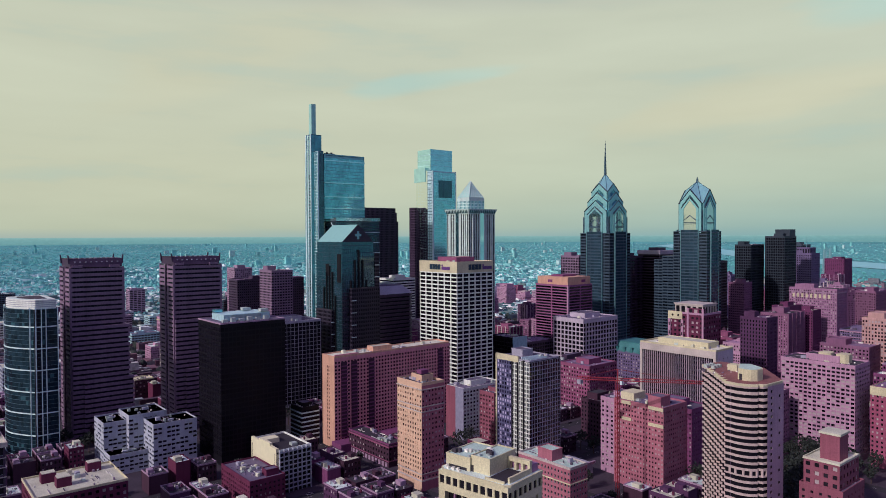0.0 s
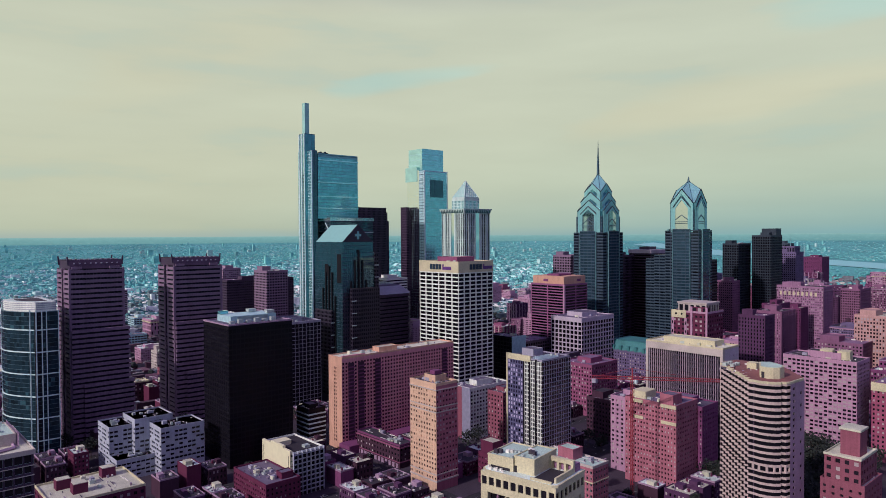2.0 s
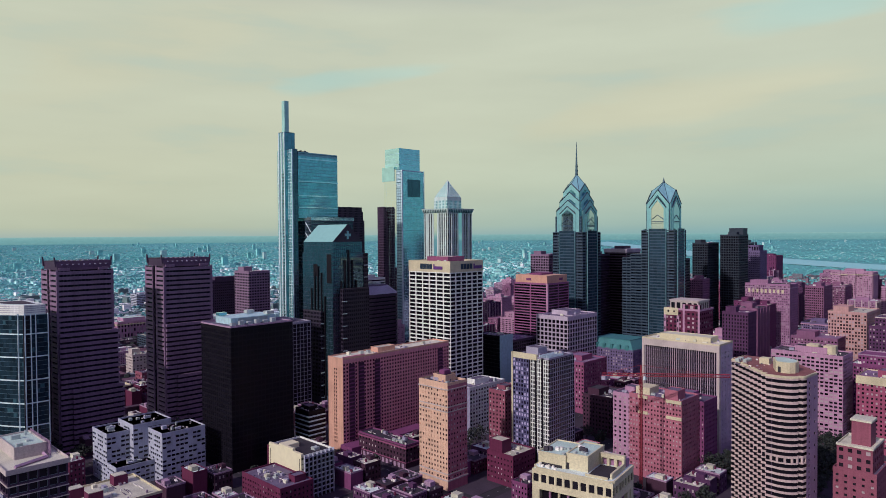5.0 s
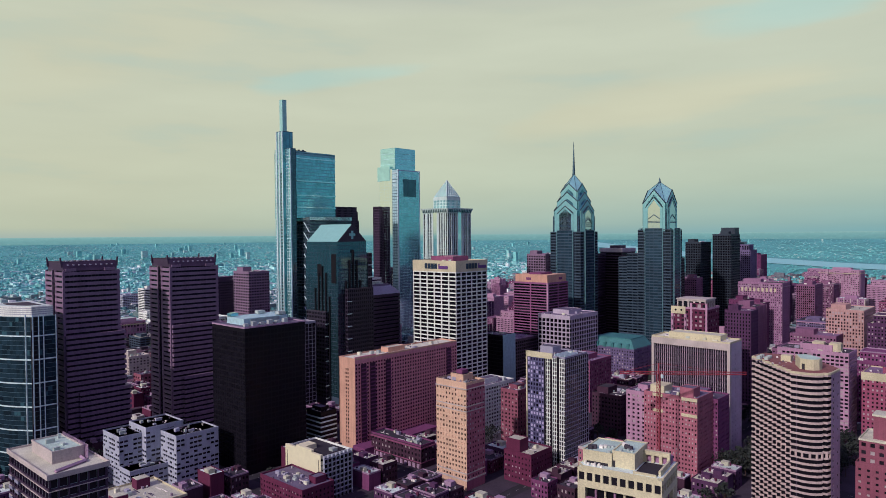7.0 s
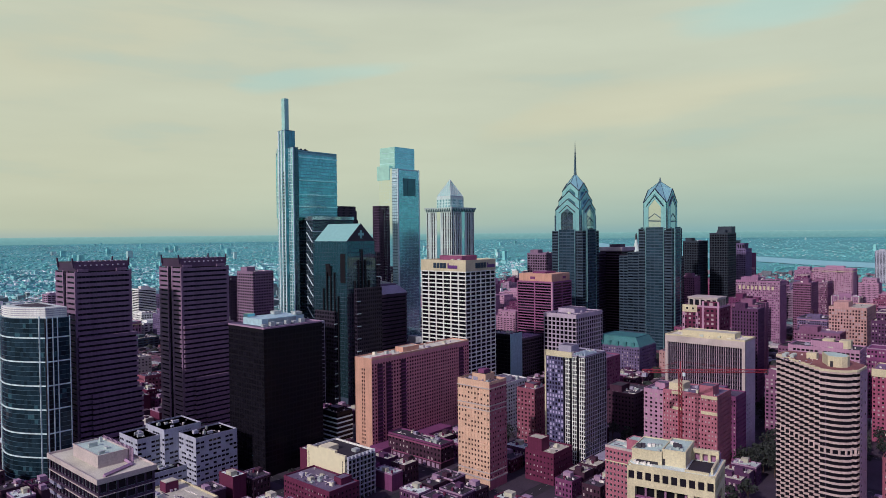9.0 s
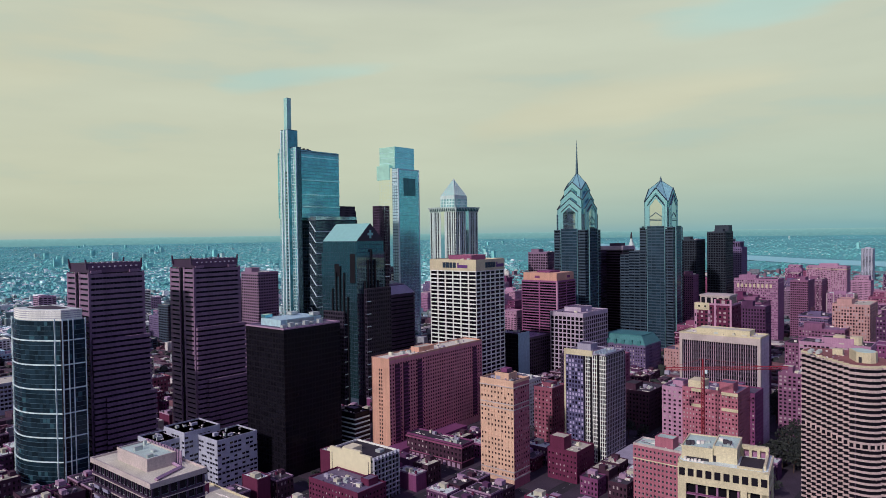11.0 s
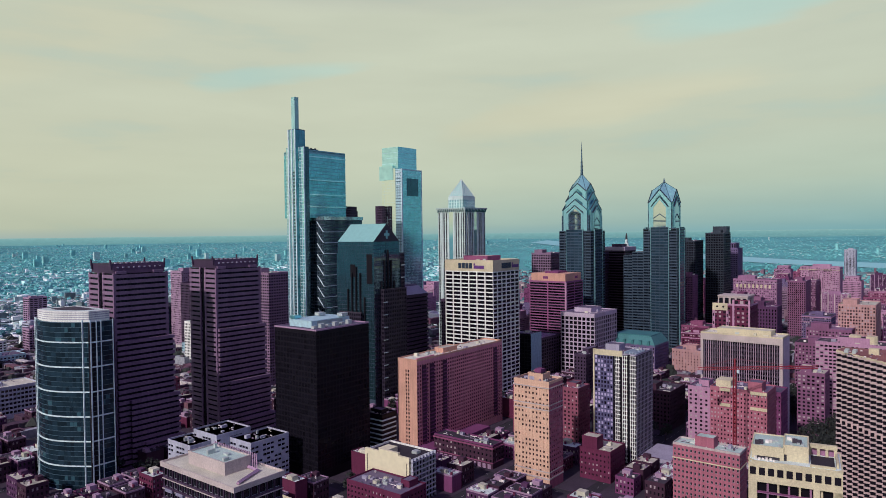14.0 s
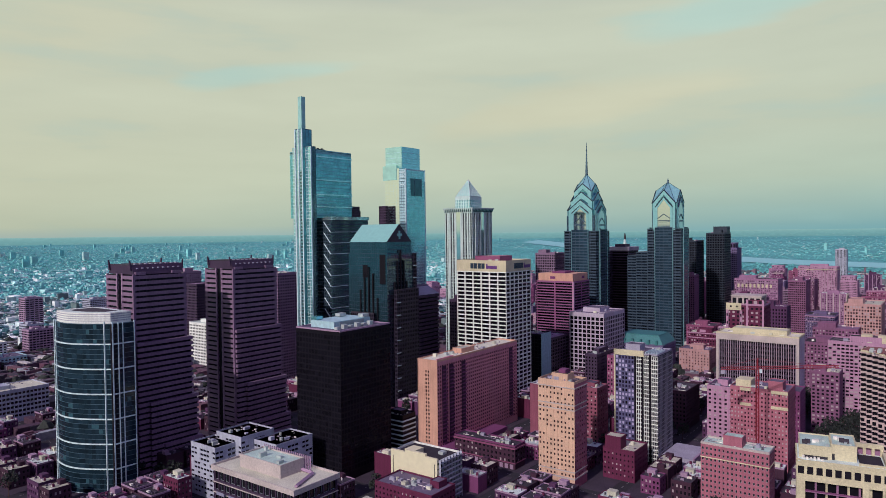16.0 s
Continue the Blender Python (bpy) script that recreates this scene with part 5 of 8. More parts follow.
def chevron_tower(rect, h, tiers, cap, spire, label, group, wings=()):
    """tiers: face distance, half width of its gable, foot, eave, peak, width of the pale band round it."""
    t, r = host_at("skyscraper", label, rect, "skyscraper", group)
    x0, y0, x1, y1 = r
    clad(t, r, 0, h, 3.9, 7.5, 0.03, 0.46, "slate_band", "glass_night", 0.35, base=8)
    part("roof", Geo().box(*inset(r, 0.2)[:2], h - 0.3, *inset(r, 0.2)[2:], h + 0.3), "slate_dark", t)
    for wx0, wy0, wx1, wy1, wh in wings:
        clad(t, (wx0, wy0, wx1, wy1), 0, wh, 3.9, 8.0, 0.03, 0.46, "slate_band", "glass_night", 0.35, base=8)
        part("wing_roof", Geo().box(wx0 + 0.2, wy0 + 0.2, wh - 0.2, wx1 - 0.2, wy1 - 0.2, wh + 0.5), "slate_dark", t)
    # smooth glass bay in the middle of each front, pale edge strips
    for o, d, n, ln in [side_frame(s, *r) for s in SIDES]:
        g = Geo()
        slab(g, o, d, n, ln * 0.24, ln * 0.76, -0.2, 0.9, 0, h + 2)
        part("bay", g, "glass_ink", t)
        oo = (o[0] + d[0] * ln * 0.24 + n[0] * 1.2, o[1] + d[1] * ln * 0.24 + n[1] * 1.2)
        g, pane = holed_wall(oo, d, n, ln * 0.52, 0, h + 2, 3.9, ln * 0.52 / 4, 0.04, 0.34, 0.2, 0, 0)
        part("bay_frame", g, "slate_band", t)
        part("glazing", pane, "glass_bay", t, kind="stuff")
        for f in (0.23, 0.76):
            g = Geo()
            slab(g, o, d, n, ln * f, ln * (f + 0.014), -0.2, 1.5, 0, h + 2)
            part("edge_strip", g, "steel_teal", t)
    # banded corners of the crown's foot
    c_ = tiers[0][0] * 0.93
    clad(t, (-c_, -c_, c_, c_), h, tiers[0][3] - 3, 3.9, 2.6, 0.08, 0.36, "slate_band", "glass_navy", 0.3)
    for i, (hw, gw, z0, eave, peak, bw) in enumerate(tiers):
        # each tier is a cross of gabled volumes, its front edged by a broad pale chevron and a dark shadow line
        tier = part("tier", Geo().box(-gw * 0.98, -gw * 0.98, z0, gw * 0.98, gw * 0.98, eave - 1), "glass_navy", t)
        for ax in (0, 1):
            for s in (-1, 1):
                def P(a, n_, zz):
                    return (a * s, -s * n_, zz) if ax == 0 else (s * n_, a * s, zz)
                gb = Geo()
                gb.v = [P(a, n_, zz) for n_ in (hw, 0.0) for a, zz in ((-gw, z0), (gw, z0), (gw, eave), (0, peak), (-gw, eave))]
                gb.f = [(0, 1, 2, 3, 4), (5, 9, 8, 7, 6)] + [(k, 5 + k, 5 + (k + 1) % 5, (k + 1) % 5) for k in range(5)]
                part("gable", gb, "glass_tint" if i == 0 else "glass_mid", tier)
                outer = [(-gw, z0), (-gw, eave), (0, peak), (gw, eave), (gw, z0)]
                inner = [(-gw + bw, z0), (-gw + bw, eave - bw * 0.4), (0, peak - bw * 1.35), (gw - bw, eave - bw * 0.4), (gw - bw, z0)]
                ch = Geo()
                ch.v = [P(a, n_, zz) for n_ in (hw + 0.45, hw - 0.3) for a, zz in outer + inner]
                for k in range(4):
                    ch.f += [(k, k + 5, k + 6, k + 1), (k, k + 1, k + 11, k + 10), (k + 6, k + 5, k + 15, k + 16)]
                part("chevron", ch, "crown_pale", tier)
                # dark bars in place of the shadow gap between tiers
                jn = Geo()
                for e in (-1, 1):
                    jn.beam(P(e * (gw + 0.3), hw + 0.25, eave + 0.1), P(0, hw + 0.25, peak + 0.5), 0.55)
                part("joint", jn, "slate_dark", tier)
                if i == 0:
                    bars = Geo()
                    gi = gw - bw
                    for zz in (z0 + (eave - z0) * 0.36, z0 + (eave - z0) * 0.42):
                        bars.beam(P(-gi, hw + 0.2, zz), P(gi, hw + 0.2, zz), 0.3)
                    zc = z0 + (eave - z0) * 0.5
                    for e in (-1, 1):
                        bars.beam(P(e * gi, hw + 0.2, zc), P(0, hw + 0.2, zc + gi * 0.72), 0.35)
                    part("glazing_bar", bars, "slate_line", tier)
    # folded roof: ridges climb from each gable's peak to the middle
    za = cap
    hw, gw, z0, eave, peak, bw = tiers[-1]
    fold, hips = Geo(), Geo()
    for k in range(4):
        def Q(a, n_, zz):
            return ((a, -n_, zz), (n_, a, zz), (-a, n_, zz), (-n_, -a, zz))[k]
        fold.poly(Q(-gw, hw, eave), Q(0, hw, peak), Q(0, 0, za)).poly(Q(0, hw, peak), Q(gw, hw, eave), Q(0, 0, za)).poly(Q(gw, hw, eave), Q(hw, gw, eave), Q(0, 0, za))
        hips.beam(Q(0, hw, peak), Q(0, 0, za), 0.3).beam(Q(gw, hw, eave), Q(0, 0, za), 0.3)
    top = part("cap", fold, "crown_pale", t)
    part("hip", hips, "slate_line", top)
    sp = Geo()
    base = za - 1
    segs = 8 if spire > 20 else 2
    for k in range(segs):
        a, b = 1.2 * (1 - k / segs) + 0.14, 1.2 * (1 - (k + 1) / segs) + 0.12
        zl, zh = base + spire * k / segs, base + spire * (k + 1) / segs
        sp.prism([(-a, -a), (a, -a), (a, a), (-a, a)], zl, zh, [(-b, -b), (b, -b), (b, b), (-b, b)])
        sp.box(-a - 0.25, -a - 0.25, zl, a + 0.25, a + 0.25, zl + 0.5)
    part("spire", sp, "slate_line", t)
    return t


chevron_tower((196, -61, 240, -15), 166, ((21.6, 11.8, 164, 190, 199.5, 2.6), (20.2, 17.2, 164, 194, 207.5, 5.6), (16.4, 15.2, 190, 206, 218, 6.0), (12.6, 12.0, 203, 219, 229.5, 5.0)),
              243.5, 44, "blue glass tower with tiers of chevron gables and spire", "chevron towers")
chevron_tower((278, -146, 313, -100), 168, ((17.6, 11.5, 166, 197.5, 211, 2.8), (16.8, 15.2, 166, 203, 220.5, 4.4)),
              232, 7, "blue glass tower with chevron gable crown, no tall spire", "chevron towers",
              ((-17.5, 23.2, 17.5, 39.0, 136), (-16.5, 39.2, 14.0, 52.0, 131)))

# ---- dark tower with glazed gable roof ----
rect = (-164, -12, -126, 38)
t, r = host_at("office_tower", "dark granite tower with sloping glass gable roof", rect, "tower")
x0, y0, x1, y1 = r
clad(t, r, 0, 108, 3.9, 2.8, 0.36, 0.4, "granite_dark", "glass_ink", 0.4, base=8, sides=("s", "e", "n"))
clad(t, r, 0, 108, 3.9, 2.4, 0.06, 0.08, "granite_slate", "glass_dusk", 0.1, base=8, sides=("w",), core=False)
clad(t, r, 108, 147, 3.9, 2.4, 0.1, 0.1, "granite_slate", "glass_ink", 0.12, sides=("s", "e", "n"))
clad(t, r, 108, 147, 3.9, 2.4, 0.04, 0.04, "granite_slate", "glass_dusk", 0.08, sides=("w",), core=False)
u = inset(r, 0.8)
clad(t, u, 147, 158, 3.8, 2.4, 0.08, 0.08, "granite_slate", "glass_ink", 0.1, sides=("s", "e", "n"))
clad(t, u, 147, 158, 3.8, 2.4, 0.04, 0.04, "granite_slate", "glass_dusk", 0.08, sides=("w",), core=False)
part("dark_bay", Geo().box(x0 - 0.3, y0 + 2, 118, x0 + 0.1, y0 + 9, 146), "black_panel", t)
part("dark_bay", Geo().box(x0 - 0.3, y0 + 25, 124, x0 + 0.1, y0 + 31, 136), "black_panel", t)
gz = Geo()
gz.v = [(u[0], u[1], 158), (u[2], u[1], 158), (0, u[1], 175), (u[0], u[3], 158), (u[2], u[3], 158), (0, u[3], 175)]
gz.f = [(0, 1, 2), (4, 3, 5), (0, 2, 5, 3), (2, 1, 4, 5), (0, 3, 4, 1)]
gable = part("gable_roof", gz, "glass_roof", t, "sloping pale glass roof")
tri = Geo()
tri.poly((u[0] - 0.05, u[1] - 0.25, 158), (u[2] + 0.05, u[1] - 0.25, 158), (0, u[1] - 0.25, 175.3))
part("gable_front", tri, "granite_dark", gable)
cr_ = Geo().box(-1.2, u[1] - 0.7, 160.5, 1.2, u[1] - 0.3, 168.5).box(-3.6, u[1] - 0.72, 163.4, 3.6, u[1] - 0.32, 165.9)
part("emblem", cr_, "steel_teal", gable)
for k, hgt in enumerate((120, 140, 150, 140, 120)):
    x = x0 + 10 + k * 4.5
    part("fin", Geo().box(x - 0.7, y0 - 1.2, 0, x + 0.7, y0 - 0.02, hgt), "black_panel", t)
for k, hgt in enumerate((105, 128, 134, 128, 112)):
    y = y0 + 12 + k * 5.5
    part("fin", Geo().box(x0 - 1.2, y - 0.7, 0, x0 - 0.02, y + 0.7, hgt), "black_panel", t)
# stepped wings on the south and east with white ledges
for i, (rx, hh) in enumerate((((x0 + 8, y0 - 5, x1 + 3, y0 - 1.3), 112), ((x1 + 0.2, y0 - 1, x1 + 5, y1 - 4), 146), ((x0 - 4, y0 + 14, x0 - 1.3, y1 - 6), 90))):
    clad(t, rx, 0, hh, 3.9, 2.6, 0.3, 0.42, "granite_dark", "glass_black", 0.35, base=6)
    part("wing_roof", Geo().box(rx[0], rx[1], hh, rx[2], rx[3], hh + 0.5), "roof_dark", t)
    for j in range(1, 9):
        part("ledge", Geo().box(rx[0] - 0.5, rx[1] - 0.5, hh - j * 12, rx[0] + 5, rx[1] - 0.02, hh - j * 12 + 0.7), "steel_white", t)

# ---- dark tower with chamfered top ----
t = thing("office_tower", "brown banded tower with chamfered corners and sloped top", "tower", -97, 20)
put((-128, -8, -66, 50))


def octagon(w, d, c):
    return [(-w + c, -d), (w - c, -d), (w, -d + c), (w, d - c), (w - c, d), (-w + c, d), (-w, d - c), (-w, -d + c)]


part("core", Geo().prism(octagon(28, 26, 9), 0, 103), "glass_black", t)
oct_band = Geo().prism(octagon(29, 27, 9), 0, 2.4).mesh("band")
oct_band.materials.append(M["granite_brown"])
for j in range(26):
    ob = part("band", oct_band, "granite_brown", t)
    ob.location = (0, 0, j * 4.0)
part("top_slope", Geo().prism(octagon(29, 27, 9), 103, 111, octagon(20, 18, 6)), "concrete_grey", t)
part("roof", Geo().prism(octagon(19.5, 17.5, 6), 111, 112), "roof_grey", t)
for k in range(5):
    part("roof_unit", Geo().box(-14 + k * 6, -8, 112, -10 + k * 6, 2, 113.5 + k % 2), "machine", t)

# ---- dark slabs behind the glass towers ----
for rects, label in ((((60, 297, 124, 341, 207), (124.2, 299, 128, 338, 200), (128.2, 302, 133, 336, 186)), "tall dark red granite tower with stepped shoulder"),
                     (((116, 236, 121.5, 250, 206), (121.6, 236.5, 123.9, 249, 200), (124, 237, 126.3, 248, 189)), "tall slim dark granite slab with stepped edge")):
    x0, y0, x1, y1, hh = rects[0]
    t = thing("office_tower", label, "tower", x0, y0)
    put((x0, y0, x1 + 12, y1))
    for a in rects:
        rr = (a[0] - x0, a[1] - y0, a[2] - x0, a[3] - y0)
        clad(t, rr, 0, a[4], 3.9, 2.4, 0.5, 0.35, "granite_brown", "glass_black", 0.3, base=6)
        part("roof", Geo().box(rr[0], rr[1], a[4], rr[2], rr[3], a[4] + 0.6), "roof_dark", t)


# ---- mid-rise buildings that can be told apart ----


def house_block(name, label, rect, h, wall, category="building", group="", **k):
    put(rect)
    if h > 45:
        TALL.append((rect, h))
    return block(name, label, rect, h, wall, category=category, group=group, **k)


house_block("office_block", "square white-gridded concrete office block, purple roof house", (54, -133, 113, -92), 74.5, "stone_mist", "offices",
            glass="glass_black", floor=4.6, bay=5.0, pier=0.2, span=0.24, depth=0.9, base=5, top=3, house=(0.3, 0.3, 0.75, 0.8, 4.5), units=3, seed=11, roof="roof_grey")
t = house_block("office_tower", "pink banded office tower with blank salmon top", (98, -76, 142, -26), 105, "brick_orchid", "tower",
                glass="glass_dark", floor=3.3, bay=26.0, pier=0.06, span=0.36, depth=0.3, base=5, top=0.5, house=None, units=0, seed=12)
part("attic", Geo().box(-20.5, -23.2, 105, 20.5, 23.2, 115), "brick_peach", t)
part("corner_slot", Geo().box(-22.6, -25.6, 0, -20.6, -23.4, 105.5), "stone_blush", t)
part("vent", Geo().box(-20.8, 0, 108.5, -20.3, 7, 111.5), "brick_mauve", t)
part("vent", Geo().box(4, -23.6, 108.5, 11, -23.0, 111.5), "brick_mauve", t)
part("roof_unit", Geo().box(-12, -9, 115, 12, 9, 117), "brick_mauve", t)
house_block("office_block", "lattice-fronted glass office block beyond black tower", (-232, 2, -180, 34), 82, "concrete_grey", "offices",
            glass="glass_black", floor=3.9, bay=4.0, pier=0.08, span=0.10, units=4, seed=13)
house_block("office_block", "low black office block with white floor bands", (-262, -112, -247, -94), 30, "black_panel", "offices",
            glass="glass_black", floor=3.6, bay=15, pier=0.02, span=0.3, roof="roof_grey", house=(0.2, 0.2, 0.7, 0.8, 3), seed=14)
for j in range(7):
    part("band", Geo().ring(-7.8, -9.3, 7.8, 9.3, 0.35, 5 + j * 3.5, 6.1 + j * 3.5), "steel_white", [o for o in scene.objects if o.name.startswith("office_block") and o.parent is None][-1])
house_block("apartment_block", "white apartment block with red and grey end panels", (-156, -181, -112, -160), 41, "concrete_white", "apartments",
            floor=3.0, bay=3.4, pier=0.3, span=0.42, depth=0.6, seed=15)
ap = [o for o in scene.objects if o.name.startswith("apartment_block") and o.parent is None][-1]
part("end_panel", Geo().box(-22.4, -10.8, 0, -22.02, -1.0, 42), "panel_grey", ap, "grey end panel")
part("end_panel", Geo().box(-22.4, -0.9, 0, -22.02, 10.6, 42), "brick_coral", ap, "red end panel")
house_block("apartment_block", "small red-brown brick apartment block with white balconies", (-161, -221, -141, -205), 45, "brick_coral", "apartments",
            floor=3.0, bay=3.2, seed=16, house=(0.3, 0.3, 0.8, 0.8, 3))
t = house_block("brick_block", "dark red brick block with pale coping and roof house", (-215, -271, -191, -249), 20, "brick_red", "building",
                floor=3.2, bay=2.9, pier=0.62, span=0.6, roof="roof_pale", rim="brick_red", house=(0.05, 0.45, 0.45, 0.95, 8), units=3, seed=17, base=2)
house_block("office_block", "dark glass block with pale teal end wall", (-5, -88, 16, -55), 56, "black_panel", "offices", glass="glass_black", floor=3.8, bay=4, pier=0.1, span=0.2, seed=18, house=None)
tb = [o for o in scene.objects if o.name.startswith("office_block") and o.parent is None][-1]
part("end_wall", Geo().box(-10.8, -17.2, 0, 10.6, -16.6, 57.5), "panel_teal", tb, "pale teal end wall")
house_block("office_block", "low dark office block with pinkish flat roof", (17, -88, 60, -58), 49, "granite_brown", "offices", glass="glass_black", floor=3.8, bay=4, pier=0.2, span=0.3, seed=19, roof="roof_pink", house=None, units=2)
t = house_block("hotel", "stone hotel with green copper mansard roof", (112, -178, 156, -122), 36, "stone_grey", "building", floor=3.4, bay=3.2, house=None, units=0, seed=20)
part("mansard", Geo().prism([(-22.2, -28.2), (22.2, -28.2), (22.2, 28.2), (-22.2, 28.2)], 36.3, 46, [(-17, -22), (17, -22), (17, 22), (-17, 22)]), "copper", t)
part("ridge", Geo().box(-16.6, -21.6, 46, 16.6, 21.6, 47), "copper", t)
for k in range(5):
    part("dormer", Geo().box(-22.6, -22 + k * 9.4, 36.4, -19, -19 + k * 9.4, 41.5), "copper", t)

# brick twin towers with wings
t = house_block("apartment_tower", "tall mauve brick apartment tower with stone trimmed top", (-139, -349, -112, -312), 55, "brick_flesh", "apartments",
                floor=2.9, bay=2.15, pier=0.56, span=0.56, depth=0.3, house=(0.1, 0.1, 0.5, 0.35, 6), units=5, seed=21, base=4)
for ya, yb in ((-18.6, -8.0), (5.0, 12.0)):
    part("bay_top", Geo().box(-14.0, ya, 43, -13.4, yb, 45), "stone_cream", t)
    part("cornice", Geo().box(-14.3, ya, 53.6, -13.3, yb, 55.6), "stone_cream", t)
part("plant_room", Geo().box(-9, 6, 55, 4, 16, 60), "stone_cream", t)
house_block("apartment_tower", "pale brick wing with stone-trimmed windows", (-128, -311.5, -104, -293), 51, "stone_blush", "apartments", floor=3.1, bay=3.4, pier=0.55, span=0.5, seed=22)
house_block("apartment_tower", "dark mauve brick tower with white window bays", (-111.5, -352, -90, -318), 50, "brick_mauve", "apartments", floor=3.0, bay=2.3, pier=0.55, span=0.55, seed=23)
house_block("apartment_block", "pink brick apartment block with pale green roof", (-238, -357, -224, -320), 41.5, "brick_flesh", "apartments",
            floor=3.0, bay=2.3, pier=0.54, span=0.52, depth=0.3, roof="roof_mint", rim="stone_shell", house_mat="brick_flesh", house=(0.2, 0.4, 0.8, 0.68, 5.5), units=3, seed=24, base=3, single=("w", "s"))
wb = [o for o in scene.objects if o.name.startswith("apartment_block") and o.parent is None][-1]
for z in (8.0, 33.5):
    part("string_course", Geo().ring(-7.25, -18.75, 7.25, 18.75, 0.4, z, z + 0.6), "stone_cream", wb)

# cream building with a giant frame over its balconies
t = thing("apartment_tower", "cream stone tower with framed balconies and square windows", "apartments", -341.6, -402.9, -2.6, rz=10)
put((-354, -421, -329, -385))
r = (-9, -16.2, 13, 15.3)
x0, y0, x1, y1 = r
part("core", Geo().box(x0 + 2.4, y0 + 2.4, 0, x1 - 0.6, y1 - 0.6, 77), "glass_black", t)
for side in SIDES:
    o, d, n, ln = side_frame(side, *r)
    # top row of square windows, lintel below
    g, pane = holed_wall(o, d, n, ln, 71.5, 79, 3.4, ln / round(ln / 3.3), 0.32, 0.1, 0.5, 2.4, 1.7)
    part("attic_wall", g, "stone_cream", t)
    for k in range(0, len(pane.v), 4):
        pg = Geo()
        pg.v, pg.f = pane.v[k:k + 4], [(0, 1, 2, 3)]
        part("window", pg, "glass_dark", t)
    if side in "en":
        g, pane = holed_wall(o, d, n, ln, 0, 71.5, 3.5, 4.2, 0.5, 0.5, 0.5, 0, 0)
        part("facade", g, "stone_cream", t)
        part("glazing", pane, "glass_dark", t, kind="stuff")
        continue
    for a0, a1 in ((0, 3.0), (ln - 3.0, ln), (ln * 0.70, ln * 0.70 + 2.2)):
        g = Geo()
        slab(g, o, d, n, a0, a1, -2.4, 0, 0, 71.5)
        part("frame_pier", g, "stone_cream", t)
    for j in range(19):
        g = Geo()
        slab(g, o, d, n, 3.0, ln - 3.0, -2.3, -0.5, j * 3.7 + 0.5, j * 3.7 + 0.85)
        part("balcony_slab", g, "stone_pink", t)
        g = Geo()
        slab(g, o, d, n, 3.0, ln - 3.0, -0.62, -0.5, j * 3.7 + 0.85, j * 3.7 + 1.35)
        part("balcony_rail", g, "brick_mauve", t)
    for k in range(1, 7):
        a = 3.0 + (ln - 6.0) * k / 7
        g = Geo()
        slab(g, o, d, n, a - 0.35, a + 0.35, -2.38, -1.2, 0, 71.4)
        part("mullion_pier", g, "stone_pink" if k % 2 else "stone_cream", t)
part("roof", Geo().box(x0 + 0.5, y0 + 0.5, 78.0, x1 - 0.5, y1 - 0.5, 79.05), "roof_white", t)
part("parapet", Geo().prism([(x0 - 0.2, y0 + 1.5), (x0 + 1.5, y0 - 0.2), (x1 + 0.2, y0 - 0.2), (x1 + 0.2, y1 + 0.2), (x0 + 2, y1 + 0.2), (x0 - 0.2, y1 - 2)], 78.6, 79.6), "stone_cream", t)
part("deck", Geo().prism([(x0 + 0.4, y0 + 1.8), (x0 + 1.8, y0 + 0.4), (x1 - 0.4, y0 + 0.4), (x1 - 0.4, y1 - 0.4), (x0 + 2.3, y1 - 0.4), (x0 + 0.4, y1 - 2.3)], 79.6, 79.65), "roof_white", t)
for ya, yb, xa, top, seed_ in ((3.2, 14.4, -5.6, 84.2, 0), (-5.2, 3.2, -4.6, 85.2, 2)):
    ph = part("plant_room", Geo().box(xa, ya, 79.6, 11.8, yb - 0.01, top), "stone_cream", t)
    part("deck", Geo().box(xa + 0.4, ya + 0.4, top, 11.4, yb - 0.4, top + 0.1), "roof_mint", ph)
    part("coping", Geo().ring(xa - 0.1, ya - 0.1, 11.9, yb + 0.1, 0.4, top, top + 0.5), "stone_cream", ph)
    for k in range(7):
        ux, uy = xa + 1.2 + (k * 5 + seed_) % 8, ya + 1 + (k * 3.1 + seed_) % (yb - ya - 3)
        part("roof_unit", Geo().box(ux, uy, top + 0.1, ux + 1.4, uy + 1.0 + (k % 3) * 0.4, top + 0.8 + (k % 3) * 0.4), ("machine", "clutter", "roof_dark")[k % 3], ph)
part("door", Geo().box(-4.85, 2.2, 79.66, -4.58, 3.1, 82.0), "dark_core", t)
# dark sheet standing for the shade at the wall's foot
part("shade_gap", Geo().box(-5.75, 4.6, 79.66, -5.58, 12.8, 80.7), "dark_core", t, "dark strip painted as shade along the foot of the roof house")
# sunken roof court with an arcade along its back wall
for k in range(4):
    part("arcade_pier", Geo().box(6.6, -14.9 + k * 2.9, 79.6, 8.0, -13.9 + k * 2.9, 82.6), "stone_cream", t)
part("arcade_beam", Geo().box(6.5, -15.0, 82.6, 8.1, -5.3, 84.2), "stone_cream", t)
part("arcade_back", Geo().box(8.1, -15.0, 79.6, 11.8, -5.3, 82.5), "stone_pink", t)
part("court_wall", Geo().box(-6.5, -15.1, 79.6, 6.5, -14.3, 81.6), "stone_cream", t)
part("court_wall", Geo().box(-8.3, -14.0, 79.66, -7.7, -5.6, 80.5), "stone_cream", t)
part("court_floor", Geo().box(-7.2, -13.8, 79.66, 6.0, -6.0, 79.85), "roof_dark", t)
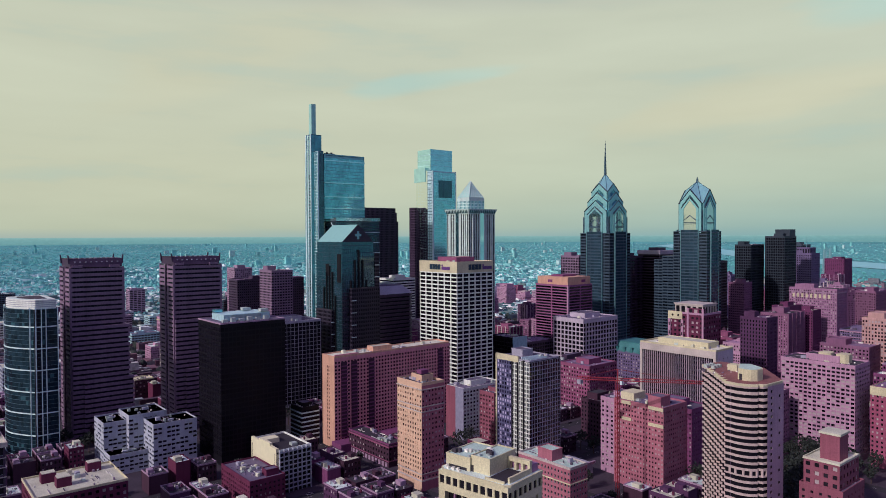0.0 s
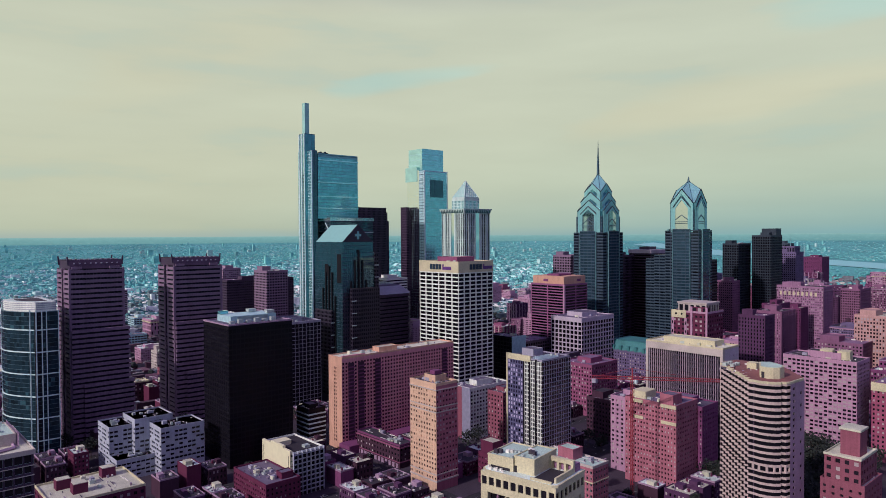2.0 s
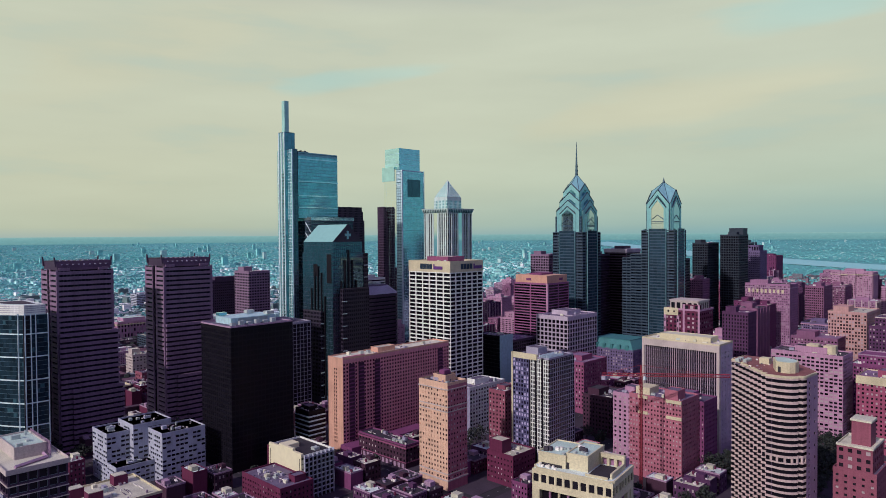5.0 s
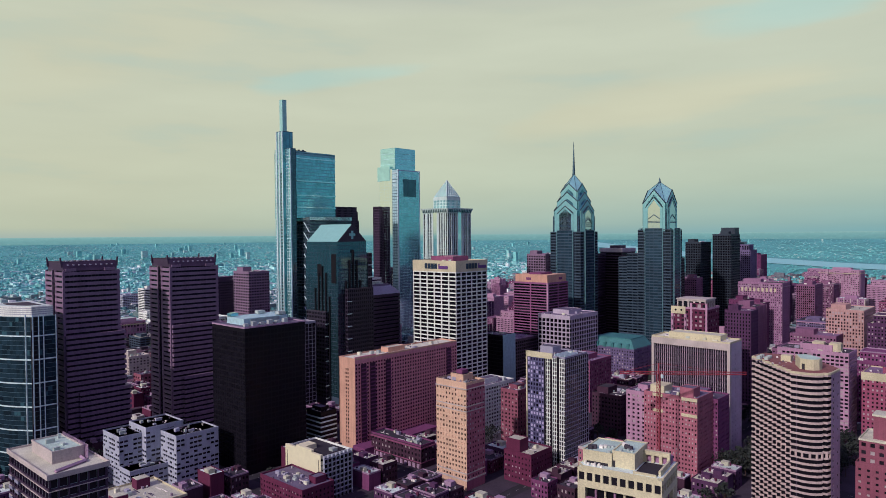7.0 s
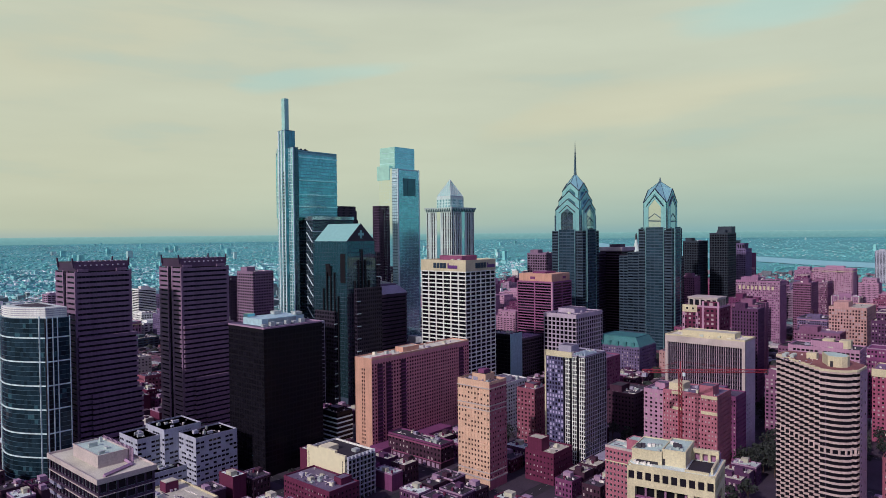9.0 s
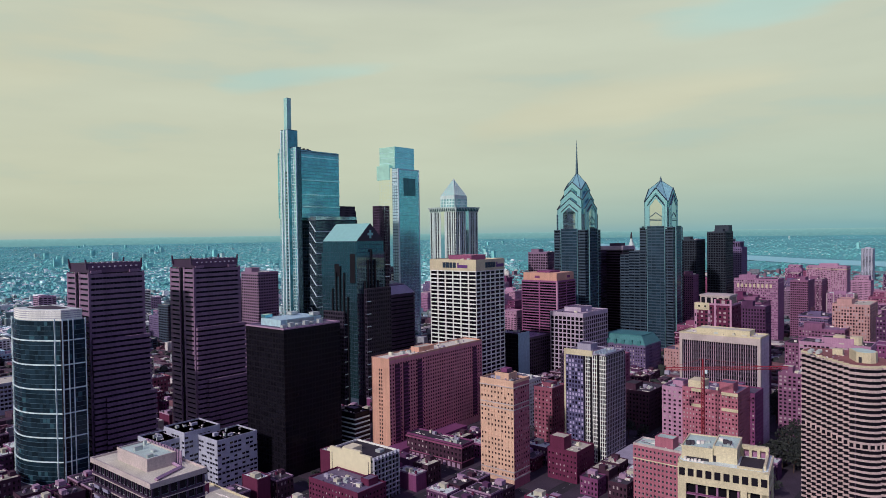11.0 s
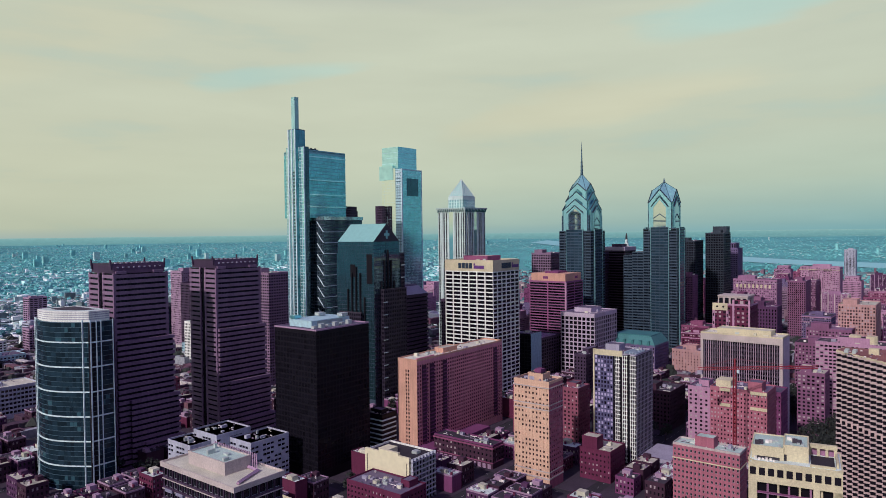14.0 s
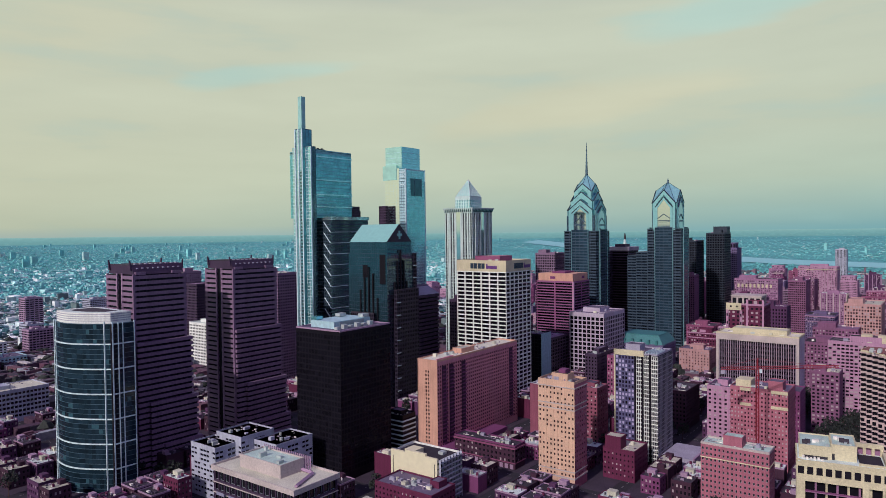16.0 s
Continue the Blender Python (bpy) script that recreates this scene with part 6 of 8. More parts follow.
for k in range(6):
    part("roof_unit", Geo().box(-8.2 + (k % 2) * 0.9, 6.0 + k * 1.3, 79.65, -7.3 + (k % 2) * 0.9, 6.8 + k * 1.3, 80.2 + (k % 3) * 0.3), "clutter", t)

# glassy terrace block with a broad flat roof slab
t = thing("apartment_block", "grey apartment block with projecting flat roof slab", "apartments", -484.5, -239)
put((-498, -264, -471, -214))
r = (-10, -22.5, 10, 22.5)
clad(t, r, 0, 79, 3.9, 3.2, 0.14, 0.16, "granite_brown", "glass_dark", 0.8, base=5, single=("w", "s"))
part("roof_slab", Geo().box(-10.7, -23.1, 79, 10.7, 23.1, 80.0), "stone_shell", t)
part("roof", Geo().box(-10.3, -22.7, 80.0, 10.3, 22.7, 80.15), "roof_pale", t)
part("parapet", Geo().ring(-10.7, -23.1, 10.7, 23.1, 0.35, 80.0, 80.9), "stone_shell", t)
ph = part("plant_room", Geo().box(-4.5, -9, 80.1, 6.5, 14, 84.2), "stone_shell", t)
part("deck", Geo().box(-4.2, -8.7, 84.2, 6.2, 13.7, 84.35), "roof_mint", ph)
part("coping", Geo().ring(-4.6, -9.1, 6.6, 14.1, 0.4, 84.2, 84.9), "stone_shell", ph)
for k in range(24):
    part("picket", Geo().box(6.9, -12 + k * 1.12, 80.1, 7.15, -11.5 + k * 1.12, 85.6), "stone_pale", t)
for x, y, a, b, c in ((-3.0, -6.5, 2.2, 1.4, 1.1), (1.5, -2.0, 1.2, 2.6, 0.8), (-2.0, 5.0, 3.1, 1.2, 1.6), (3.6, 9.0, 1.0, 1.0, 1.9)):
    part("roof_unit", Geo().box(x, y, 84.35, x + a, y + b, 84.35 + c), "machine", ph)
part("duct", Geo().beam((-7, -20, 80.7), (5, -15, 80.7), 0.5).beam((5, -15, 80.7), (5.4, -9, 80.7), 0.5), "stone_pale", t)
for j in range(1, 20):
    part("floor_band", Geo().ring(-10.25, -22.75, 10.25, 22.75, 0.3, j * 3.89 + 0.5, j * 3.89 + 0.8), "stone_shell", t)
bal = Geo()
qq = random.Random(12)
for j in range(1, 19):
    for k in range(6):
        if qq.random() < 0.6:
            ya = -21.5 + k * 7.2
            bal.box(-11.3, ya, j * 3.89 + 0.5, -10.2, ya + 4.6, j * 3.89 + 0.72).box(-11.3, ya, j * 3.89 + 0.72, -11.2, ya + 4.6, j * 3.89 + 1.7)
part("balcony", bal, "panel_grey", t, kind="stuff")

# white block of three stepped wings
t = thing("apartment_block", "pale blue-grey stepped apartment block with dark strip windows", "apartments", -366, -72)
put((-396, -104, -336, -42))
for rr, hh in (((-27, 2, -9, 28), 33), ((-12, -4, 14, 22), 37), ((-2, -26, 28, -3.8), 33.5), ((-27, -14, -2.2, 2), 14)):
    clad(t, rr, 0, hh, 3.0, 3.1, 0.14, 0.52, "concrete_sky", "glass_dark", 0.4, base=1.5, top=1.6, skip=lambda side, i, j, nb, nf: (i * 7 + j * 13 + i * j * 5 + len(side)) % 11 < 4)
    part("roof", Geo().box(rr[0] + 0.4, rr[1] + 0.4, hh - 0.6, rr[2] - 0.4, rr[3] - 0.4, hh - 0.3), "roof_dark", t)
    part("parapet", Geo().ring(rr[0] - 0.05, rr[1] - 0.05, rr[2] + 0.05, rr[3] + 0.05, 0.4, hh - 0.6, hh + 0.7), "concrete_sky", t)
    for k in range(4):
        ux, uy = rr[0] + (rr[2] - rr[0]) * qq.uniform(0.12, 0.7), rr[1] + (rr[3] - rr[1]) * qq.uniform(0.12, 0.75)
        part("roof_unit", Geo().box(ux, uy, hh - 0.3, ux + qq.uniform(1, 4.5), uy + qq.uniform(0.8, 2.6), hh + qq.uniform(0.3, 2.0)), "machine" if k % 2 else "concrete_sky", t)
    scrap = Geo()
    for k in range(16):
        ux, uy = rr[0] + (rr[2] - rr[0]) * qq.uniform(0.08, 0.9), rr[1] + (rr[3] - rr[1]) * qq.uniform(0.08, 0.9)
        scrap.box(ux, uy, hh - 0.3, ux + qq.uniform(0.3, 1.0), uy + qq.uniform(0.3, 2.0), hh + qq.uniform(-0.1, 0.6))
    part("roof_clutter", scrap, "clutter", t, kind="stuff")

# blank cream wall with balconied side
t, r = host_at("apartment_block", "blank cream gable wall block with white balconies", (-321, -189, -297, -152), "apartments")
clad(t, r, 0, 27, 3.0, 3.0, 0.12, 0.16, "black_panel", "glass_black", 0.5, base=1, top=1, sides=("s", "e", "n"))
part("gable_wall", Geo().box(r[0] - 0.05, r[1], 0, r[0] + 1.6, r[3], 29.4), "paint_cream", t)
part("gable_cap", Geo().box(r[0] - 0.15, r[1] + 9, 29.4, r[0] + 1.7, r[3] - 12, 31.0), "paint_cream", t)
part("roof", Geo().box(r[0] + 1.6, r[1] + 0.3, 26.6, r[2] - 0.3, r[3] - 0.3, 27.1), "roof_dark", t)
part("parapet", Geo().ring(r[0] + 1.6, r[1] - 0.05, r[2] + 0.05, r[3] + 0.05, 0.4, 26.9, 28.3), "concrete_white", t)
part("stair_house", Geo().box(r[0] + 3, r[1] + 20, 27, r[0] + 12, r[1] + 28, 30.2), "paint_cream", t)
part("roof_unit", Geo().box(r[0] + 14, r[1] + 6, 27, r[0] + 18, r[1] + 10, 28.8), "machine", t)
grid = Geo()
for j in range(9):
    grid.box(r[0] + 1.7, r[1] - 1.4, 2.6 + j * 2.95, r[2], r[1] - 0.02, 2.85 + j * 2.95)
    grid.box(r[0] + 1.7, r[1] - 1.45, 2.85 + j * 2.95, r[2], r[1] - 1.38, 3.5 + j * 2.95)
for k in range(8):
    a = r[0] + 1.7 + (r[2] - r[0] - 2.0) * k / 7
    grid.box(a, r[1] - 1.5, 0, a + 0.3, r[1] - 0.02, 28.6)
part("balcony", grid, "concrete_sky", t, kind="stuff")
for y in (-16.5, 16.5):
    part("wall_slot", Geo().box(-12.14, y - 0.22, 8, -12.0, y + 0.22, 26), "dark_core", t)

# low brick with arcade
t = house_block("brick_block", "low dark brick arcaded block with stone cornice", (-238, -194, -224, -142), 16, "brick_dark", "building",
                floor=3.6, bay=3.4, pier=0.55, span=0.5, roof="roof_dark", rim="brick_mauve", house=None, units=9, seed=32, base=4)
part("cornice", Geo().ring(-7.6, -26.6, 7.6, 26.6, 0.7, 14.2, 15.2), "brick_pink", t)
part("string_course", Geo().ring(-7.35, -26.35, 7.35, 26.35, 0.5, 4.2, 4.8), "brick_pink", t)
arch = Geo()
for k in range(12):
    y = -24.4 + k * 4.25
    arch.box(-7.3, y, 0.2, -6.9, y + 2.6, 3.4)
part("arch_bay", arch, "stone_pale", t, kind="stuff")

# low pale-roofed brick block
t = house_block("brick_block", "low red brick block with broad cream roof", (-455, -197, -411, -160), 33, "brick_red", "building",
                floor=3.3, bay=3.4, pier=0.5, span=0.5, roof="roof_pale", rim="stone_cream", house=None, units=5, seed=33)
for x, y in ((-15, 4), (8, 8), (-10, -8)):
    b = part("stair_house", Geo().box(x, y, 33, x + 7, y + 6, 38), "brick_red", t)
    part("deck", Geo().box(x + 0.3, y + 0.3, 38, x + 6.7, y + 5.7, 38.3), "roof_pale", b)

# ---- the dense east side ----
EAST = (
    ("office_tower", "dark slate office tower with flat roof", (462, -112, 503, -88), 148, "slate_dark", 3.9, 2.6, 0.2, 0.3, "glass_black"),
    ("office_tower", "tall dark slate office tower with stepped roof", (491, -147, 530, -119), 160, "slate_dark", 3.9, 2.6, 0.2, 0.3, "glass_black"),
    ("office_block", "pale lilac stepped office tower", (428, -119, 452, -96), 95, "brick_lilac", 3.4, 2.8, 0.45, 0.5, "glass_dark"),
    ("office_block", "dark plum brick block with white roof machines", (88, -308, 109, -284), 89, "brick_plum", 3.3, 2.6, 0.55, 0.4, "glass_dark"),
    ("office_block", "plain red-mauve brick block with few windows", (340, -218, 377, -198), 75, "brick_wine", 3.4, 4.0, 0.8, 0.7, "glass_dark"),
    ("office_block", "red-mauve brick tower beside blank brick block", (400, -222, 426, -199), 66, "brick_wine", 3.3, 2.8, 0.55, 0.5, "glass_dark"),
    ("hotel", "broad pink stone hotel with arched upper windows", (447, -233, 482, -173), 91, "stone_pink", 3.4, 2.6, 0.52, 0.5, "glass_home"),
    ("hotel", "lilac stone tower with close dark windows", (496, -262, 540, -238), 87, "brick_lilac", 3.4, 2.6, 0.4, 0.4, "glass_dark"),
    ("hotel", "pale ornate stone hotel with projecting bays", (700, -279, 734, -218), 98, "stone_blush", 3.4, 2.4, 0.5, 0.48, "glass_home"),
    ("hotel", "tall salmon brick hotel with shadowed recesses", (204, -378, 258, -344), 84, "stone_peach", 3.3, 2.6, 0.45, 0.42, "glass_home"),
    ("apartment_tower", "pale pink balconied apartment tower with cream tanks", (14, -404, 42, -353), 70, "stone_blush", 2.9, 3.1, 0.26, 0.46, "glass_home"),
    ("apartment_tower", "orange-red brick tower with white top storey", (22, -452, 54, -411), 56, "brick_orange", 3.1, 3.0, 0.55, 0.5, "glass_home"),
    ("office_block", "deep purple granite block beside tower", (236, 20, 268, 52), 134, "granite_plum", 3.8, 2.8, 0.3, 0.35, "glass_dark"),
    ("office_tower", "plain black slab tower between chevron towers", (256, -40, 300, -20), 134, "granite_brown", 3.9, 3.0, 0.2, 0.25, "glass_dark"),
    ("office_tower", "dark banded tower with pinkish cap", (310, -60, 350, -25), 141, "granite_brown", 3.9, 30, 0.02, 0.4, "glass_black"),
    ("office_tower", "dark narrow banded office tower", (330, -130, 360, -100), 128, "granite_dark", 3.9, 3.0, 0.2, 0.35, "glass_black"),
    ("office_block", "far mauve-pink slab block with stepped corners", (1290, 60, 1340, 105), 103, "brick_wine", 3.4, 4.5, 0.7, 0.6, "glass_dark"),
    ("office_tower", "dark tower far behind the slate pair", (640, -110, 672, -84), 146, "granite_slate", 3.9, 3, 0.2, 0.3, "glass_black"),
    ("office_tower", "pale stepped stone tower with arched crown", (600, -140, 632, -112), 133, "stone_grey", 3.6, 3.0, 0.5, 0.45, "glass_dark"),
    ("office_block", "brown slab block behind the twin towers", (-96, 398, 15, 430), 98, "granite_brown", 3.8, 3.2, 0.4, 0.5, "glass_dark"),
    ("apartment_tower", "white banded apartment tower far off", (-38, 690, -6, 715), 70, "concrete_white", 3.0, 30, 0.02, 0.45, "glass_dark"),
    ("apartment_tower", "purple banded apartment tower with pinkish top", (-160, 150, -133, 182), 123, "granite_plum", 3.2, 3.4, 0.3, 0.45, "glass_dark"),
    ("apartment_tower", "pale peach apartment tower beyond glass mast", (-70, 470, -40, 500), 112, "stone_pale", 3.2, 3.4, 0.4, 0.45, "glass_home"),
    ("office_block", "white banded office block behind white grid tower", (60, 215, 100, 250), 101, "concrete_white", 3.8, 30, 0.02, 0.5, "glass_dark"),
    ("office_block", "brown office block at foot of glass tower", (-8, 2, 40, 30), 88, "granite_brown", 3.8, 3.2, 0.4, 0.5, "glass_dark"),
    ("apartment_tower", "pale grey tower by the river", (1750, -180, 1785, -150), 100, "concrete_sky", 3.2, 4, 0.4, 0.4, "glass_dark"),
    ("apartment_block", "lilac brick block with railed roof", (118, -352, 150, -318), 52, "brick_lilac", 3.2, 3.0, 0.5, 0.5, "glass_home"),
    ("apartment_block", "lilac-grey brick block with many chimneys", (175, -360, 215, -318), 60, "brick_lilac", 3.2, 3.0, 0.5, 0.5, "glass_home"),
    ("apartment_block", "salmon brick block with tank on roof", (153, -217, 181, -183), 28, "stone_peach", 3.2, 3.4, 0.6, 0.55, "glass_home"),
    ("apartment_block", "ornate red brick block with white trim", (187, -217, 213, -183), 43, "brick_red", 3.3, 3.0, 0.45, 0.45, "glass_home"),
    ("office_block", "low dark brick block with pale roof units", (-78, -262, -40, -236), 32, "brick_dark", 3.3, 3.0, 0.5, 0.5, "glass_dark"),
    ("office_block", "pink brick office block behind crane", (-28, -205, 12, -172), 46, "brick_pink", 3.4, 3.0, 0.5, 0.45, "glass_home"),
    ("office_block", "wide low brown office block", (-2, -150, 48, -137), 40, "granite_brown", 3.4, 3.0, 0.5, 0.45, "glass_dark"),
    ("apartment_block", "grey-lilac apartment block by the avenue", (-24, -366, -2, -346), 50, "brick_lilac", 3.0, 3.2, 0.45, 0.45, "glass_home"),
)
for i, (nm, lb, rc, hh, wl_, fl, by, pr, sp_, gl) in enumerate(EAST):
    t = house_block(nm, lb, rc, hh, wl_, {"hotel": "hotel", "office_tower": "tower"}.get(nm, "building"), glass=gl, floor=fl, bay=by, pier=pr, span=sp_, seed=50 + i,
                    house=(0.25, 0.25, 0.7, 0.7, 4.5) if i % 3 else (0.1, 0.5, 0.5, 0.9, 5.0), units=4, far=rc[0] > 60, roof=("roof_grey", "roof_pale", "roof_dark", "roof_pink")[i % 4])
    w_, d_ = rc[2] - rc[0], rc[3] - rc[1]
    if "slate office tower with stepped" in lb:
        part("upper_stage", Geo().box(0, -d_ / 2 + 1, hh, w_ / 2 - 1, d_ / 2 - 6, 171), "slate_dark", t)
    if "pinkish cap" in lb:
        part("cap", Geo().box(-w_ / 2 - 0.6, -d_ / 2 - 0.6, hh - 4, w_ / 2 + 0.6, d_ / 2 + 0.6, hh + 1.2), "stone_mist", t)
    if "cream tanks" in lb:
        for yy in (-16, -4):
            part("tank", Geo().prism([(-6, yy), (-4, yy - 2), (2, yy - 2), (4, yy), (4, yy + 6), (-6, yy + 6)], hh, hh + 6.5), "stone_cream", t)
    if nm == "hotel" and "arched" in lb:
        for k in range(9):
            part("arched_window", Geo().box(-w_ / 2 - 0.25, -d_ / 2 + 8 + k * 5.6, hh - 12, -w_ / 2 - 0.02, -d_ / 2 + 10.8 + k * 5.6, hh - 7), "stone_cream", t)
        part("cornice", Geo().ring(-w_ / 2 - 0.7, -d_ / 2 - 0.7, w_ / 2 + 0.7, d_ / 2 + 0.7, 1.0, hh - 5, hh - 4), "stone_pale", t)
    if "projecting bays" in lb:
        for yy in (-d_ / 2 + 1, -6, d_ / 2 - 15):
            clad(t, (-w_ / 2 - 3.0, yy, -w_ / 2 - 0.02, yy + 12), 0, hh + 3, 3.4, 2.4, 0.5, 0.48, wl_, gl, 0.4, sides=("s", "w", "n"), base=4, top=2)
            part("bay_roof", Geo().box(-w_ / 2 - 2.8, yy + 0.2, hh + 2.5, -w_ / 2 + 2, yy + 11.8, hh + 3.1), "roof_pink", t)
        part("cornice", Geo().ring(-w_ / 2 - 3, -d_ / 2 - 0.6, w_ / 2 + 0.6, d_ / 2 + 0.6, 1.0, hh - 4, hh - 3), "stone_cream", t)
    if "arched crown" in lb:
        clad(t, (-11, -10, 11, 10), hh, hh + 9, 7.0, 4.4, 0.4, 0.3, wl_, "glass_dark", 0.6, sides=("s", "w"))
        part("crown_roof", Geo().box(-11.5, -10.5, hh + 9, 11.5, 10.5, hh + 10), wl_, t)
        part("mast", Geo().prism([(-0.5, -0.5), (0.5, -0.5), (0.5, 0.5), (-0.5, 0.5)], hh + 10, hh + 26, [(-0.1, -0.1), (0.1, -0.1), (0.1, 0.1), (-0.1, 0.1)]), "steel_teal", t)
    if "white top storey" in lb:
        part("top_storey", Geo().ring(-w_ / 2 - 0.3, -d_ / 2 - 0.3, w_ / 2 + 0.3, d_ / 2 + 0.3, 0.8, hh - 5, hh + 1), "stone_cream", t)
    if "ornate red" in lb:
        part("cornice", Geo().ring(-w_ / 2 - 0.7, -d_ / 2 - 0.7, w_ / 2 + 0.7, d_ / 2 + 0.7, 1.0, hh - 6, hh - 5).ring(-w_ / 2 - 0.9, -d_ / 2 - 0.9, w_ / 2 + 0.9, d_ / 2 + 0.9, 1.0, hh - 0.4, hh + 0.8), "stone_blush", t)
        gb = Geo()
        gb.v = [(-w_ / 2 - 0.3 + e, y_, z_) for e in (0, 1.2) for y_, z_ in ((-7, hh + 0.8), (7, hh + 0.8), (7, hh + 3), (0, hh + 7.5), (-7, hh + 3))]
        gb.f = [(4, 3, 2, 1, 0), (5, 6, 7, 8, 9)] + [(k, (k + 1) % 5, 5 + (k + 1) % 5, 5 + k) for k in range(5)]
        gbl = part("gable", gb, "brick_red", t)
        part("arch_window", Geo().box(-w_ / 2 - 0.5, -3.4, hh + 1.4, -w_ / 2 - 0.28, 3.4, hh + 4.4), "stone_blush", gbl)

# red brick tower with white loggia crown
t = house_block("apartment_tower", "deep red brick tower with white arcaded crown", (-22, -310, 4, -280), 101, "brick_red", "apartments", floor=3.5, bay=3.9, pier=0.45, span=0.5, house=None, units=0, seed=41, glass="glass_home")
part("quoin", Geo().box(-13.5, -15.2, 0, -13.0, -14.0, 100.5), "stone_blush", t)
part("quoin", Geo().box(-13.5, 14.0, 0, -13.0, 15.2, 100.5), "stone_blush", t)
clad(t, (-9, -12, 12, 12), 100.2, 108, 7.6, 4.4, 0.3, 0.3, "stone_shell", "glass_dark", 0.8)
part("crown_roof", Geo().box(-9.6, -12.6, 108, 12.6, 12.6, 109), "stone_shell", t)
part("balustrade", Geo().ring(-13.3, -15.3, 13.3, 15.3, 0.4, 100.9, 102.4), "stone_blush", t)
attic = part("attic", Geo().box(-13.6, 3.0, 96.5, -12.9, 15.4, 102.6), "stone_cream", t, "cream attic panel with round windows")
for y in (6.4, 11.4):
    oc = [(y + 0.9 * math.cos(i * math.pi / 4), 99.6 + 0.9 * math.sin(i * math.pi / 4)) for i in range(8)]
    g = Geo()
    g.v = [(-13.66, a, z) for a, z in oc] + [(-13.5, a, z) for a, z in oc]
    g.f = [tuple(range(7, -1, -1)), tuple(range(8, 16))] + [(k, (k + 1) % 8, 8 + (k + 1) % 8, 8 + k) for k in range(8)]
    part("round_window", g, "glass_dark", attic)
for y in (2.2, 13.4):
    bay = part("corner_bay", Geo().box(-13.55, y, 60, -12.95, y + 2.0, 96.4), "stone_blush", t, "pale stone bay strip")
    for z in (66, 75, 84, 91):
        part("window", Geo().box(-13.62, y + 0.5, z, -13.5, y + 1.5, z + 2.6), "glass_dark", bay)
for y in (-15.2, -2.6):
    part("corner_bay", Geo().box(-13.55, y, 60, -12.95, y + 1.6, 106.0), "stone_blush", t)
clad(t, (-12.9, -14.5, -9.1, -2.0), 100.2, 106, 5.0, 4.0, 0.3, 0.3, "brick_red", "glass_home", 0.4, sides=("s", "w"))

# stepped salmon tower at the avenue
t = house_block("apartment_tower", "salmon brick tower stepping up to roof house", (-180, -466, -154, -447), 46, "brick_coral", "apartments", floor=3.2, bay=4.2, pier=0.66, span=0.6, house=None, units=2, seed=42, glass="glass_home")
clad(t, (-11.5, -7.5, 11.5, 8.2), 46.2, 58, 3.6, 4.0, 0.5, 0.5, "brick_coral", "glass_home", 0.4)
part("terrace_rim", Geo().ring(-11.8, -7.8, 11.8, 8.5, 0.5, 58, 59), "roof_pale", t)
part("terrace", Geo().box(-11.3, -7.3, 57.9, 11.3, 8.0, 58.2), "roof_pale", t)
part("roof_house", Geo().box(-6, -5.5, 58, 4, 3, 70), "brick_coral", t)
part("roof_house_cap", Geo().box(-6.5, -6, 70, 4.5, 3.5, 71), "roof_pale", t)

# ---- tower crane ----
t = thing("tower_crane", "dark red lattice tower crane", "crane", -168.2, -336)
ms = Geo()
H = 75
for sx, sy in ((-0.8, -0.8), (0.8, -0.8), (0.8, 0.8), (-0.8, 0.8)):
    ms.beam((sx, sy, 0), (sx, sy, H), 0.16)
for j in range(24):
    z = j * 3
    ms.beam((-0.8, -0.8, z), (0.8, -0.8, z + 3), 0.1).beam((-0.8, 0.8, z), (-0.8, -0.8, z + 3), 0.1).beam((0.8, -0.8, z), (0.8, 0.8, z + 3), 0.1)
part("mast", ms, "crane_red", t)
jd = Vector((0.62, -0.785, 0))
jb = Geo()
for o in (Vector((0, 0, 0)), Vector((0, 0, 1.6))):
    jb.beam(jd * -24 + o + Vector((0, 0, H)), jd * 54 + o + Vector((0, 0, H)), 0.2)
for j in range(26):
    a = jd * (-24 + j * 3) + Vector((0, 0, H))
    jb.beam(a, a + jd * 1.5 + Vector((0, 0, 1.6)), 0.09).beam(a + jd * 1.5 + Vector((0, 0, 1.6)), a + jd * 3, 0.09)
part("jib", jb, "crane_red", t)
part("apex", Geo().beam((0, 0, H), (0, 0, H + 7), 0.35).beam((0, 0, H + 7), jd * 40 + Vector((0, 0, H + 1.6)), 0.07).beam((0, 0, H + 7), jd * -21 + Vector((0, 0, H + 1.6)), 0.07), "crane_red", t)
part("cab", Geo().box(0.8, -2.4, H - 2.4, 2.6, -0.9, H), "steel_white", t)
part("counterweight", Geo().box(-15.2, 16.2, H - 2.6, -12.6, 19.0, H), "concrete_grey", t)

# ---- civic clock tower with statue ----
t = thing("civic_tower", "pale domed civic tower topped by bronze figure", "tower", 690, 97)
put((650, 57, 730, 137))
part("block", Geo().box(-40, -40, 0, 40, 40, 32), "stone_grey", t)
part("shaft", Geo().box(-11, -11, 32, 11, 11, 105), "stone_grey", t)
part("dome", Geo().prism(octagon(10, 10, 4), 105, 128, octagon(7, 7, 3)).prism(octagon(7, 7, 3), 128, 141, octagon(3, 3, 1.3)), "stone_white", t)
part("lantern", Geo().prism(octagon(2.6, 2.6, 1.1), 141, 148, octagon(2.2, 2.2, 1)), "stone_white", t)
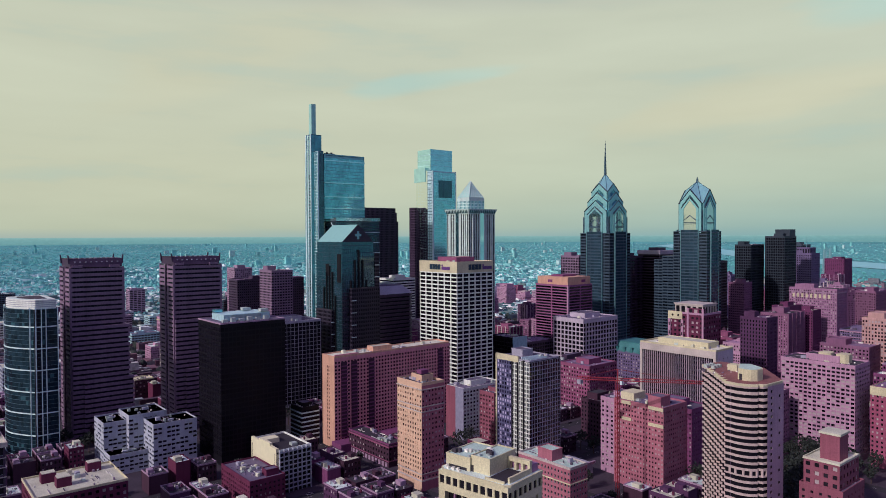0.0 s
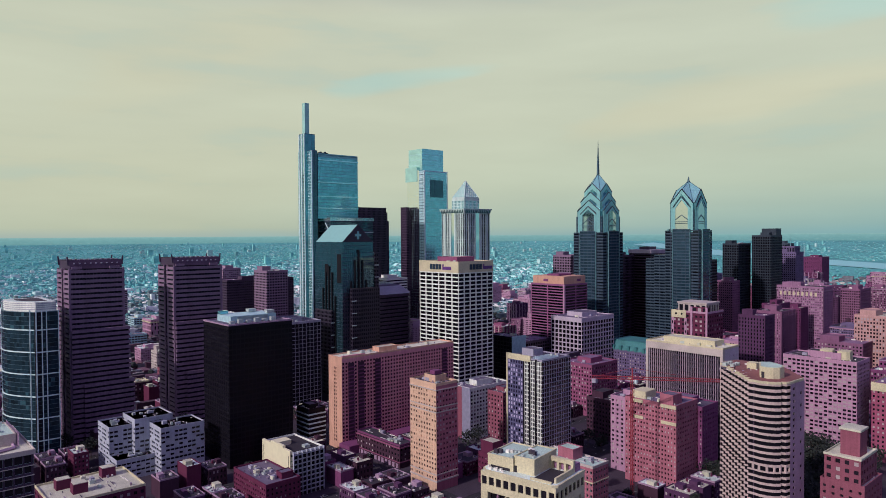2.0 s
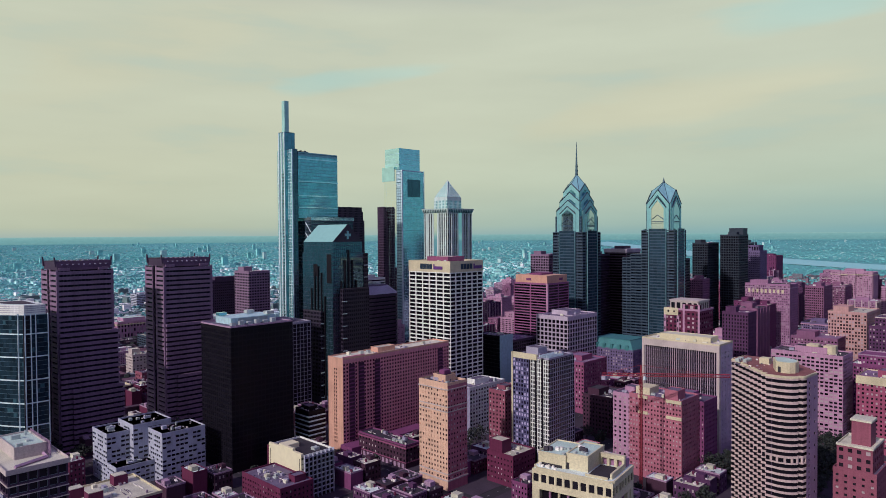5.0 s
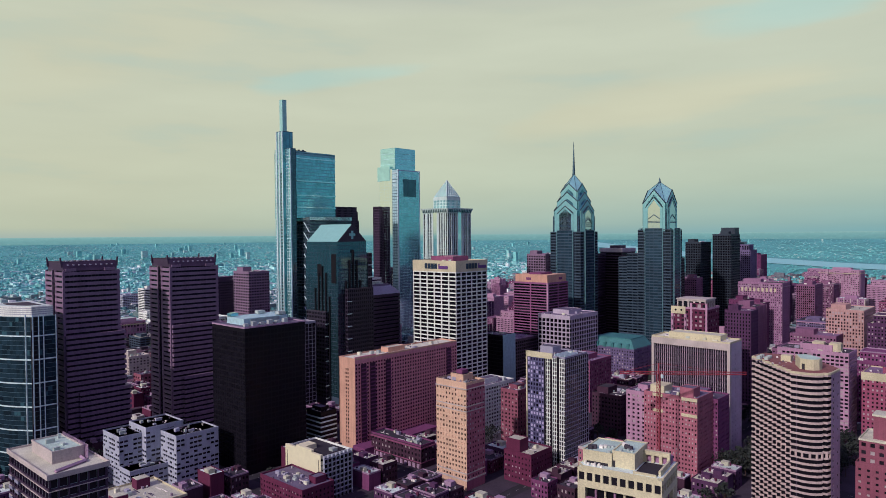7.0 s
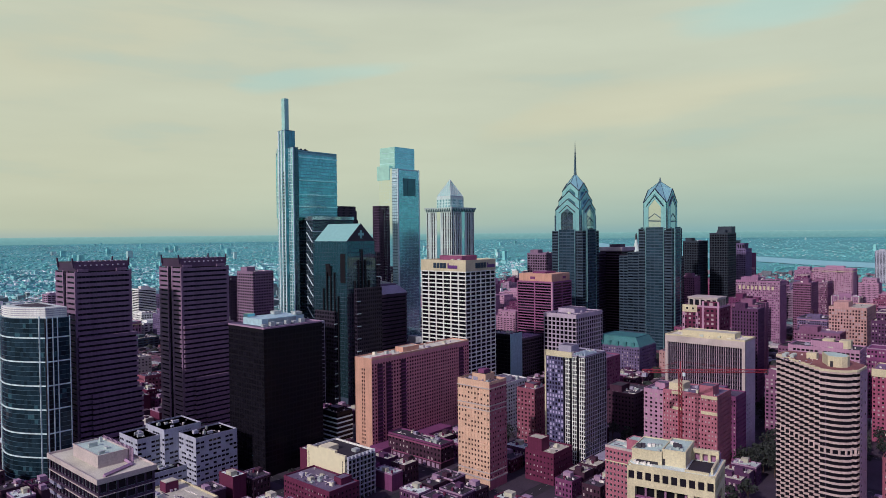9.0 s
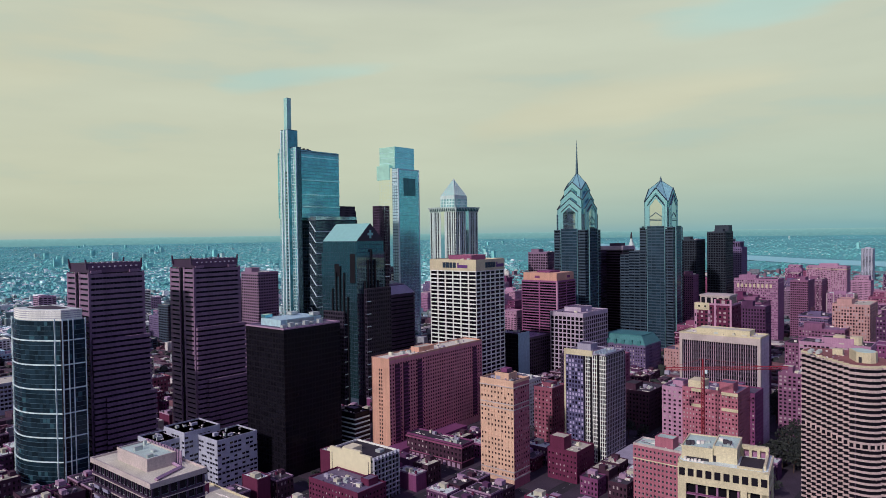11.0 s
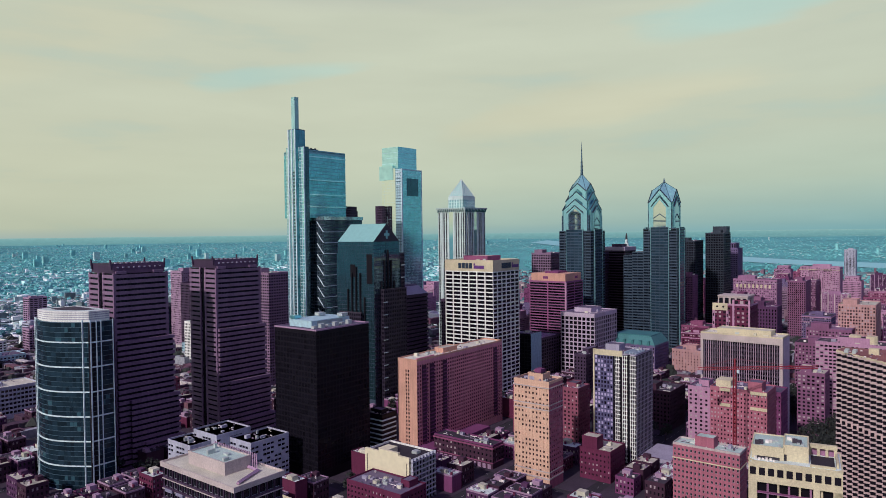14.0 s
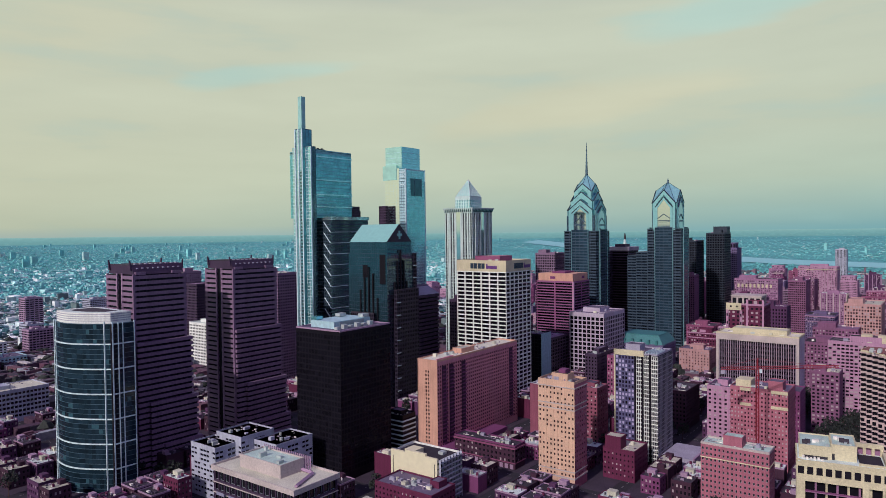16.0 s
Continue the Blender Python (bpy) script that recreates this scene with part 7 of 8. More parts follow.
part("figure", Geo().prism(octagon(1.9, 1.9, 0.8), 148, 156, octagon(1.6, 1.6, 0.7)).prism(octagon(1.5, 1.5, 0.6), 156, 161, octagon(0.7, 0.7, 0.3)), "dark_core", t)

# ---- suspension bridge over the river ----
t = thing("suspension_bridge", "pale blue steel suspension bridge over river", "bridge", 2300, 480, 0, "", 20)
for x in (-230, 230):
    tw = Geo()
    for y in (-8, 8):
        tw.prism([(x - 4, y - 2.5), (x + 4, y - 2.5), (x + 4, y + 2.5), (x - 4, y + 2.5)], 0, 112, [(x - 2.5, y - 2), (x + 2.5, y - 2), (x + 2.5, y + 2), (x - 2.5, y + 2)])
    for z in (45, 70, 95):
        tw.beam((x, -8, z), (x, 8, z + 15), 0.8).beam((x, 8, z), (x, -8, z + 15), 0.8)
    part("pylon", tw, "steel_teal", t)
part("deck", Geo().box(-520, -10, 38, 520, 10, 42), "steel_teal", t)
for y in (-9, 9):
    cb = Geo()
    prev = None
    for k in range(41):
        x = -460 + 23 * k
        z = 46 + 65 * ((abs(x) / 230) ** 2 if abs(x) <= 230 else max(0, 1 - (abs(x) - 230) / 230))
        if prev:
            cb.beam(prev, (x, y, z), 0.7)
        if k % 2:
            cb.beam((x, y, 42), (x, y, z), 0.25)
        prev = (x, y, z)
    part("cable", cb, "steel_teal", t)

# red brick block leaning against the cream gable
t = house_block("brick_block", "red brick block with cluttered pale grey roof", (-345, -203, -322, -160), 17, "brick_red", "building",
                floor=3.2, bay=2.8, pier=0.6, span=0.55, roof="roof_grey", rim="brick_red", house=(0.55, 0.1, 0.9, 0.25, 3.5), units=12, seed=61, base=1, glass="glass_home")

# low buildings seen between the banded towers
house_block("brick_block", "low dark block with cream roof", (-316, 133, -298, 150), 20, "brick_dark", "building", floor=3.6, bay=3.4, pier=0.5, span=0.5, roof="stone_cream", rim="stone_cream", house=None, units=1, seed=88)
t = house_block("museum", "pale stone museum with columned front", (-150, 565, -92, 605), 29, "stone_blush", "museum", floor=9.0, bay=5.0, pier=0.4, span=0.3, depth=1.6, roof="roof_mint", house=(0.2, 0.2, 0.8, 0.8, 5.0), units=2, seed=89)
part("cornice", Geo().ring(-30, -21, 30, 21, 1.6, 24.6, 26.1), "stone_cream", t)
house_block("apartment_block", "pale lilac brick block with close windows", (-240, 336, -214, 360), 20, "stone_blush", "apartments", floor=3.2, bay=2.6, pier=0.45, span=0.5, roof="roof_white", seed=90)
t = house_block("apartment_block", "cream corner block with dark stair slot", (-243, 270, -219, 290), 25, "stone_shell", "apartments", floor=3.4, bay=4.0, pier=0.5, span=0.5, roof="roof_pale", house=(0.1, 0.4, 0.5, 0.9, 6.0), seed=91)
house_block("brick_block", "grey slate-roofed brick hall", (-262, 196, -240, 214), 17, "brick_coral", "building", floor=4.0, bay=4.0, pier=0.5, span=0.5, roof="roof_grey", house=None, units=1, seed=92)

# ---- low houses and blocks that fill the streets ----
rnd = random.Random(7)


def is_free(x0, y0, x1, y1):
    return all(x1 <= a or x0 >= c or y1 <= b or y0 >= d for a, b, c, d in TAKEN)


def on_street(x0, y0, x1, y1):
    """Wide streets about every 75 m across and 62 m along."""
    for v0, v1, step, w, off in ((x0, x1, 75.0, 10.0, -22.0), (y0, y1, 62.0, 9.0, -19.0)):
        k = math.floor((v0 - off) / step)
        for c in (k, k + 1):
            s = off + c * step
            if v0 < s + w / 2 and v1 > s - w / 2:
                return True
    return False


# asphalt of the inner streets, and raised pavement round each block of the grid
g = Geo().box(-640, -800, -0.3, 1500, 900, 0.06)
setting("road", g, "asphalt", "dark asphalt of the inner city streets", "road")
g = Geo()
for i in range(-8, 21):
    for j in range(-13, 15):
        xa, ya = -22 + 75 * i + 5.2, -19 + 62 * j + 4.8
        g.box(xa, ya, 0.02, xa + 64.6, ya + 52.4, 0.22)
setting("pavement", g, "kerb_stone", "dark grey raised pavements round city blocks", "pavement")
g = Geo()
for i in range(-7, 6):
    for k in range(150):
        g.box(-22 + 75 * i - 0.1, -700 + k * 9, 0.064, -22 + 75 * i + 0.1, -697 + k * 9, 0.07)
for j in range(-9, 6):
    for k in range(150):
        g.box(-560 + k * 9, -19 + 62 * j - 0.1, 0.064, -557 + k * 9, -19 + 62 * j + 0.1, 0.07)
ob = new("lane_marks", g.mesh("lane_marks"))
ob.data.materials.append(M["road_line"])
tagged(ob, "worn pale dashed lane marks on asphalt", "road marks", kind="stuff")

WALLS = ("brick_mauve", "brick_dark", "brick_plum", "brick_red", "brick_dark", "brick_plum", "brick_dark")
ROOFS = ("roof_white", "roof_dark", "roof_dark", "roof_white", "roof_dark", "roof_pale")


def row_house_kinds():
    """A few patterns of low house, each with walls, roof, parapet, windows and chimney."""
    kinds = []
    for k in range(14):
        w, d, h = rnd.uniform(9, 14), rnd.uniform(12, 19), rnd.choice((9.5, 11, 12.5, 14, 17))
        t = thing("row_house", "", "house", 0, 0, -400)
        r = (-w / 2, -d / 2, w / 2, d / 2)
        wl_ = WALLS[k % len(WALLS)]
        part("body", Geo().box(r[0] + 0.31, r[1] + 0.31, 0, r[2], r[3], h - 0.5), wl_, t)
        clad(t, r, 0, h, 3.2, 2.6, 0.55, 0.5, wl_, "glass_home", 0.25, base=0.4, top=1.0, sides=("s", "w"), core=False)
        part("roof", Geo().box(r[0] + 0.3, r[1] + 0.3, h - 0.5, r[2] - 0.3, r[3] - 0.3, h - 0.1), ROOFS[k % len(ROOFS)], t)
        part("parapet", Geo().ring(r[0] - 0.04, r[1] - 0.04, r[2] + 0.04, r[3] + 0.04, 0.35, h - 0.49, h + 0.5), ("stone_pale", wl_)[k % 2], t)
        cx_, cy_ = rnd.uniform(-w / 3, w / 3), rnd.uniform(-d / 3, d / 3)
        part("chimney", Geo().box(cx_, cy_, h - 0.2, cx_ + 0.9, cy_ + 1.4, h + 1.8), "brick_red", t)
        cl = Geo()
        for _ in range(9):
            ux, uy, us = rnd.uniform(-w / 2 + 1, w / 2 - 2), rnd.uniform(-d / 2 + 1, d / 2 - 2), rnd.uniform(0.4, 1.5)
            cl.box(ux, uy, h - 0.1, ux + us, uy + us * rnd.uniform(0.5, 1.8), h + rnd.uniform(0.2, 1.3))
        part("roof_clutter", cl, "clutter", t, kind="stuff")
        s = rnd.uniform(2.5, 4.5)
        part("stair_house", Geo().box(w / 2 - s - 0.8, -1, h - 0.2, w / 2 - 0.8, s, h + 2.6), ("roof_pale", "stone_pale", wl_)[k % 3], t)
        tagged(t, "%s row house with %s flat roof and chimneys" % (
            {"brick_mauve": "mauve brick", "brick_red": "red brick", "brick_dark": "dark brick", "brick_pink": "pink brick", "stone_grey": "grey stone",
             "brick_plum": "plum brick"}[wl_],
            {"roof_pale": "pale", "roof_grey": "grey", "roof_dark": "dark", "roof_white": "white"}[ROOFS[k % len(ROOFS)]]), "house", "row houses of the inner streets")
        kinds.append((t, w, d, h))
    return kinds


# ---- park and street trees ----


def tree_kind(seed, h):
    """Tapered trunk, limbs, and a crown of many small tilted leaf plates in uneven clumps."""
    q = random.Random(seed)
    t = thing("tree", "dark leafy city tree with uneven crown", "tree", 0, 0, -400, "park and street trees")
    tg = Geo()
    oc = [(math.cos(k * math.pi / 3), math.sin(k * math.pi / 3)) for k in range(6)]
    tg.prism([(x * 0.35, y * 0.35) for x, y in oc], 0, h * 0.55, [(x * 0.16, y * 0.16) for x, y in oc])
    centres = []
    for k in range(7):
        a = k * 2.4 + q.uniform(-0.4, 0.4)
        e = Vector((math.cos(a) * h * q.uniform(0.14, 0.3), math.sin(a) * h * q.uniform(0.14, 0.3), h * q.uniform(0.5, 0.85)))
        tg.beam((0, 0, h * q.uniform(0.3, 0.5)), e, 0.09)
        centres.append(e)
    part("trunk", tg, "bark", t)
    cg = Geo()
    for c in centres + [Vector((0, 0, h * 0.9))]:
        rad = h * q.uniform(0.13, 0.2)
        for _ in range(34):
            v = Vector((q.gauss(0, 1), q.gauss(0, 1), q.gauss(0, 0.8))).normalized() * rad * q.uniform(0.55, 1.1)
            p = c + v
            s = q.uniform(0.5, 1.0)
            u = Vector((q.gauss(0, 1), q.gauss(0, 1), q.gauss(0, 1))).normalized()
            w = u.orthogonal().normalized()
            b = u.cross(w)
            cg.poly(tuple(p + w * s), tuple(p + b * s * 0.8), tuple(p - w * s), tuple(p - b * s * 0.8))
    part("crown", cg, "leaf_near", t)
    return t


trees = [tree_kind(70 + k, 11 + 2.2 * k) for k in range(4)]
spots = []
for _ in range(900):
    x, y = rnd.uniform(-118, 112), rnd.uniform(-425, -312)
    inside = (-112 < x < 12 and -418 < y < -353) or (8 < x < 108 and -352 < y < -316)
    if inside and is_free(x - 2, y - 2, x + 2, y + 2) and all((x - a) ** 2 + (y - b) ** 2 > 40 for a, b in spots) and len(spots) < 125:
        spots.append((x, y))
TAKEN.append((-112, -418, 12, -353))
TAKEN.append((8, -352, 108, -316))
for _ in range(400):
    # along the nearer streets
    x = -22 + 75 * rnd.randint(-6, 1) + rnd.choice((-6, 6))
    y = rnd.uniform(-430, 60)
    if is_free(x - 2, y - 2, x + 2, y + 2) and math.hypot(x + 580, y + 510) > 240 and len(spots) < 190 and all((x - a) ** 2 + (y - b) ** 2 > 90 for a, b in spots):
        spots.append((x, y))
for x, y in spots:
    copy_thing(rnd.choice(trees), pose(x, y, 0, 0, 0, rnd.uniform(0, 360)))
for t in trees:
    for o in (*t.children_recursive, t):
        bpy.data.objects.remove(o)

kinds = row_house_kinds()
placed = 0
y = -520.0
spots = []
while y < 260:
    x = -470.0
    while x < 330:
        spots.append((x, y))
        x += 15.5
    y += 19.5
EYE_XY = (-580.0, -510.0)
spots.sort(key=lambda s: math.hypot(s[0] - EYE_XY[0], s[1] - EYE_XY[1]))
for x, y in spots:
    az = math.degrees(math.atan2(y - EYE_XY[1], x - EYE_XY[0]))
    dist = math.hypot(x - EYE_XY[0], y - EYE_XY[1])
    if not 8 < az < 92 or dist < 235 or placed >= 212:
        continue
    t, w, d, h = rnd.choice(kinds)
    if on_street(x - w / 2, y - d / 2, x + w / 2, y + d / 2) or not is_free(x - w / 2, y - d / 2, x + w / 2, y + d / 2):
        continue
    if -285 < x < -240 and -240 < y < -150 and h > 12.6 or hidden((x - w / 2, y - d / 2, x + w / 2, y + d / 2), h):
        continue
    put((x - w / 2, y - d / 2, x + w / 2, y + d / 2), 0.2)
    m = pose(x, y, 0, 0, 0, rnd.choice((0, 0, 180)))
    copy_thing(t, m)
    placed += 1
for t, w, d, h in kinds:
    for o in (*t.children_recursive, t):
        bpy.data.objects.remove(o)

# parked and waiting cars along the streets


def car_kind(paint):
    t = thing("car", {"car_paint": "silver-grey parked car on asphalt", "car_dark": "black parked car on asphalt", "car_red": "dark red parked car on asphalt"}[paint], "car", 0, 0, -400, "cars on the streets")
    side = [(-2.2, 0.35), (2.2, 0.35), (2.25, 0.75), (1.3, 0.92), (-1.9, 0.98), (-2.25, 0.8)]
    g = Geo()
    n = len(side)
    g.v = [(x, -0.88, z) for x, z in side] + [(x, 0.88, z) for x, z in side]
    g.f = [tuple(range(n)), tuple(range(2 * n - 1, n - 1, -1))] + [(k, n + k, n + (k + 1) % n, (k + 1) % n) for k in range(n)]
    part("body", g, paint, t)
    part("cabin", Geo().prism([(-1.7, -0.8), (1.0, -0.8), (1.0, 0.8), (-1.7, 0.8)], 0.95, 1.46, [(-1.3, -0.62), (0.4, -0.62), (0.4, 0.62), (-1.3, 0.62)]), "glass_dark", t)
    part("roof_panel", Geo().box(-1.25, -0.6, 1.46, 0.35, 0.6, 1.5), paint, t)
    for x in (-1.4, 1.4):
        for y in (-0.9, 0.7):
            w = Geo()
            ring = [(x + 0.33 * math.cos(k * math.pi / 5), 0.33 + 0.33 * math.sin(k * math.pi / 5)) for k in range(10)]
            w.v = [(a, y, z) for a, z in ring] + [(a, y + 0.2, z) for a, z in ring]
            w.f = [tuple(range(10)), tuple(range(19, 9, -1))] + [(k, 10 + k, 10 + (k + 1) % 10, (k + 1) % 10) for k in range(10)]
            part("wheel", w, "rubber", t)
    return t


cars = [car_kind(p) for p in ("car_paint", "car_dark", "car_red")]
lots = []
for _ in range(900):
    if len(lots) >= 30:
        break
    if rnd.random() < 0.5:
        x, y, turn = -22 + 75 * rnd.randint(-4, 0) + rnd.choice((-3.4, 3.4)), rnd.uniform(-420, -60), 90
    else:
        x, y, turn = rnd.uniform(-330, -20), -19 + 62 * rnd.randint(-6, -2) + rnd.choice((-3.0, 3.0)), 0
    if is_free(x - 3, y - 3, x + 3, y + 3) and all(abs(x - a) + abs(y - b) > 7 for a, b in lots):
        lots.append((x, y))
        copy_thing(rnd.choice(cars), pose(x, y, 0.06, 0, 0, turn))
for t in cars:
    for o in (*t.children_recursive, t):
        bpy.data.objects.remove(o)

# mid-rise blocks scattered through the east side and behind the towers
MID = ("brick_mauve", "brick_lilac", "stone_pink", "stone_blush", "brick_plum", "stone_pale", "brick_wine", "granite_plum", "brick_pink", "stone_grey", "stone_blush", "stone_pink")
MIDNAME = {"brick_mauve": "mauve brick", "brick_lilac": "lilac brick", "stone_pink": "pink stone", "brick_pink": "pink brick", "brick_plum": "plum brick",
           "stone_pale": "pale stone", "stone_blush": "blush stone", "brick_wine": "wine-red brick", "granite_plum": "dark granite", "brick_salmon": "salmon brick", "stone_grey": "grey stone"}


def dress(t, w, d, h, wall, k):
    """Trim for a mid-rise: cornice and courses, or pilasters, or a stepped-back top storey."""
    x0, y0, x1, y1 = -w / 2, -d / 2, w / 2, d / 2
    trim = ("stone_pale", "stone_blush", "stone_shell", wall)[k % 4]
    if k % 3 == 0:
        g = Geo().ring(x0 - 0.7, y0 - 0.7, x1 + 0.7, y1 + 0.7, 1.0, h - 1.6, h - 0.5)
        for z in (5.0, h - 7.5):
            g.ring(x0 - 0.35, y0 - 0.35, x1 + 0.35, y1 + 0.35, 0.5, z, z + 0.6)
        part("cornice", g, trim, t)
    elif k % 3 == 1:
        g = Geo()
        for i in range(5):
            a = x0 + (w - 1.2) * i / 4
            g.box(a, y0 - 0.5, 0, a + 1.2, y0 + 0.02, h + 0.8)
            b = y0 + (d - 1.2) * i / 4
            g.box(x0 - 0.5, b, 0, x0 + 0.02, b + 1.2, h + 0.8)
        part("pilaster", g, wall if k % 2 else trim, t, kind="stuff")
    else:
        u = (x0 + w * 0.14, y0 + d * 0.12, x1 - w * 0.1, y1 - d * 0.16)
        g, pane = holed_wall((u[0], u[3]), (0, -1), (-1, 0), u[3] - u[1], h, h + 8, 3.2, 2.8, 0.5, 0.5, 0.3, 0.4, 0.8)
        part("upper_stage", Geo().box(u[0] + 0.35, u[1], h, u[2], u[3], h + 7.9), wall, t)
        part("facade", g, wall, t)
        part("glazing", pane, "glass_home", t, kind="stuff")
        part("coping", Geo().ring(u[0] - 0.2, u[1] - 0.2, u[2] + 0.2, u[3] + 0.2, 0.6, h + 7.9, h + 8.8), trim, t)
    if k % 4 == 1:
        oc = [(w * 0.25 + 2.2 * math.cos(i * math.pi / 4), d * 0.2 + 2.2 * math.sin(i * math.pi / 4)) for i in range(8)]
        part("water_tank", Geo().prism(oc, h + 2.5, h + 7).prism(oc, h + 7, h + 8.6, [(w * 0.25 + (a - w * 0.25) * 0.1, d * 0.2 + (b - d * 0.2) * 0.1) for a, b in oc])
             .box(w * 0.25 - 1.4, d * 0.2 - 1.4, h, w * 0.25 + 1.4, d * 0.2 + 1.4, h + 2.5), "brick_dark", t)


n = 0
tries = 0
while n < 126 and tries < 12000:
    tries += 1
    x, y = rnd.uniform(-60, 1150), rnd.uniform(-640, 700)
    az = math.degrees(math.atan2(y - EYE_XY[1], x - EYE_XY[0]))
    dist = math.hypot(x - EYE_XY[0], y - EYE_XY[1])
    if not -4 < az < 80 or dist < 600:
        continue
    w, d = rnd.uniform(22, 40), rnd.uniform(22, 40)
    rc = (x - w / 2, y - d / 2, x + w / 2, y + d / 2)
    if not is_free(*rc) or on_street(rc[0] + 8, rc[1] + 8, rc[2] - 8, rc[3] - 8):
        continue
    tall = az < 30
    h = rnd.uniform(30, 80) if tall else rnd.uniform(18, 42)
    if hidden(rc, h):
        continue
    wl_ = rnd.choice(MID)
    t = house_block("mid_rise", "%s mid-rise block with flat cluttered roof" % MIDNAME[wl_], rc, h, wl_, "building", "mid-rise blocks of the inner city", floor=rnd.choice((2.9, 3.2)),
                bay=rnd.choice((1.9, 2.2, 2.6)), pier=rnd.choice((0.4, 0.5, 0.58)), span=rnd.choice((0.42, 0.5)), glass=rnd.choice(("glass_home", "glass_dark")),
                house=(0.25, 0.3, 0.6, 0.75, rnd.uniform(3, 6)), units=6, far=True, seed=200 + n, roof=rnd.choice(ROOFS), sides=("s", "w"))
    dress(t, w, d, h, wl_, n)
    n += 1

# broad low blocks to the north-west
COOL = ("concrete_sky", "panel_teal", "granite_slate", "concrete_white", "steel_mist", "concrete_sky", "brick_plum", "stone_pale")
COOLNAME = {"panel_teal": "pale teal panel", "steel_mist": "pale blue glass", "concrete_sky": "pale blue-grey concrete", "concrete_grey": "grey concrete", "granite_slate": "dark slate glass", "stone_grey": "grey stone", "concrete_white": "white concrete",
            "stone_pale": "pale stone", "brick_plum": "plum brick"}
n = tries = 0
while n < 58 and tries < 4000:
    tries += 1
    a, dist = radians(rnd.uniform(50, 96)), rnd.uniform(700, 1700)
    x, y = EYE_XY[0] + dist * math.cos(a), EYE_XY[1] + dist * math.sin(a)
    w, d = rnd.uniform(22, 56), rnd.uniform(20, 40)
    rc = (x - w / 2, y - d / 2, x + w / 2, y + d / 2)
    h = rnd.uniform(12, 34) if rnd.random() < 0.8 else rnd.uniform(40, 62)
    if not is_free(*rc) or hidden(rc, h):
        continue
    wl_ = rnd.choice(COOL)
    house_block("mid_rise", "%s broad low block with flat roof" % COOLNAME[wl_], rc, h, wl_, "building", "broad blocks north of the towers",
                floor=3.8, bay=rnd.choice((3.2, 4.5, 8.0)), pier=rnd.choice((0.2, 0.4)), span=0.45, glass="glass_dark", house=(0.2, 0.3, 0.5, 0.75, rnd.uniform(2, 4)), units=5, far=True,
                seed=400 + n, roof=rnd.choice(("roof_white", "roof_grey", "roof_pale")), sides=("s", "w"))
    n += 1

# ---- the far low city: houses and yard trees, too many to count ----


def far_city(count, r0, r1, hmax, seed, a0=4, a1=100):
    q = random.Random(seed)
    g = Geo()
    for _ in range(count):
        f = q.random()
        r = r0 + (r1 - r0) * f ** 0.8
        a = radians(q.uniform(a0, a1))
        x, y = EYE_XY[0] + r * math.cos(a), EYE_XY[1] + r * math.sin(a)
        # rows along the streets
        x, y = round(x / 11) * 11 + q.uniform(-2, 2), round(y / 26) * 26 + q.uniform(-3, 3)
        w, d = q.uniform(5.5, 9), q.uniform(9, 30)
        if q.random() < 0.5:
            w, d = d, w
        if q.random() < 0.06:
            w, d = w * 2.4, d * 1.8
        if not is_free(x, y, x + w, y + d) or in_river(x, y):
            continue
        h = q.uniform(4.5, 8) if q.random() < 0.97 else q.uniform(12, hmax)
        z = rise(x, y)
        g.box(x, y, z, x + w, y + d, z + h)
        if q.random() < 0.3:
            g.box(x + w * 0.2, y + d * 0.2, z + h, x + w * 0.55, y + d * 0.5, z + h + q.uniform(1, 2))
    return g


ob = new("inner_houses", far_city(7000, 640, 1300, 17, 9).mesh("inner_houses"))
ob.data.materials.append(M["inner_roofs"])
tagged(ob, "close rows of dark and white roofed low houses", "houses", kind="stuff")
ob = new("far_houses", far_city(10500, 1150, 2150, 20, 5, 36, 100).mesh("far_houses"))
ob.data.materials.append(M["far_roofs_haze"])
tagged(ob, "low pale houses of the far city, haze put into their colours", "houses", kind="stuff")
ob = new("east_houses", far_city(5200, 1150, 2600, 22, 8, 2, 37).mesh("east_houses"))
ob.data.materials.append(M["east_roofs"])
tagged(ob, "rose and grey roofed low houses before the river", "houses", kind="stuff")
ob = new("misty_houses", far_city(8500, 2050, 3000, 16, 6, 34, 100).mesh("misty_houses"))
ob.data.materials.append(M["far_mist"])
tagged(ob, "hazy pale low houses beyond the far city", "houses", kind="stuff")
q = random.Random(21)
g = Geo()
for _ in range(15000):
    r = 2700 + 1850 * q.random() ** 0.8
    a = radians(q.uniform(0, 104))
    x, y = EYE_XY[0] + r * math.cos(a), EYE_XY[1] + r * math.sin(a)
    if in_river(x, y) or a < radians(36) and (x < 2600 or q.random() < 0.6):
        continue
    z = rise(x, y)
    k = (165 - z) / 165
    w, d, h = q.uniform(8, 30), q.uniform(8, 20), q.uniform(3, 6)
    if q.random() < 0.012:
        w, d, h = q.uniform(18, 40), q.uniform(14, 22), q.uniform(18, 58)
    g.box(x, y, z - 2, x + w * k, y + d * k, z + h * k)
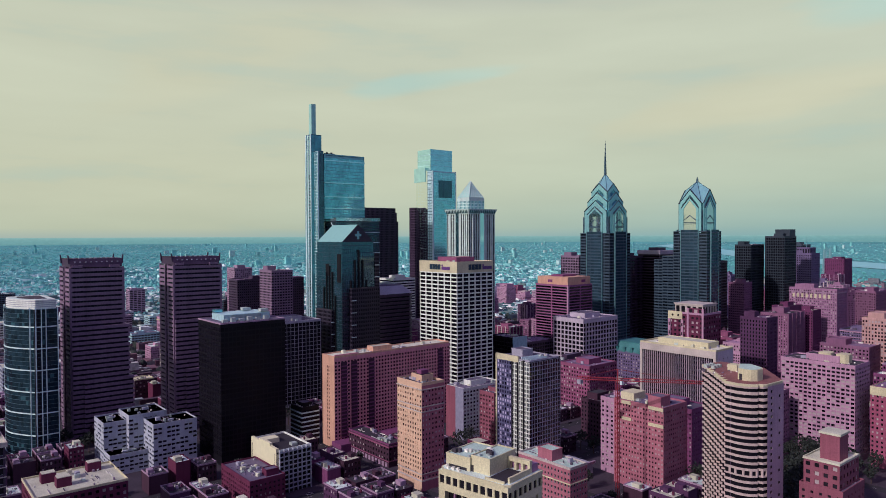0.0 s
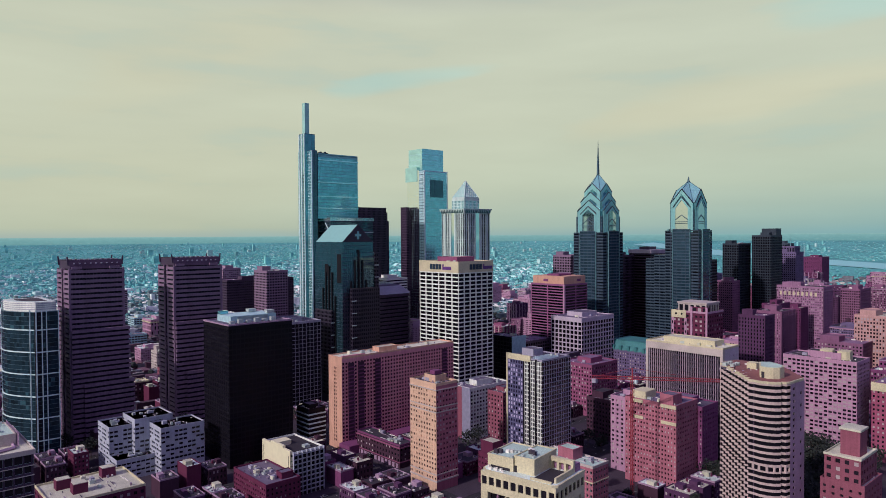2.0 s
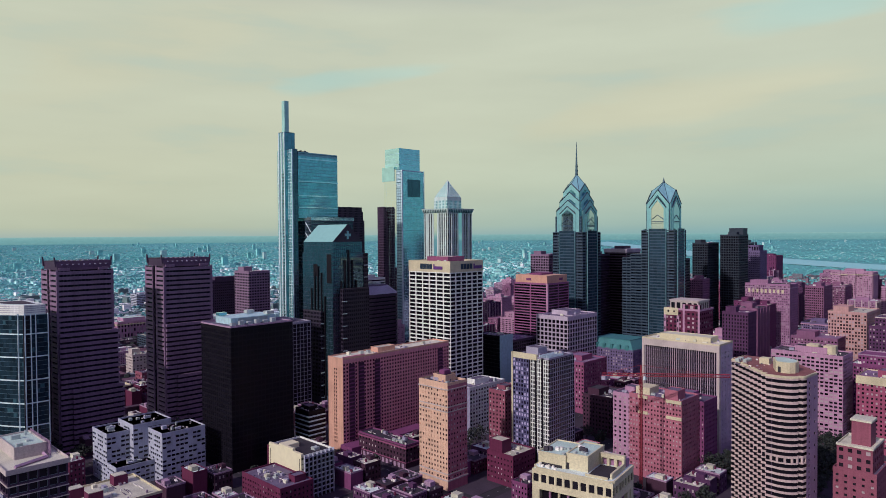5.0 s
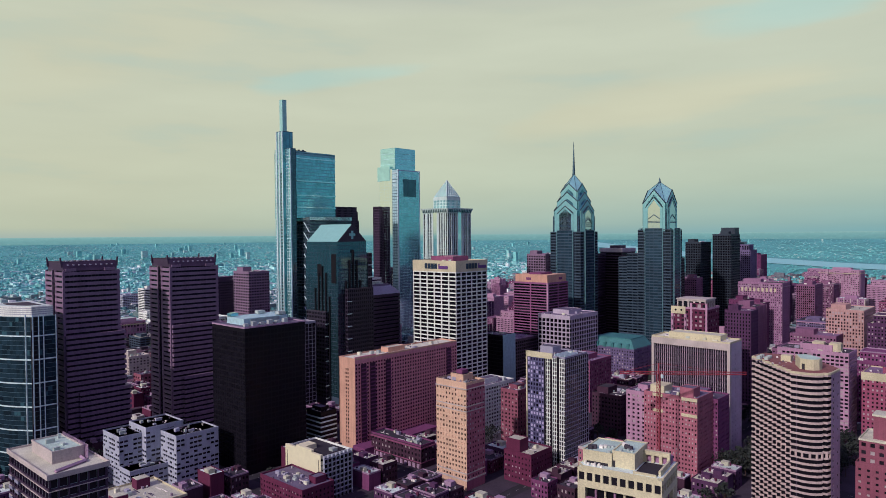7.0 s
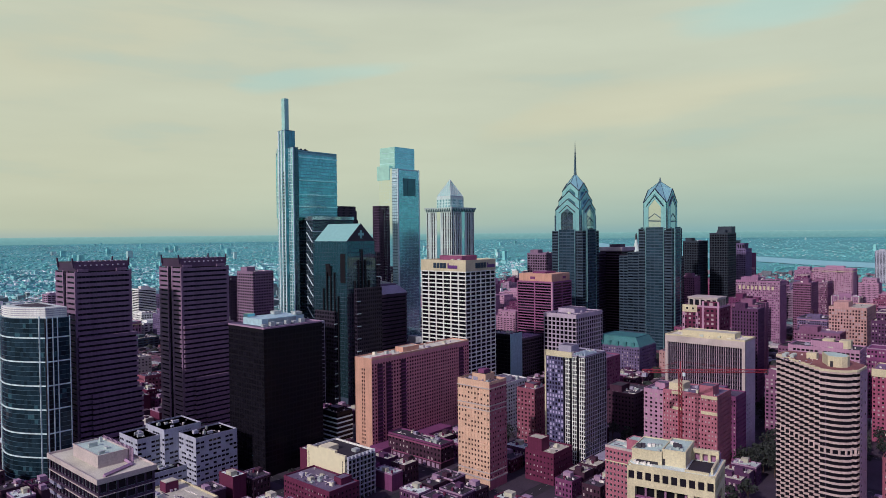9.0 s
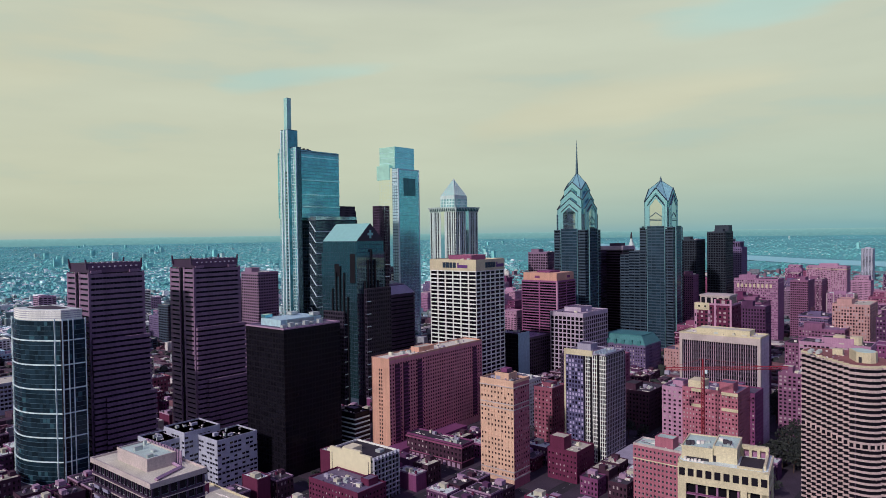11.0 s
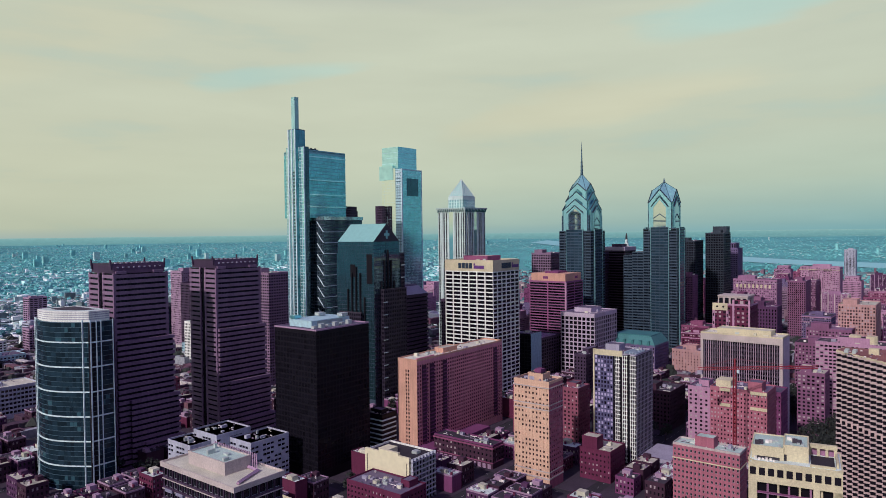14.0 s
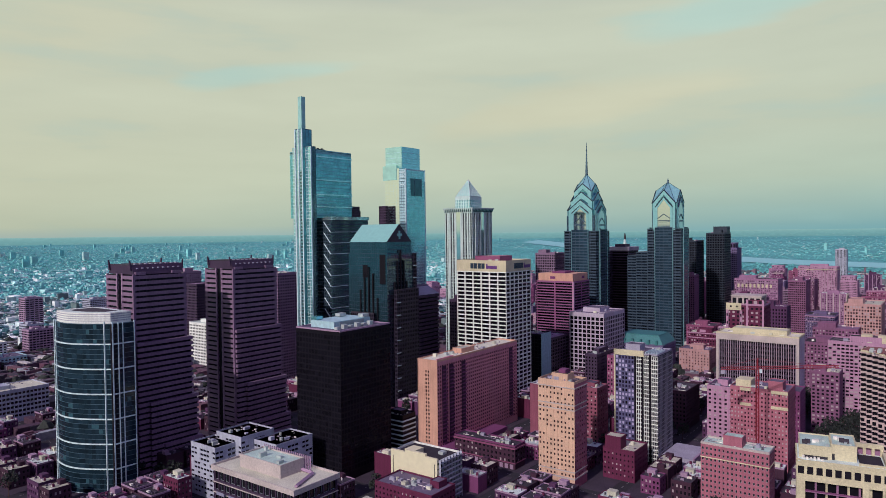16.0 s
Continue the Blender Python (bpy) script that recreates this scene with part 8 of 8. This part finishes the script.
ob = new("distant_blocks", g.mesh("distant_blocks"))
ob.data.materials.append(M["far_pale_haze"])
tagged(ob, "scattered roofs and slabs near the horizon, paled by painted haze", "houses", kind="stuff")


def clump(g, x, y, z, r, q):
    """A small uneven rounded crown: two rings and a blunt top."""
    b = len(g.v)
    for n_, wide, lo, hi in ((6, 1.0, 0.35, 0.7), (6, 0.72, 1.0, 1.3)):
        turn = q.uniform(0, 1)
        for k in range(n_):
            a = k * math.pi / 3 + turn + q.uniform(-0.3, 0.3)
            s_ = r * wide * q.uniform(0.7, 1.15)
            g.v.append((x + s_ * math.cos(a), y + s_ * math.sin(a), z + r * q.uniform(lo, hi)))
    g.v += [(x + q.uniform(-0.3, 0.3) * r, y + q.uniform(-0.3, 0.3) * r, z + r * q.uniform(1.35, 1.55)), (x, y, z - r * 0.1)]
    for k in range(6):
        m_ = (k + 1) % 6
        g.f += [(b + k, b + m_, b + 6 + m_, b + 6 + k), (b + 6 + k, b + 6 + m_, b + 12), (b + m_, b + k, b + 13)]


q = random.Random(11)
near_trees, mid_trees, far_trees = Geo(), Geo(), Geo()
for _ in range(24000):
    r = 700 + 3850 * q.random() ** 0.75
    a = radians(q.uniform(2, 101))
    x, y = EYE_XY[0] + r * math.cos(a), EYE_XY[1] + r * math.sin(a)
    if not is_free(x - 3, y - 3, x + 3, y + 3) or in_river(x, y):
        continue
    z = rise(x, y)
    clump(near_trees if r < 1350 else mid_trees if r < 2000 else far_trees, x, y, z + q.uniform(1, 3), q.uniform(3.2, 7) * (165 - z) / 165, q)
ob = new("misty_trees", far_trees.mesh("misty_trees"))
ob.data.materials.append(M["leaf_far_haze"])
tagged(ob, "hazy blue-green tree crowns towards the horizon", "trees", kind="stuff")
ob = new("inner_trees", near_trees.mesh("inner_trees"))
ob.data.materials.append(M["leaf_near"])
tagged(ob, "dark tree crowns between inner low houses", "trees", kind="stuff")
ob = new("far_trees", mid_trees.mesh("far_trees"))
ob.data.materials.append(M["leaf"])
tagged(ob, "blue-green tree crowns among far houses, haze in their colour", "trees", kind="stuff")
